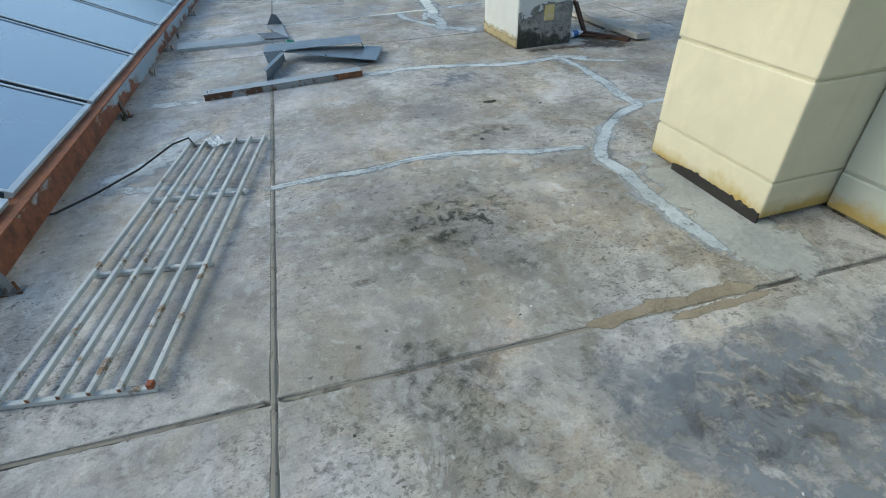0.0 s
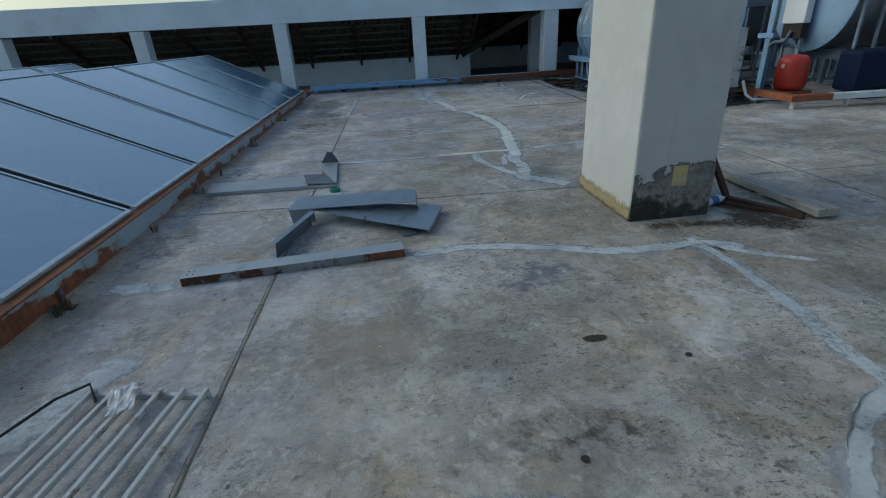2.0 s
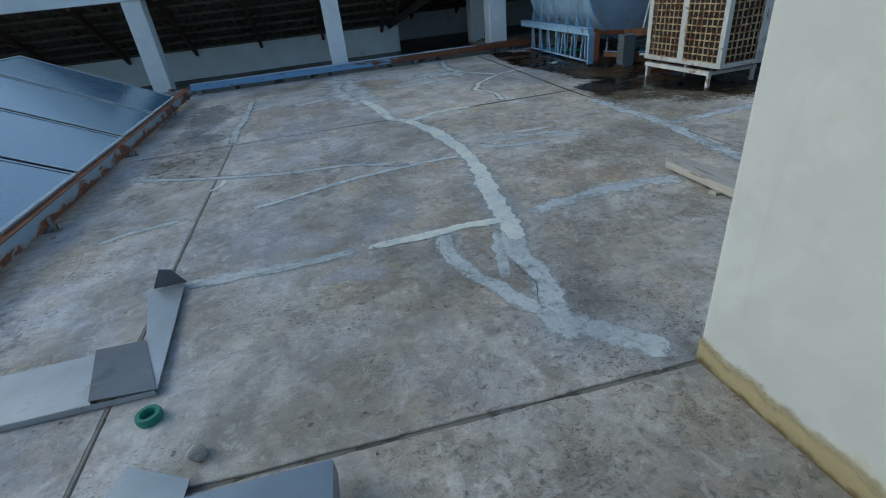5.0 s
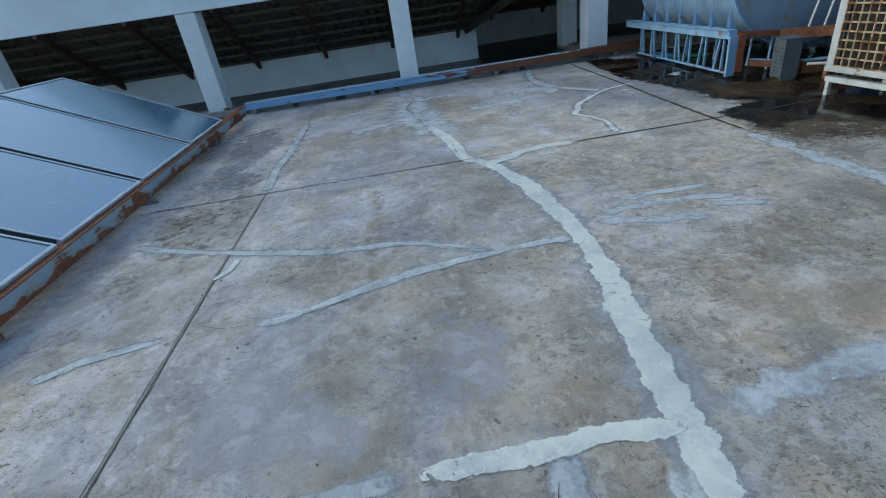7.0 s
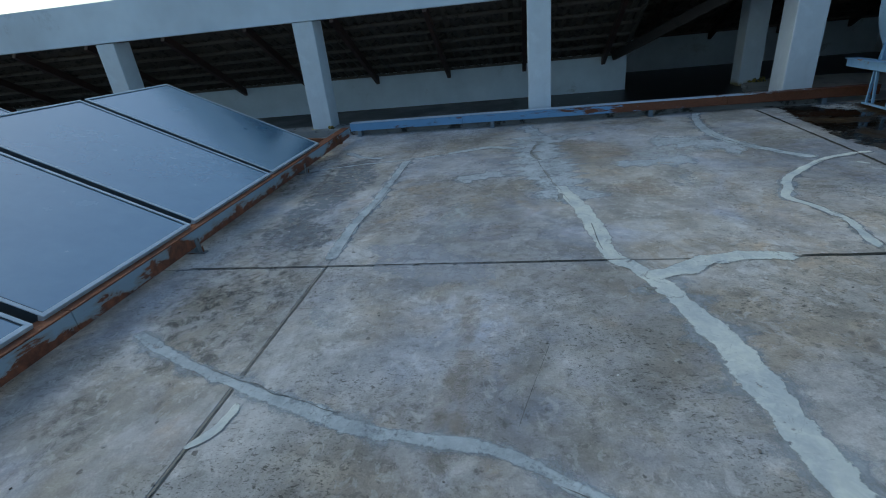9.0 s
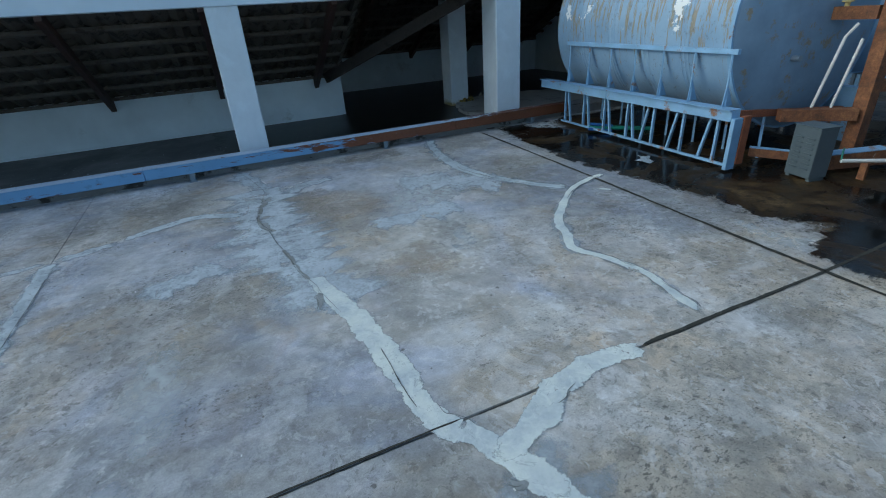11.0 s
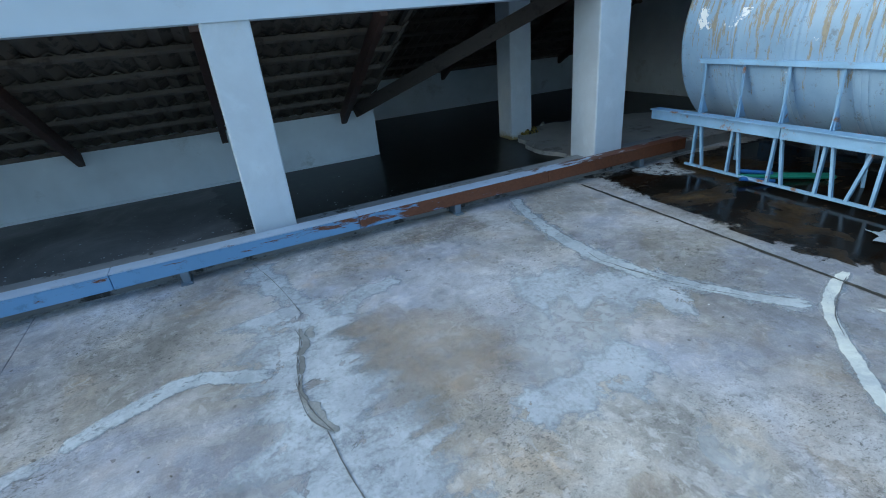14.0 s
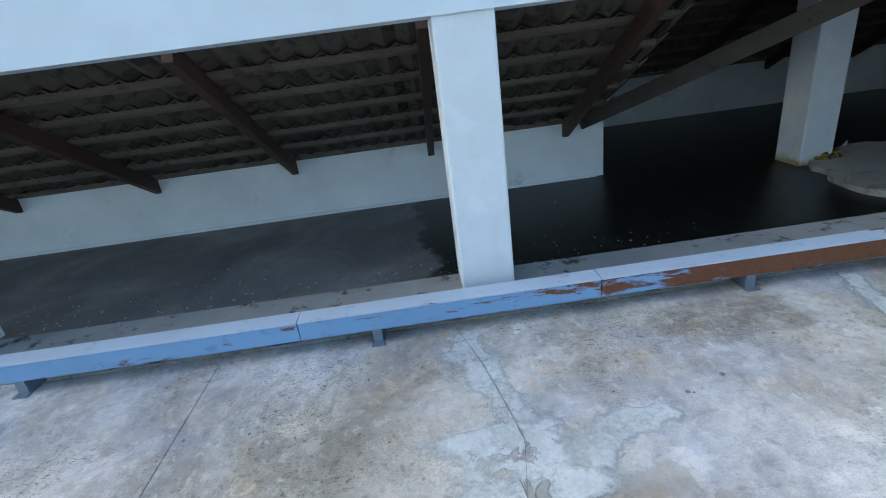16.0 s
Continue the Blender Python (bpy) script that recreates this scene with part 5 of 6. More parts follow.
cab = thing("control_box", Matrix.Translation((5.48, 9.81, 0)) @ pose(0, 0, 0, 0, 0, -12) @ Matrix.Diagonal((0.85, 0.85, 0.92, 1)), "grey metal control box with louvre slots, standing on the wet floor", "control box")
part("case", box(0, 0.20, -0.135, 0.135, 0.03, 0.46, 0.008), M_BOX, cab)
part("lid", box(-0.010, 0.210, -0.145, 0.145, 0.462, 0.473, 0.003), M_BOX, cab)
for k in range(7):
    for y in (-0.06, 0.06):
        part("louvre", beam_between((-0.005, y - 0.042, 0.11 + 0.043 * k), (-0.005, y + 0.042, 0.11 + 0.043 * k), 0.014, 0.015, None, 0.004), M_BOX, cab)
for y in (-0.11, 0.11):
    part("foot", box(0.02, 0.18, y - 0.02, y + 0.02, 0.0, 0.03), M_BOX, cab)
conduit = thing("white_conduit", pose(5.74, 9.60, 0), "short white plastic conduit with green wires", "conduit")
smooth(part("pipe", tube([(-0.06, 0.02, 0.16), (0.22, -0.14, 0.15)], 0.016), M_WHITE_PVC, conduit))
smooth(part("wires", tube([(-0.06, 0.02, 0.17), (-0.03, 0.04, 0.23), (0.02, 0.06, 0.24)], 0.007, seg=8), M_GREEN, conduit))
part("clip", box(0.08, 0.11, -0.10, -0.05, 0.0, 0.14), M_RUST_BROWN, conduit)

# ---- outdoor condenser ----
AZ0, AZ1 = 0.22, 1.06
AD, AL = 0.72, 1.27
ac = thing("condenser_unit", pose(5.36, 7.72, 0, 0, 0, 2), "aged white outdoor condenser with rusty wire guards on a steel stand", "air conditioner")
# plain block in near black, so that the casing looks shaded inside
part("casing_inner_shade", box(0.05, AD - 0.03, 0.05, AL - 0.05, AZ0 + 0.03, AZ1 - 0.02), M_DARK, ac, "near-black block for the shade inside the casing")
part("top_cover", box(-0.01, AD + 0.01, -0.01, AL + 0.01, AZ1 - 0.03, AZ1, 0.006), M_AC, ac)
part("base_pan", box(-0.005, AD + 0.005, -0.005, AL + 0.005, AZ0, AZ0 + 0.05, 0.004), M_AC, ac)
for x, y, w, d in ((0.0, 0.0, 0.06, 0.06), (0.0, AL - 0.07, 0.06, 0.07), (0.47, 0.0, AD - 0.47, 0.04), (AD - 0.07, AL - 0.07, 0.07, 0.07), (0.0, 0.592, 0.05, 0.085)):
    part("corner_panel", box(x, x + w, y, y + d, AZ0 + 0.05, AZ1 - 0.03, 0.004), M_AC, ac)
part("back_panel", box(AD - 0.04, AD, 0.04, AL - 0.07, AZ0 + 0.05, AZ1 - 0.03), M_AC, ac)
part("side_panel", box(0.07, AD - 0.07, AL - 0.03, AL, AZ0 + 0.05, AZ1 - 0.03), M_AC, ac)


def wire_guard(a, b, cols, rows, normal, parent):
    """A wire guard between two corners a and b of an upright rectangle: a rim, and each wire a part of it."""
    a, b = Vector(a), Vector(b)
    run = Vector((b.x - a.x, b.y - a.y, 0))
    rim = None
    for z in (a.z, b.z):
        rim = beam_between((a.x, a.y, z), (b.x, b.y, z), 0.016, 0.018, rim)
    for p in (a, b):
        rim = beam_between((p.x, p.y, a.z), (p.x, p.y, b.z), 0.016, 0.016, rim, 0, normal)
    guard = part("wire_guard", rim, M_AC_GRILLE, parent)
    for i in range(1, cols):
        p = a + run * (i / cols)
        part("wire", beam_between((p.x, p.y, a.z), (p.x, p.y, b.z), 0.011, 0.011, None, 0, normal), M_AC_GRILLE, guard)
    for j in range(1, rows):
        z = a.z + (b.z - a.z) * j / rows
        part("wire", beam_between((a.x, a.y, z), (b.x, b.y, z), 0.012, 0.013), M_AC_GRILLE, guard)


wire_guard((0.012, 0.06, 0.27), (0.012, 0.59, 1.02), 7, 10, (1, 0, 0), ac)
wire_guard((0.012, 0.68, 0.27), (0.012, 1.20, 1.02), 7, 10, (1, 0, 0), ac)
wire_guard((0.06, 0.012, 0.27), (0.47, 0.012, 1.02), 6, 10, (0, 1, 0), ac)
part("rust_cap", box(0.05, 0.40, 0.1, 0.6, AZ1 + 0.001, AZ1 + 0.05, 0.006), M_RUST, ac)
part("stand_rail", box(0.0, 0.05, 0.14, AL - 0.02, 0.13, 0.175), M_BARS, ac)
part("stand_rail", box(AD - 0.10, AD - 0.05, 0.14, AL - 0.02, 0.13, 0.175), M_BARS, ac)
for y in (0.18, AL - 0.06):
    part("stand_cross_bar", box(0.051, AD - 0.101, y - 0.02, y + 0.02, 0.13, 0.17), M_BARS, ac)
    for x in (0.10, AD - 0.14):
        part("rubber_block", box(x - 0.03, x + 0.03, y - 0.02, y + 0.02, 0.176, AZ0 - 0.001), M_DARK, ac)
for x in (0.025, AD - 0.075):
    for y in (0.16, AL - 0.05):
        part("stand_leg", box(x - 0.018, x + 0.018, y - 0.018, y + 0.018, 0, 0.13), M_BARS, ac)
scrap = blob([(-0.16, -0.03), (-0.06, -0.09), (0.03, -0.04), (0.15, -0.07), (0.10, 0.01), (0.17, 0.06), (0.02, 0.05), (-0.05, 0.10), (-0.08, 0.03)], RNG, 0.012, 0.03, 0.02)
for vert in scrap.verts:
    vert.co.z += 0.012 * noise.noise(vert.co * 9)
paper = part("plastic_sheet_scrap", scrap, M_SCRAP)
paper.matrix_world = pose(*(4.95, 10.89), 0, 0, 0, 50)
tagged(paper, "white scrap of plastic sheet lying in the puddle", "scrap")
bloom = part("lime_bloom", pool([(4.872, 13.004), (5.209, 13.072), (5.467, 12.926), (5.308, 12.532), (5.131, 12.48), (4.932, 12.718)], 0.0045, 0.15, 0.03), M_ST_PALE)
tagged(bloom, "pale lime patch on the wet concrete", "stain", "floor stains", "structure")
drain = thing("drain_pipe", pose(6.16, 7.70, 0), "bent white plastic drain pipe on the floor", "pipe")
smooth(part("pipe", tube([(-0.08, -0.05, 0.32), (-0.03, -0.10, 0.12), (0.05, -0.15, 0.05), (0.45, -0.24, 0.045)], 0.022), M_WHITE_PVC, drain))

# ---- far service area: pressure vessel, more tanks, navy tank, trunking ----
red = thing("pressure_vessel", Matrix.Translation((7.05, 7.88, 0.10)) @ Matrix.Scale(0.86, 4), "red upright pressure vessel with a small paper label", "pressure vessel")
smooth(part("shell", lathe([(0.0, 0.0), (0.18, 0.01), (0.245, 0.06), (0.255, 0.12), (0.255, 0.46), (0.245, 0.53), (0.17, 0.595), (0.05, 0.615), (0.0, 0.615)], 40), M_RED, red), 60)
part("label_sheet", box(-0.258, -0.253, -0.10, -0.03, 0.40, 0.47), M_PAPER, red)
part("plinth", box(-0.26, 0.26, -0.26, 0.26, -0.10, -0.001, 0.01), M_RUST, red)
part("cap_pipe", tube([(0, 0, 0.61), (0, 0, 0.70), (0.2, 0.25, 0.74)], 0.03), M_GALV, red)

water_tank(pose(7.62, 8.45, 0.40, 0, 0, -90), 0.80, 2.05, "grey steel water tank with a blue end", body=M_TANK_GREY, end=M_TANK_PALE)
water_tank(pose(7.70, 10.85, 0.30, 0, 0, -90), 0.72, 2.3, "further grey steel water tank with a blue end", body=M_TANK_GREY, end=M_TANK_PALE)


def tank_cradle(y, r, L, bars):
    c = thing("tank_cradle", pose(7.64, y, 0), "dull blue-grey steel bar cradle under a water tank", "tank stand", "tank cradles")
    for s in (-1, 1):
        part("rail", box(0.05, L, s * r - 0.025, s * r + 0.025, 1.36, 1.40), M_CRADLE, c)
        part("foot_rail", box(0.05, L, s * r - 0.03, s * r + 0.03, 0.02, 0.08), M_CRADLE, c)
        for k in range(bars):
            x = 0.10 + k * (L - 0.15) / (bars - 1)
            part("upright", box(x - 0.016, x + 0.016, s * r - 0.02, s * r + 0.02, 0.08, 1.36), M_CRADLE, c)
    for x in (0.3, 1.0, 1.7):
        part("saddle", box(x - 0.05, x + 0.05, -r, r, 0.50, 0.645), M_CRADLE, c)
        for s in (-1, 1):
            part("saddle_leg", box(x - 0.04, x + 0.04, s * r * 0.7 - 0.04, s * r * 0.7 + 0.04, 0.0, 0.50), M_CRADLE, c)
    return c


tank_cradle(8.45, 0.83, 2.05, 7)
tank_cradle(10.85, 0.76, 2.3, 7)

post = thing("pipe_post", pose(7.36, 8.90, 0), "tall pale blue steel post with pipes beside a tank", "steel post")
part("post", box(-0.04, 0.04, -0.06, 0.06, 0.0, 2.5, 0.004), M_STAND, post)
smooth(part("pipe", tube([(-0.06, -0.10, 0.55), (-0.06, -0.10, 2.4)], 0.022), M_GALV, post))
part("bracket", box(-0.08, 0.02, -0.16, 0.20, 0.84, 0.92, 0.004), M_STAND, post)
panel = thing("electrical_cabinet", pose(7.40, 8.45, 0), "white electrical cabinet on legs before a blue tank end", "cabinet")
part("cabinet", box(-0.06, 0.06, -0.23, 0.23, 1.06, 1.80, 0.01), M_GRP, panel)
part("lock", lathe([(0.0, 0.012), (0.022, 0.010), (0.022, 0.0)], 14, pose(-0.061, -0.17, 1.45, 0, -90, 0)), M_DARK, panel, "dark round lock")
part("gauge_box", box(-0.05, 0.05, -0.21, 0.19, 0.84, 1.05), M_DARK, panel, "dark pump controls below")
for y in (-0.18, 0.16):
    part("leg", box(-0.02, 0.02, y - 0.02, y + 0.02, 0.0, 0.84), M_CRADLE, panel)
smooth(part("pump_pipe", tube([(-0.08, -0.05, 0.95), (-0.10, 0.02, 0.80), (-0.10, 0.25, 0.78), (-0.10, 0.36, 0.70)], 0.03), M_GALV, panel))

navy = thing("navy_tank", pose(7.45, 7.14, 0.12), "long navy blue plastic tank behind the trunking", "plastic tank")
part("shell", box(0, 3.1, 0, 0.40, 0, 0.56, 0.05), M_NAVY, navy)
part("bearer", box(0.2, 2.9, 0.05, 0.35, -0.12, -0.001), M_DARK, navy)
carton = thing("small_carton", pose(8.13, 6.80, 0, 0, 0, -10), "small pale blue carton lying on the floor", "carton")
part("box", box(-0.08, 0.08, -0.05, 0.05, 0.0, 0.07, 0.004), M_GRP, carton)
part("printed_band", box(-0.082, 0.082, -0.052, 0.052, 0.022, 0.048), M_BLUE, carton)

tray = thing("floor_trunking", pose(6.30, 6.85, 0, 0, 0, -4), "low pale steel trunking on short legs, rusty at its corner", "trunking")
part("trunk_body", box(0.5, 4.2, -0.06, 0.06, 0.10, 0.18, 0.004), M_GRP, tray)
part("trunk_corner", box(-0.08, 0.496, -0.062, 0.062, 0.098, 0.182, 0.004), M_RUST, tray, "rusted corner length")
part("trunk_branch", box(-0.08, 0.04, 0.064, 0.9, 0.098, 0.182, 0.004), M_RUST, tray, "rusted branch")
for x in (0.0, 0.75, 1.5, 2.3, 3.1, 3.9):
    part("leg", box(x - 0.02, x + 0.02, -0.03, 0.03, 0.0, 0.10), M_BARS, tray)

grp = thing("panel_tank", pose(10.1, 9.8, 0.3), "white moulded panel water tank with domed panels", "water tank")
part("body", box(0, 3.0, 0, 3.0, 0, 2.0), M_GRP, grp)
part("plinth", box(0.05, 2.95, 0.05, 2.95, -0.3, -0.001), M_STAND, grp)
for i in range(3):
    for j in range(2):
        dome = [(0.40, 0.0), (0.37, 0.05), (0.25, 0.10), (0.0, 0.125)]
        smooth(part("dome_panel", lathe(dome, 28, pose(0.5 + i, 0, 0.5 + j, 90, 0, 0)), M_GRP, grp), 60)
        smooth(part("dome_panel", lathe(dome, 28, pose(0, 0.5 + i, 0.5 + j, 0, -90, 0)), M_GRP, grp), 60)

# ---- wet patch below the tank and the condenser ----
wet = part("puddle", pool([(4.38, 13.34), (4.46, 12.91), (4.40, 12.39), (4.38, 11.93), (4.34, 11.47), (4.30, 11.04), (4.39, 10.81), (4.53, 9.94), (4.51, 9.67), (4.49, 9.40), (4.67, 9.17), (4.17, 8.97), (4.24, 8.55), (4.16, 8.12), (4.59, 8.29), (4.99, 7.94), (5.26, 7.42), (5.44, 7.29), (5.89, 7.34), (6.90, 7.50), (7.40, 8.20), (8.20, 9.40), (8.00, 12.90), (6.00, 13.08), (4.75, 13.08)], 0.0035), M_WET)
tagged(wet, "dark brown wet stain and puddle on the concrete", "puddle", kind="structure")

halo = part("wet_halo", pool([(4.26, 12.99), (4.22, 11.84), (4.25, 10.84), (4.34, 10.07), (4.34, 9.32), (4.10, 8.79), (3.90, 8.38), (3.95, 7.65), (4.49, 7.53), (4.70, 7.17), (5.33, 6.99), (6.08, 7.06), (6.96, 7.85), (7.78, 9.18), (7.83, 12.86), (6.04, 13.11)], 0.0020, 0.5), M_ST_BROWN)
tagged(halo, "brown tide mark round the wet concrete", "stain", kind="structure")

foot_ring = part("rust_run", pool([(2.17, 3.41), (2.19, 3.25), (2.35, 3.17), (2.66, 3.14), (2.92, 3.05), (3.19, 2.92), (3.39, 3.06), (3.29, 3.42), (3.14, 3.83), (2.90, 3.93), (2.87, 3.37)], 0.0018, 0.14, 0.03), M_ST_BROWN)
tagged(foot_ring, "brown rusty damp run round the pillar foot", "stain", kind="structure")

# ---- stains and spots ----
STAINS = (
    (M_ST_BLUE, "bluish grey patch on the concrete", [(1.17, 2.70), (1.45, 3.05), (1.76, 2.94), (1.69, 2.62), (1.32, 2.57)]),
    (M_ST_DARK, "dark mould patch on the concrete", [(0.43, 0.72), (0.61, 1.15), (1.05, 1.21), (1.37, 0.95), (1.21, 0.56), (0.79, 0.47)]),
    (M_ST_BLUE, "bluish grey patch on the concrete", [(0.90, -0.33), (1.32, -0.14), (2.17, -0.20), (2.40, -1.08), (1.66, -1.26), (1.01, -0.81)]),
    (M_ST_BLUE, "bluish grey patch on the concrete", [(-1.00, 0.50), (-0.81, 0.03), (-0.97, -0.54), (-1.38, -0.42), (-1.31, 0.50)]),
    (M_ST_TAN, "tan rust stain on the concrete", [(-0.33, 3.30), (0.12, 3.50), (0.37, 3.29), (0.01, 3.02), (-0.39, 3.01)]),
    (M_ST_TAN, "tan rust stain on the concrete", [(0.95, 4.98), (1.46, 5.17), (1.36, 5.48), (0.86, 5.38)]),
    (M_ST_TAN, "tan rust stain on the concrete", [(2.49, 6.16), (3.32, 6.44), (3.44, 6.95), (2.82, 6.96), (2.40, 6.57)]),
    (M_ST_TAN, "tan vertical smear on the concrete", [(0.85, 5.88), (1.02, 5.98), (1.10, 7.61), (1.08, 8.43), (0.92, 8.43), (0.89, 7.20)]),
    (M_ST_BLUE, "grey damp streaks beside the rail", [(-0.74, 9.07), (-0.30, 9.70), (-0.11, 10.79), (-0.44, 11.90), (-0.88, 11.45), (-0.84, 9.70)]),
    (M_ST_DARK, "dark mould patch on the concrete", [(-0.79, 7.97), (-0.30, 8.18), (-0.24, 8.54), (-0.69, 8.60)]),
    (M_ST_PALE, "pale worn patch on the concrete", [(0.66, 9.07), (0.96, 9.27), (0.91, 10.02), (0.60, 9.92)]),
    (M_ST_PALE, "pale lime bloom on the concrete", [(2.24, 11.21), (3.09, 11.81), (3.51, 11.52), (3.40, 11.08), (2.77, 10.87), (2.35, 10.77)]),
    (M_ST_PALE, "pale lime bloom on the concrete", [(2.45, 10.00), (2.61, 10.54), (2.87, 10.65), (2.76, 10.11)]),
    (M_ST_PALE, "pale lime bloom on the concrete", [(4.25, 8.48), (4.53, 8.99), (4.43, 9.53), (4.28, 9.96), (4.21, 9.00)]),
    (M_ST_BLUE, "bluish grey patch on the concrete", [(-0.65, 10.13), (-0.10, 9.38), (-0.05, 8.96), (-0.69, 9.07)]),
    (M_ST_PEACH, "tan rust stain on the concrete", [(2.43, 6.37), (2.87, 6.39), (3.29, 6.28), (3.35, 6.03), (3.01, 5.87), (2.68, 6.01), (2.37, 6.09)]),
    (M_ST_PEACH, "tan stain beside a crack repair", [(2.04, 5.32), (2.05, 5.23), (2.02, 5.05), (1.97, 4.95), (1.91, 4.97), (1.94, 5.13)]),
    (M_ST_PEACH, "peach coloured smear on the concrete", [(0.82, 8.65), (1.09, 8.45), (1.10, 7.70), (1.15, 7.48), (1.08, 6.99), (1.00, 6.83), (0.90, 7.03), (0.89, 7.54)]),
    (M_ST_PEACH, "peach coloured smear on the concrete", [(0.78, 8.61), (0.96, 8.64), (0.94, 8.33), (0.88, 8.19), (0.74, 8.14), (0.73, 8.40)]),
    (M_ST_LAVENDER, "pale lavender bloom on the concrete", [(0.44, 6.56), (1.04, 5.98), (0.99, 5.73), (0.46, 5.76), (0.27, 5.85), (0.22, 6.26)]),
    (M_ST_LAVENDER, "pale lavender bloom on the concrete", [(1.03, 5.64), (1.41, 5.42), (1.42, 5.21), (1.08, 5.26), (0.77, 5.38)]),
    (M_ST_LAVENDER, "pale lavender bloom on the concrete", [(1.25, 6.63), (1.64, 6.41), (1.65, 6.00), (1.41, 5.85), (1.19, 6.01)]),
    (M_ST_LAVENDER, "pale lavender bloom on the concrete", [(0.12, 9.16), (0.73, 9.14), (1.18, 8.77), (1.11, 8.48), (0.70, 8.44), (0.29, 8.67)]),
    (M_ST_MOULD, "dark streaky mould beside the rail", [(-2.57, 11.98), (-1.67, 12.48), (-0.34, 11.36), (-0.34, 10.16), (-1.14, 10.20), (-2.21, 10.91)]),
    (M_ST_MOULD, "dark streaky mould beside the rail", [(-1.09, 7.59), (-0.55, 7.60), (-0.32, 7.22), (-0.61, 7.10)]),
    (M_ST_MOULD, "dark streaky mould beside the rail", [(-0.95, 9.70), (-0.09, 9.71), (0.08, 8.03), (-0.29, 7.42), (-0.94, 8.09)]),
    (M_ST_MOULD, "dark streaky mould beside the rail", [(-1.06, 4.40), (-0.60, 4.46), (-0.48, 5.50), (-0.90, 6.25), (-1.10, 5.50)]),
    (M_ST_MOULD, "dark streaky mould beside the rail", [(-1.04, 6.62), (-0.42, 6.85), (-0.34, 7.05), (-0.95, 7.08)]),
    (M_ST_MOULD, "dark streaky mould beside the rail", [(-1.06, 3.30), (-0.72, 3.22), (-0.58, 4.05), (-1.02, 4.12)]),
    (M_ST_PALE, "pale worn patch with a clear edge", [(-0.00, 8.30), (0.14, 8.40), (0.36, 8.11), (0.38, 7.96), (0.23, 8.01)]),
    (M_ST_PALE, "pale worn patch with a clear edge", [(-0.70, 9.75), (-0.41, 9.76), (-0.33, 9.50), (-0.56, 9.54)]),
    (M_ST_PEACH, "brown patch of bare concrete", [(1.66, 11.98), (2.00, 12.02), (2.40, 11.76), (2.56, 11.29), (2.50, 11.06), (2.18, 11.01), (1.94, 11.06), (1.74, 11.22), (1.61, 11.47)]),
    (M_ST_PEACH, "brown patch of bare concrete", [(2.08, 10.44), (2.45, 10.41), (2.62, 10.07), (2.50, 9.82), (2.19, 9.79), (1.92, 9.90), (1.86, 10.16)]),
    (M_ST_PALE, "pale dusty patch on the concrete", [(-0.96, 4.14), (-0.53, 4.19), (-0.21, 4.00), (-0.19, 3.57), (-0.39, 3.44), (-0.69, 3.66)]),
    (M_ST_PEACH, "tan stain on the concrete", [(-0.46, 3.42), (-0.18, 3.78), (0.01, 3.52), (-0.10, 3.26), (-0.36, 3.24)]),
    (M_ST_PEACH, "tan stain on the concrete", [(0.21, 2.62), (0.70, 2.66), (1.05, 2.33), (0.72, 2.04), (0.23, 2.19)]),
    (M_ST_PEACH, "tan stain on the concrete", [(0.39, 2.06), (0.56, 2.01), (0.53, 1.76), (0.46, 1.75)]),
    (M_ST_DARK, "cluster of dark specks on the concrete", [(1.78, 1.72), (1.99, 1.61), (1.94, 1.39), (1.76, 1.34), (1.67, 1.48)]),
    (M_ST_DARK, "cluster of dark specks on the concrete", [(0.59, 1.03), (0.90, 0.98), (1.12, 0.81), (0.98, 0.64), (0.63, 0.72)]),
    (M_ST_DARK, "mould specks on the concrete", [(1.03, 1.87), (1.57, 1.82), (1.63, 1.54), (1.24, 1.51), (0.94, 1.61)]),
    (M_ST_PEACH, "tan oily stain by the pier", [(1.50, 0.59), (1.67, 0.63), (1.82, 0.60), (1.76, 0.52), (1.57, 0.54)]),
    (M_ST_DARK, "mould specks on the concrete", [(0.30, 0.19), (0.80, 0.13), (0.83, -0.23), (0.57, -0.42), (0.31, -0.30)]),
    (M_ST_DARK, "mould specks on the concrete", [(1.14, -0.20), (1.76, -0.34), (1.71, -0.64), (1.25, -0.71), (1.03, -0.50)]),
    (M_ST_BLUE, "bluish grey damp patch", [(0.91, -0.07), (1.37, -0.19), (1.30, -0.41), (1.00, -0.41), (0.81, -0.26)]),
    (M_ST_TAN, "tan patch on the concrete", [(2.35, 12.45), (3.09, 12.55), (3.20, 13.02), (2.23, 13.03)]),
)
for level, (mat, text, outline) in enumerate(STAINS):
    ob = part("floor_stain", pool(outline, 0.0003 + 0.00001 * level, 0.20, 0.04), mat)
    tagged(ob, text, "stain", "floor stains", "structure")
CLUMPS = ((0.39, 0.77, 0.035), (0.55, 0.65, 0.07), (0.77, 0.66, 0.06), (0.34, 0.47, 0.045), (1.02, 0.41, 0.07), (0.66, 0.75, 0.05), (0.83, 0.60, 0.035))
for k, (x, y, r) in enumerate(CLUMPS):
    pts = [(x + r * 1.9 * math.cos(a * math.tau / 9) * RNG.uniform(0.7, 1.3), y + r * 1.3 * math.sin(a * math.tau / 9) * RNG.uniform(0.7, 1.3)) for a in range(9)]
    tagged(part("mould_clump", pool(pts, 0.0012, r * 0.8, 0.01), M_ST_OLIVE if k == 1 else M_ST_DARK), "small dark mould clump on the concrete", "stain", "mould clumps", "structure")
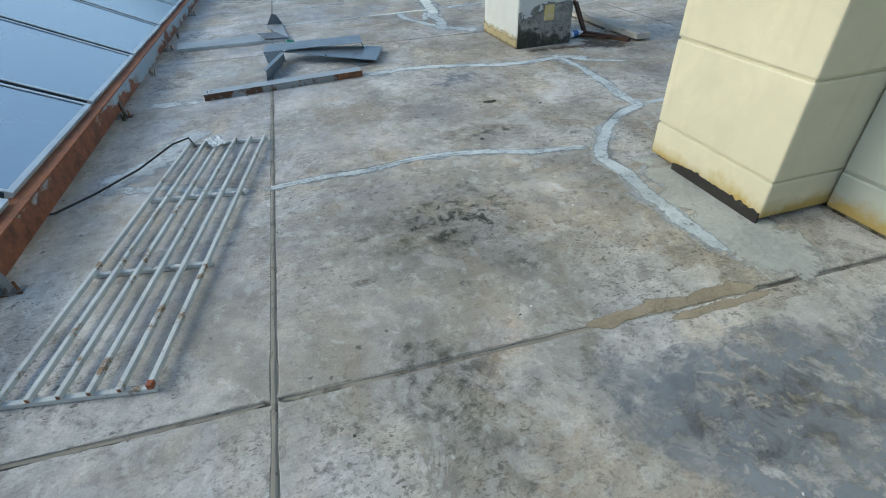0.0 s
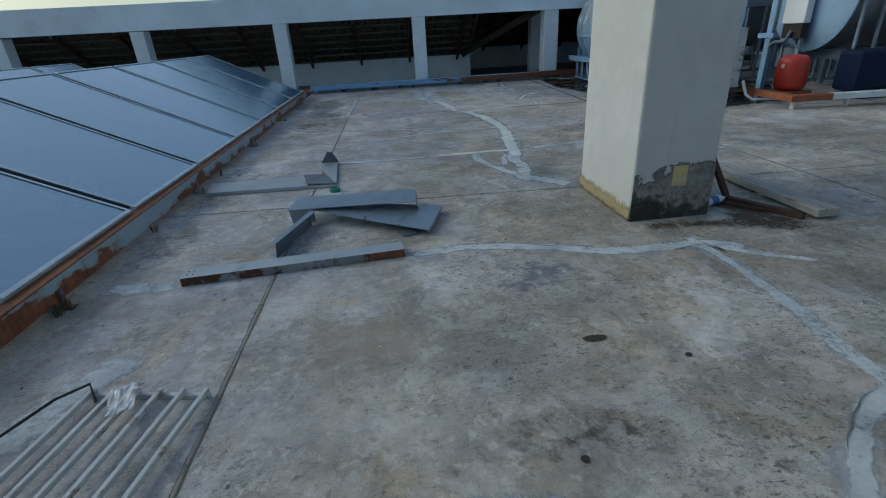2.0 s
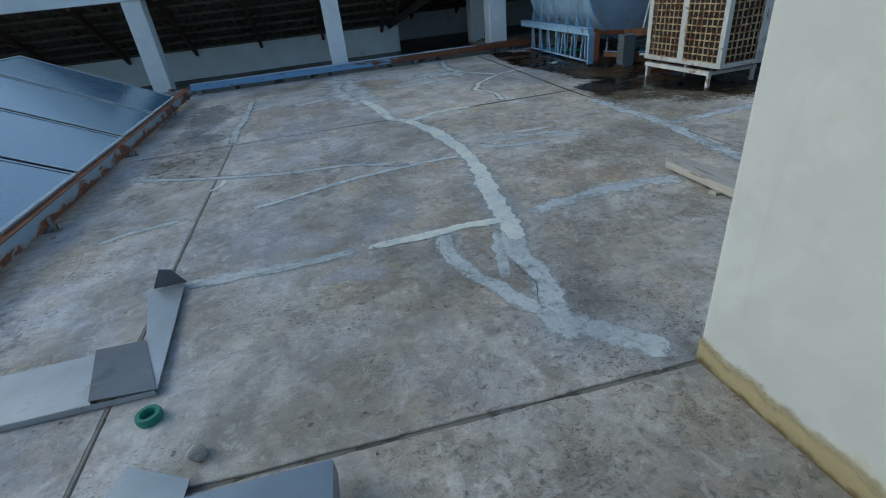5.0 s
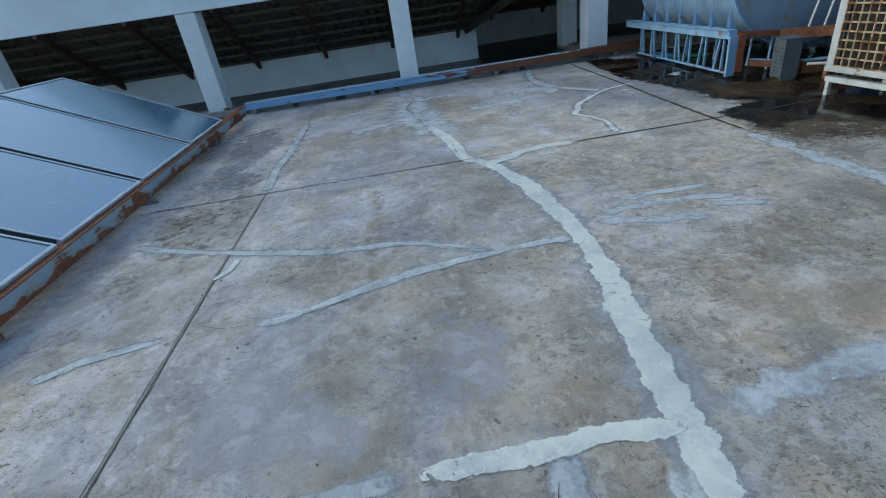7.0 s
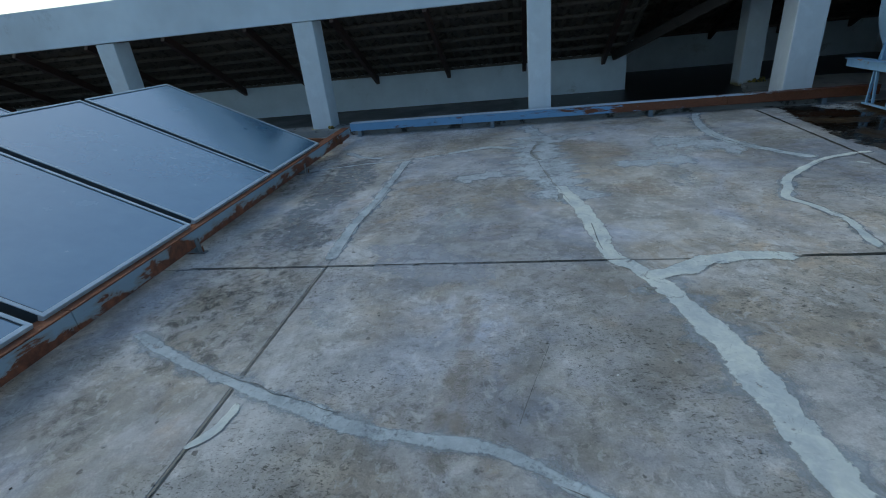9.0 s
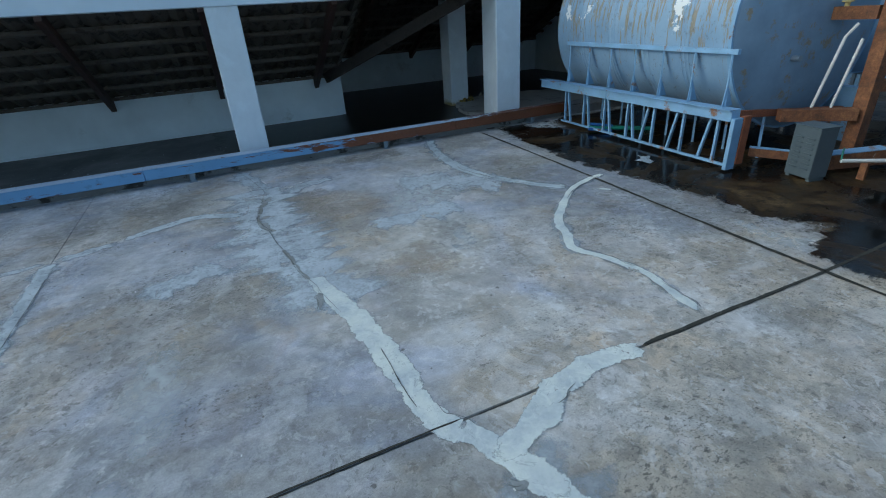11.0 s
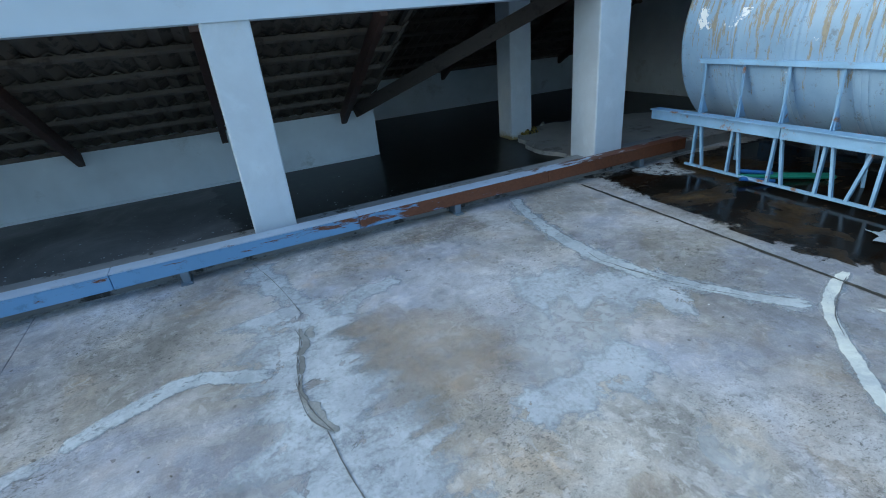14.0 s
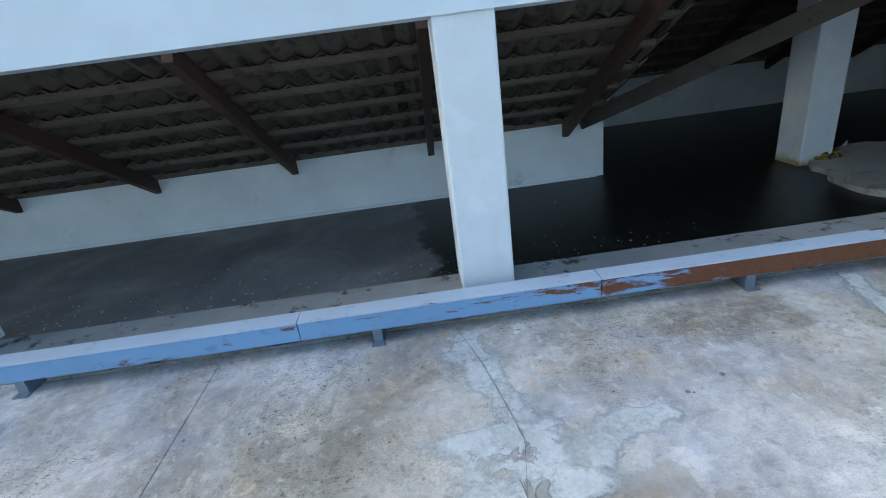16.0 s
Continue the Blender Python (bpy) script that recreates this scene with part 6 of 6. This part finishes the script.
SPOTS = ((1.53, 2.18, 0.055, 0.022), (1.11, 2.07, 0.06, 0.05), (0.21, 1.53, 0.06, 0.045), (0.62, 1.81, 0.03, 0.02), (2.02, 0.90, 0.10, 0.035),
         (1.85, 2.00, 0.02, 0.015), (0.98, 3.88, 0.02, 0.014), (1.26, 1.58, 0.018, 0.013))
for k, (x, y, rx, ry) in enumerate(SPOTS):
    pts = [(x + rx * math.cos(a * math.tau / 10), y + ry * math.sin(a * math.tau / 10)) for a in range(10)]
    mat = M_ST_TAN if k in (2, 4) else (M_ST_DARK if k in (1, 3) else M_ST_SPOT)
    tagged(part("floor_spot", pool(pts, 0.0050, 0.02, 0.008) if k in (1, 2, 3, 4) else blob(pts, RNG, 0.0050, 0.012, 0.02), mat), "small dark spot on the concrete", "stain", "floor spots", "structure")

# chips, grit and dry bits strewn about
bits = bmesh.new()
for k in range(150):
    x, y = RNG.uniform(-0.9, 3.9), RNG.uniform(-0.8, 12.9)
    s = RNG.uniform(0.002, 0.006)
    box(-s * RNG.uniform(0.6, 1.5), s, -s * 0.6, s * 0.6, 0, s * 0.6, 0, pose(x, y, 0.001, RNG.uniform(-15, 15), 0, RNG.uniform(0, 180)), bits)
tagged(part("grit", bits, M_JOINT), "grit and small chips strewn over the concrete", "grit", kind="stuff")
chips = bmesh.new()
for k in range(90):
    x, y = RNG.uniform(-0.9, 3.9), RNG.uniform(-0.8, 12.9)
    s = RNG.uniform(0.002, 0.005)
    box(-s * RNG.uniform(0.6, 1.6), s, -s * 0.7, s * 0.7, 0, s * 0.5, 0, pose(x, y, 0.001, 0, 0, RNG.uniform(0, 180)), chips)
tagged(part("paint_chips", chips, M_WHITE_PVC), "white paint chips strewn over the concrete", "paint chips", kind="stuff")

flecks = bmesh.new()
for k in range(420):
    u, v = RNG.uniform(-3.2, 1.6), 0.30 + abs(RNG.gauss(0, 0.32))
    s = RNG.choice((0.0015, 0.002, 0.002, 0.003, 0.0045))
    box(-s * RNG.uniform(0.6, 2.4), s, -s * 0.7, s * 0.7, 0, s * 0.3, 0, B @ pose(u, min(v, 2.0), 0.0062, 0, 0, RNG.uniform(0, 180)), flecks)
tagged(part("plaster_flecks", flecks, M_LOW_WALL), "pale plaster flecks strewn over the black gutter floor", "plaster flecks", kind="stuff")

# dry weeds at the foot of the rail
for x, y, n in ((-1.04, 2.85, 12), (-1.05, 4.0, 7), (-1.06, 5.55, 8)):
    weed = bmesh.new()
    for k in range(n):
        a, h, r = RNG.uniform(0, math.tau), RNG.uniform(0.03, 0.085), RNG.uniform(0.01, 0.05)
        w = Vector((-math.sin(a), math.cos(a), 0)) * 0.004
        foot = Vector((RNG.uniform(-0.015, 0.015), RNG.uniform(-0.03, 0.03), 0))
        tip = foot + Vector((math.cos(a) * r, math.sin(a) * r, h))
        bend = foot.lerp(tip, 0.5) + Vector((0, 0, 0.012))
        f0, f1, b0, b1, t0 = (weed.verts.new(p) for p in (foot - w, foot + w, bend - w, bend + w, tip))
        weed.faces.new((f0, f1, b1, b0))
        weed.faces.new((b0, b1, t0))
    ob = part("weed_tuft", weed, M_WEED)
    ob.matrix_world = pose(x, y, 0)
    tagged(ob, "small dry weed tuft at the rail foot", "weed", "weeds")

wrap = bmesh.new()
bmesh.ops.create_grid(wrap, x_segments=10, y_segments=8, size=0.5)
for vert in wrap.verts:
    p = vert.co
    vert.co = Vector((p.x * 0.09, p.y * 0.16, 0.006 + 0.010 * noise.noise((p.x * 4, p.y * 4, 2)) + 0.012 * abs(noise.noise((p.x * 9, p.y * 9, 2)))))
crumple = part("plastic_wrapper", wrap, M_PLASTIC)
crumple.matrix_world = pose(-0.33, 2.05, 0.05, 0, 0, 20)
tagged(crumple, "crumpled clear plastic wrapper lying on the grille", "wrapper")

# ---- crack repairs smeared over the slabs ----
SEAMS = (
    ("front", 0.045, 1, [(-0.08, 1.39), (0.05, 1.41), (0.30, 1.43), (0.51, 1.42), (0.77, 1.46), (0.99, 1.45), (1.23, 1.40), (1.45, 1.31), (1.69, 1.27), (1.83, 1.23)]),
    ("side", 0.065, 1, [(1.80, 0.10), (1.79, 0.30), (1.78, 0.51), (1.79, 0.71), (1.81, 0.90), (1.79, 1.08), (1.89, 1.26), (2.06, 1.46), (2.24, 1.62), (2.44, 1.72), (2.45, 1.91), (2.50, 2.27), (2.52, 2.73), (2.48, 3.12)]),
    ("side_branch", 0.045, 1, [(2.44, 1.72), (2.61, 1.73), (2.77, 1.72)]),
    ("pier_foot", 0.24, 3, [(2.05, 1.07), (2.02, 0.78), (1.96, 0.46), (1.95, 0.20), (2.02, 0.06), (2.14, -0.04)]),
    ("pier_stroke", 0.07, 2, [(1.98, 0.97), (1.93, 0.86), (1.94, 0.70), (1.99, 0.60)]),
    ("pier_stroke", 0.06, 2, [(2.02, 0.56), (1.95, 0.50), (1.90, 0.42)]),
    ("pier_stroke", 0.06, 2, [(2.03, 0.44), (1.95, 0.36), (1.88, 0.28)]),
    ("pier_stroke", 0.06, 2, [(2.02, 0.32), (1.94, 0.24), (1.87, 0.14)]),
    ("middle", 0.08, 1, [(0.74, 3.20), (0.95, 3.21), (1.14, 3.23), (1.40, 3.18), (1.69, 3.09), (1.92, 3.00), (2.18, 2.97), (2.54, 2.97), (2.76, 2.84)]),
    ("middle_tail", 0.05, 1, [(2.55, 2.95), (2.72, 2.79), (3.01, 2.61)]),
    ("main_low", 0.115, 1, [(2.22, 4.27), (2.06, 4.46), (1.88, 4.64), (1.96, 4.96), (1.95, 5.26), (2.01, 5.48), (2.05, 5.67)]),
    ("main_low_edge", 0.04, 2, [(1.79, 5.02), (1.84, 5.22), (1.88, 5.41), (1.95, 5.60)]),
    ("main", 0.135, 0, [(1.99, 5.36), (2.03, 5.54), (2.06, 5.81), (2.10, 6.15), (2.17, 6.55), (2.19, 6.76)]),
    ("middle_top", 0.045, 1, [(0.81, 3.20), (0.95, 3.22), (1.15, 3.24), (1.41, 3.20), (1.66, 3.12), (1.89, 3.03)]),
    ("main_thin", 0.135, 0, [(2.16, 6.50), (2.18, 6.62), (2.21, 7.04), (2.19, 7.55), (2.13, 8.02), (2.02, 8.44), (1.96, 8.58)]),
    ("main_far", 0.13, 0, [(2.06, 8.30), (2.02, 8.43), (1.93, 8.66), (1.81, 8.85), (1.79, 9.09), (1.76, 9.45), (1.69, 9.83), (1.60, 10.27)]),
    ("main_end", 0.12, 2, [(1.70, 9.73), (1.63, 10.04), (1.57, 10.39), (1.50, 10.74), (1.49, 11.10), (1.42, 11.36), (1.42, 11.58), (1.47, 11.85), (1.52, 12.15), (1.46, 12.48), (1.32, 13.02)]),
    ("cross_near", 0.085, 0, [(2.07, 5.68), (1.80, 5.71), (1.63, 5.70), (1.43, 5.69), (1.20, 5.69), (1.10, 5.69)]),
    ("cross_near_old", 0.075, 1, [(1.14, 5.69), (0.99, 5.68), (0.80, 5.66), (0.58, 5.67), (0.36, 5.68), (0.07, 5.70)]),
    ("loop", 0.085, 1, [(1.64, 5.76), (1.63, 5.66), (1.59, 5.48), (1.61, 5.30), (1.66, 5.14), (1.71, 5.02), (1.79, 4.84), (1.89, 4.66)]),
    ("cross_right", 0.075, 2, [(2.18, 5.74), (2.35, 5.75), (2.67, 5.79), (3.04, 5.82), (3.22, 5.81), (3.42, 5.74)]),
    ("cross_mid", 0.058, 1, [(2.19, 7.05), (1.95, 7.06), (1.69, 7.04), (1.29, 6.98), (1.01, 6.91), (0.78, 6.82), (0.57, 6.75), (0.35, 6.72)]),
    ("cross_mid_upper", 0.058, 1, [(1.71, 7.05), (1.46, 7.20), (1.17, 7.35), (0.67, 7.42), (0.39, 7.52), (0.01, 7.65), (-0.42, 7.83), (-0.83, 8.05)]),
    ("short_hook", 0.045, 0, [(0.08, 7.60), (0.07, 7.40), (-0.03, 7.27)]),
    ("left_branch", 0.058, 1, [(-0.03, 6.75), (-0.23, 6.72), (-0.45, 6.66), (-0.69, 6.54)]),
    ("fork", 0.1, 0, [(1.90, 8.56), (2.00, 8.60), (2.16, 8.66), (2.34, 8.77), (2.56, 8.81), (2.84, 8.79)]),
    ("streak", 0.045, 2, [(2.39, 7.29), (2.65, 7.31), (2.96, 7.30), (3.32, 7.22)]),
    ("streak_low", 0.05, 2, [(2.33, 7.20), (2.62, 7.12), (3.02, 7.02)]),
    ("streak_high", 0.035, 2, [(2.62, 7.42), (2.95, 7.46), (3.28, 7.42)]),
    ("streak_end", 0.04, 2, [(3.02, 7.20), (3.22, 7.12), (3.40, 7.08)]),
    ("joint_strip", 0.075, 1, [(-0.01, 8.84), (-0.03, 9.55), (-0.00, 10.16), (-0.01, 11.44)]),
    ("joint_tail", 0.055, 2, [(-0.01, 11.44), (0.18, 11.50), (0.42, 11.59)]),
    ("left_short", 0.05, 2, [(-0.94, 12.00), (-0.60, 11.68), (-0.28, 11.57)]),
    ("left_long", 0.04, 2, [(-1.05, 11.19), (-0.54, 11.35), (-0.01, 11.44)]),
    ("right_crack", 0.06, 0, [(3.25, 8.83), (3.28, 9.05), (3.31, 9.27), (3.25, 9.55), (3.17, 9.73), (3.26, 9.91), (3.37, 10.15), (3.63, 10.42), (3.89, 10.64), (4.13, 10.74), (4.37, 10.80)]),
    ("right_upper", 0.095, 1, [(3.88, 10.67), (3.71, 10.88), (3.48, 11.30), (3.38, 11.67), (3.39, 12.20), (3.47, 12.66), (3.59, 13.06)]),
    ("right_stub", 0.04, 0, [(4.00, 10.56), (4.16, 10.38)]),
    ("bar_smear", 0.07, 2, [(-0.98, 3.13), (-0.72, 3.07), (-0.48, 3.06)]),
    ("crack_wash", 0.30, 2, [(1.69, 9.79), (1.64, 10.17), (1.56, 10.61), (1.47, 11.17), (1.47, 11.66), (1.49, 12.29)]),
    ("far_left", 0.09, 1, [(1.34, 11.64), (1.19, 11.68), (0.93, 11.80), (0.69, 11.73), (0.39, 11.58)]),
    ("far_right", 0.1, 2, [(1.64, 12.01), (1.72, 12.03), (1.81, 12.07), (1.97, 12.17), (2.21, 12.24)]),
    ("far_wash", 0.22, 2, [(2.66, 11.66), (2.98, 11.54), (3.29, 11.27), (3.51, 11.14)]),
    ("far_wash_side", 0.16, 2, [(2.11, 10.85), (2.30, 10.82), (2.61, 10.83), (2.93, 10.81)]),
    ("far_wash_low", 0.14, 2, [(1.16, 10.70), (0.98, 10.65), (0.77, 10.59), (0.61, 10.48)]),
    ("grille_smear", 0.12, 2, [(-0.95, 1.73), (-0.74, 1.90), (-0.56, 2.23), (-0.44, 2.44)]),
    ("grille_tail", 0.06, 2, [(-0.94, 1.69), (-0.62, 1.62), (-0.32, 1.48), (-0.07, 1.39)]),
    ("right_joint", 0.075, 2, [(4.07, 8.30), (4.10, 7.59), (4.12, 7.02), (4.05, 6.46), (4.00, 5.98), (3.98, 5.64)]),
    ("right_joint_b", 0.08, 2, [(4.12, 6.91), (4.72, 6.96), (5.48, 7.02)]),
)
REPAIRS = (
    (M_SEAL, 1.25, 0.0038, 0.30, "raised creamy white sealant strip over a concrete crack"),
    (M_SEAL_OLD, 1.5, 0.0030, 0.40, "ragged blue-grey smear of old sealant on the concrete"),
    (M_SMEAR, 2.1, 0.0014, 0.9, "feathered pale lime smear on the concrete"),
    (M_CEMENT, 1.6, 0.0024, 0.7, "grey cement trowelled along the foot of a wall"),
)
WASHED = ("front", "side", "main", "main_thin", "middle", "joint_strip", "right_crack", "right_upper", "cross_mid", "cross_mid_upper", "cross_near_old")
for level, (name, width, kind, points) in enumerate(SEAMS):
    lift = 0.00005 * level
    if name in WASHED:
        wash = part("crack_repair_wash", ribbon(points, width * 2.0, RNG, 0.0008 + lift, rag=0.9, base=0.0006 + lift, skirt=1.5), M_WASH)
        tagged(wash, "thin blue-grey smear of sealant beside a crack repair", "crack repair", "crack repairs", "structure")
    mat, wider, height, rag, text = REPAIRS[kind]
    seam = part("crack_repair", ribbon(points, width * wider, RNG, height + lift, rag=rag, base=height - 0.0008 + lift, skirt=0.8), mat)
    tagged(seam, text, "crack repair", "crack repairs", "structure")
for points, width in (([(1.05, -0.025), (1.40, -0.02), (1.75, -0.035)], 0.07), ([(1.35, -0.085), (1.55, -0.09), (1.77, -0.08)], 0.06)):
    fill = part("joint_filler", ribbon(points, width, RNG, 0.0014, rag=0.8, base=0.0010), M_FILLER)
    tagged(fill, "brown filler smeared along a slab joint", "joint filler", "joint fillers", "structure")
# hairline cracks that have opened again along the edges of the repairs
HAIR = random.Random(11)
for _, width, kind, points in SEAMS:
    if kind > 1 or width < 0.035 or len(points) < 4:
        continue
    for a in range(len(points) - 2):
        if HAIR.random() < 0.72:
            continue
        off = HAIR.choice((-0.5, -0.42, 0.25, 0.5)) * width
        line = []
        for (ax, ay), (bx, by) in zip(points[a:a + 2], points[a + 1:a + 3]):
            d = Vector((bx - ax, by - ay)).normalized()
            for k in range(4):
                t = k / 4
                wob = off + HAIR.uniform(-0.012, 0.012)
                line.append((ax + (bx - ax) * t - d.y * wob, ay + (by - ay) * t + d.x * wob))
        line = line[HAIR.randrange(0, 3):len(line) - HAIR.randrange(0, 3)]
        tagged(part("hairline_crack", ribbon(line, HAIR.uniform(0.003, 0.0055), HAIR, 0.0075, rag=1.3, step=0.012, base=0.0072), M_CRACK), "thin dark crack reopened along a sealant strip", "crack", "cracks", "structure")
CRACKS = (
    (0.022, [(1.50, 10.74), (1.53, 10.56), (1.54, 10.46)]),
    (0.034, [(1.54, 10.46), (1.56, 10.32), (1.58, 10.22)]),
    (0.012, [(1.58, 10.22), (1.61, 10.10), (1.60, 10.03)]),
    (0.05, [(1.60, 10.03), (1.60, 9.96), (1.59, 9.89)]),
    (0.012, [(1.45, 11.14), (1.47, 10.91), (1.50, 10.74)]),
    (0.03, [(1.40, 11.51), (1.41, 11.26), (1.48, 11.12)]),
    (0.012, [(1.45, 11.78), (1.41, 11.62), (1.40, 11.47)]),
    (0.045, [(1.48, 11.97), (1.49, 11.82), (1.44, 11.71)]),
    (0.05, [(1.56, 11.95), (1.52, 11.90), (1.54, 11.84)]),
    (0.012, [(1.52, 12.15), (1.48, 11.94), (1.44, 11.73)]),
    (0.035, [(1.44, 11.71), (1.44, 11.62), (1.42, 11.56)]),
    (0.02, [(1.42, 11.56), (1.40, 11.44), (1.42, 11.35)]),
    (0.035, [(1.42, 11.35), (1.45, 11.23), (1.49, 11.11)]),
    (0.009, [(1.52, 12.15), (1.48, 12.40), (1.42, 12.70), (1.33, 13.04)]),
    (0.05, [(1.92, 8.48), (1.95, 8.45), (1.97, 8.45)]),
    (0.03, [(1.58, 10.01), (1.59, 9.92), (1.57, 9.85)]),
    (0.012, [(1.77, 8.93), (1.76, 9.07), (1.76, 9.22), (1.76, 9.36)]),
    (0.01, [(3.70, 10.47), (3.89, 10.61), (4.27, 10.76)]),
    (0.007, [(0.09, 6.80), (0.22, 6.74), (0.35, 6.73)]),
    (0.006, [(-0.64, 6.08), (-0.64, 6.27), (-0.69, 6.47)]),
    (0.008, [(1.66, 5.53), (1.68, 5.38), (1.70, 5.20)]),
    (0.006, [(0.05, 1.41), (0.40, 1.40), (0.77, 1.45), (1.11, 1.42)]),
    (0.005, [(1.39, 7.96), (1.30, 7.65), (1.25, 7.46)]),
    (0.005, [(1.67, 9.75), (1.63, 9.94), (1.61, 10.06)]),
)
for level, (width, points) in enumerate(CRACKS):
    lift = 0.0062 + 0.00006 * level
    if width > 0.015:
        tagged(part("open_crack", ribbon(points, width * 0.85, RNG, lift, rag=1.5, step=0.012, base=lift - 0.0003), M_CHIP), "broken crack with grey chipped concrete in it", "crack", "cracks", "structure")
        points = [(x - width * 0.45, y) for x, y in points]
    tagged(part("open_crack", ribbon(points, min(0.005, width * 0.45), RNG, lift + 0.0006, rag=1.2, step=0.012, base=lift + 0.0005), M_CRACK), "thin dark open crack", "crack", "cracks", "structure")
MOSS = (
    (0.026, [(4.28, 12.95), (4.245, 11.7), (4.21, 10.7), (4.17, 9.9), (4.145, 9.3), (4.13, 8.8), (4.13, 8.4)]),
    (0.022, [(2.82, 8.80), (3.3, 8.80), (4.14, 8.80), (4.8, 8.82), (5.2, 8.84)]),
)
MOSS += ((0.009, [(-1.0, 8.79), (0.0, 8.79), (0.9, 8.793), (1.9, 8.797)]),)
for width, points in MOSS:
    tagged(part("joint_moss", ribbon(points, width, RNG, 0.0055, rag=0.5, step=0.02, base=0.0045), M_MOSS), "black moss and grime filling a slab joint", "moss", "mossy joints", "structure")

# ---- roof tiles ----
proto = tile_mesh()
tile_me = bpy.data.meshes.new("tile")
proto.to_mesh(tile_me)
proto.free()
tile_me.materials.append(M_TILE)
rest = bmesh.new()
for c in range(-5, 50):
    for r in range(6):
        if c < 30:
            ob = new("tile", tile_me)
            ob.parent = ROOF
            ob.matrix_basis = pose(c * TILE_W, r * TILE_L - 0.05, -0.018 + 0.004 * RNG.random(), 0, 0, RNG.uniform(-0.6, 0.6))
        else:
            tile_mesh(rest, c * TILE_W, r * TILE_L - 0.05, -0.018)
tagged(part("far_tiles", rest, M_TILE, ROOF), kind="stuff")
rest = bmesh.new()
for c in range(-36, -3):
    for r in range(14):
        tile_mesh(rest, c * TILE_W, r * TILE_L - 0.05, -0.018)
tagged(part("far_tiles", rest, M_TILE, ROOF2), kind="stuff")

# ---- mortar and hairlines in the slab joints ----
for points in ([(0.0, -3.0), (0.002, -1.2), (0.0, 0.6), (0.001, 2.4), (0.0, 4.28)], [(0.0, 4.33), (0.0, 5.6), (0.0, 7.2), (0.0, 8.76)],
               [(-1.25, 0.034), (-0.6, 0.016), (-0.03, 0.0)], [(0.03, 0.0), (0.7, -0.02), (1.3, -0.036), (1.76, -0.05)], [(4.14, -2.0), (4.14, 2.0), (4.14, 5.6), (4.14, 8.72)]):
    tagged(part("joint_mortar", ribbon(points, 0.025, RNG, -0.0012, rag=0.25, base=-0.0030), M_MORTAR), "grey-brown mortar filling a slab joint", "joint mortar", "joint mortar", "structure")
    line = [(x + 0.003, y + 0.003) for x, y in points]
    tagged(part("joint_crack", ribbon(line, 0.006, RNG, 0.0010, rag=1.2, step=0.015, base=0.0004), M_CRACK), "thin dark crack along a slab joint", "crack", "cracks", "structure")

# ---- slabs of the floor, with open joints between ----
def slab(corners, gap=0.010):
    """A slab between four corner points, anticlockwise."""
    pts = []
    for (ax, ay), (bx, by) in zip(corners, corners[1:] + corners[:1]):
        n = max(2, int(math.hypot(bx - ax, by - ay) / 0.03))
        nx, ny = (by - ay), -(bx - ax)
        ln = math.hypot(nx, ny)
        for i in range(n):
            t = i / n
            px, py = ax + (bx - ax) * t, ay + (by - ay) * t
            cut = gap * (1 + 0.6 * noise.noise((px * 4, py * 4, 3)) + 0.35 * noise.noise((px * 23, py * 23, 5)))
            pts.append((px - nx / ln * cut, py - ny / ln * cut))
    bm = bmesh.new()
    low = [bm.verts.new((x, y, -0.03)) for x, y in pts]
    mid = [bm.verts.new((x, y, -0.004)) for x, y in pts]
    cx, cy = sum(p[0] for p in corners) / 4, sum(p[1] for p in corners) / 4
    edge = min(0.004, gap * 0.4)
    top = [bm.verts.new((x + (edge if x < cx else -edge), y + (edge if y < cy else -edge), 0.0)) for x, y in pts]
    n = len(pts)
    for i in range(n):
        j = (i + 1) % n
        bm.faces.new((low[i], low[j], mid[j], mid[i]))
        bm.faces.new((mid[i], mid[j], top[j], top[i]))
    bm.faces.new(top)
    return bm


# joints: where they stand and how far they lean for each metre
XS = ((-16.0, 0), (-12.4, 0), (-8.3, 0), (-4.15, 0), (0.0, 0), (4.14, 0.032), (8.3, 0), (14.0, 0))
YS = ((-7.0, 0), (-4.35, 0), (0.0, -0.028), (4.305, -0.036), (8.79, 0.004), (13.1, 0))


def crossing(a, b):
    x, y = a[0], b[0]
    for _ in range(4):
        x, y = a[0] + a[1] * max(0.0, y - 8.79), b[0] + b[1] * max(-3.0, min(6.0, x))
    return x, y


for xa, xb in zip(XS, XS[1:]):
    for ya, yb in zip(YS, YS[1:]):
        gap = 0.002 if ya[0] > 8 and xa[0] in (-4.15, 0.0) else 0.010
        part("slab", slab([crossing(xa, ya), crossing(xb, ya), crossing(xb, yb), crossing(xa, yb)], gap), M_FLOOR, FLOOR)
part("slab", slab([(-16, 13.1), (14, 13.1), (14, 14.6), (-16, 14.6)]), M_FLOOR, FLOOR)
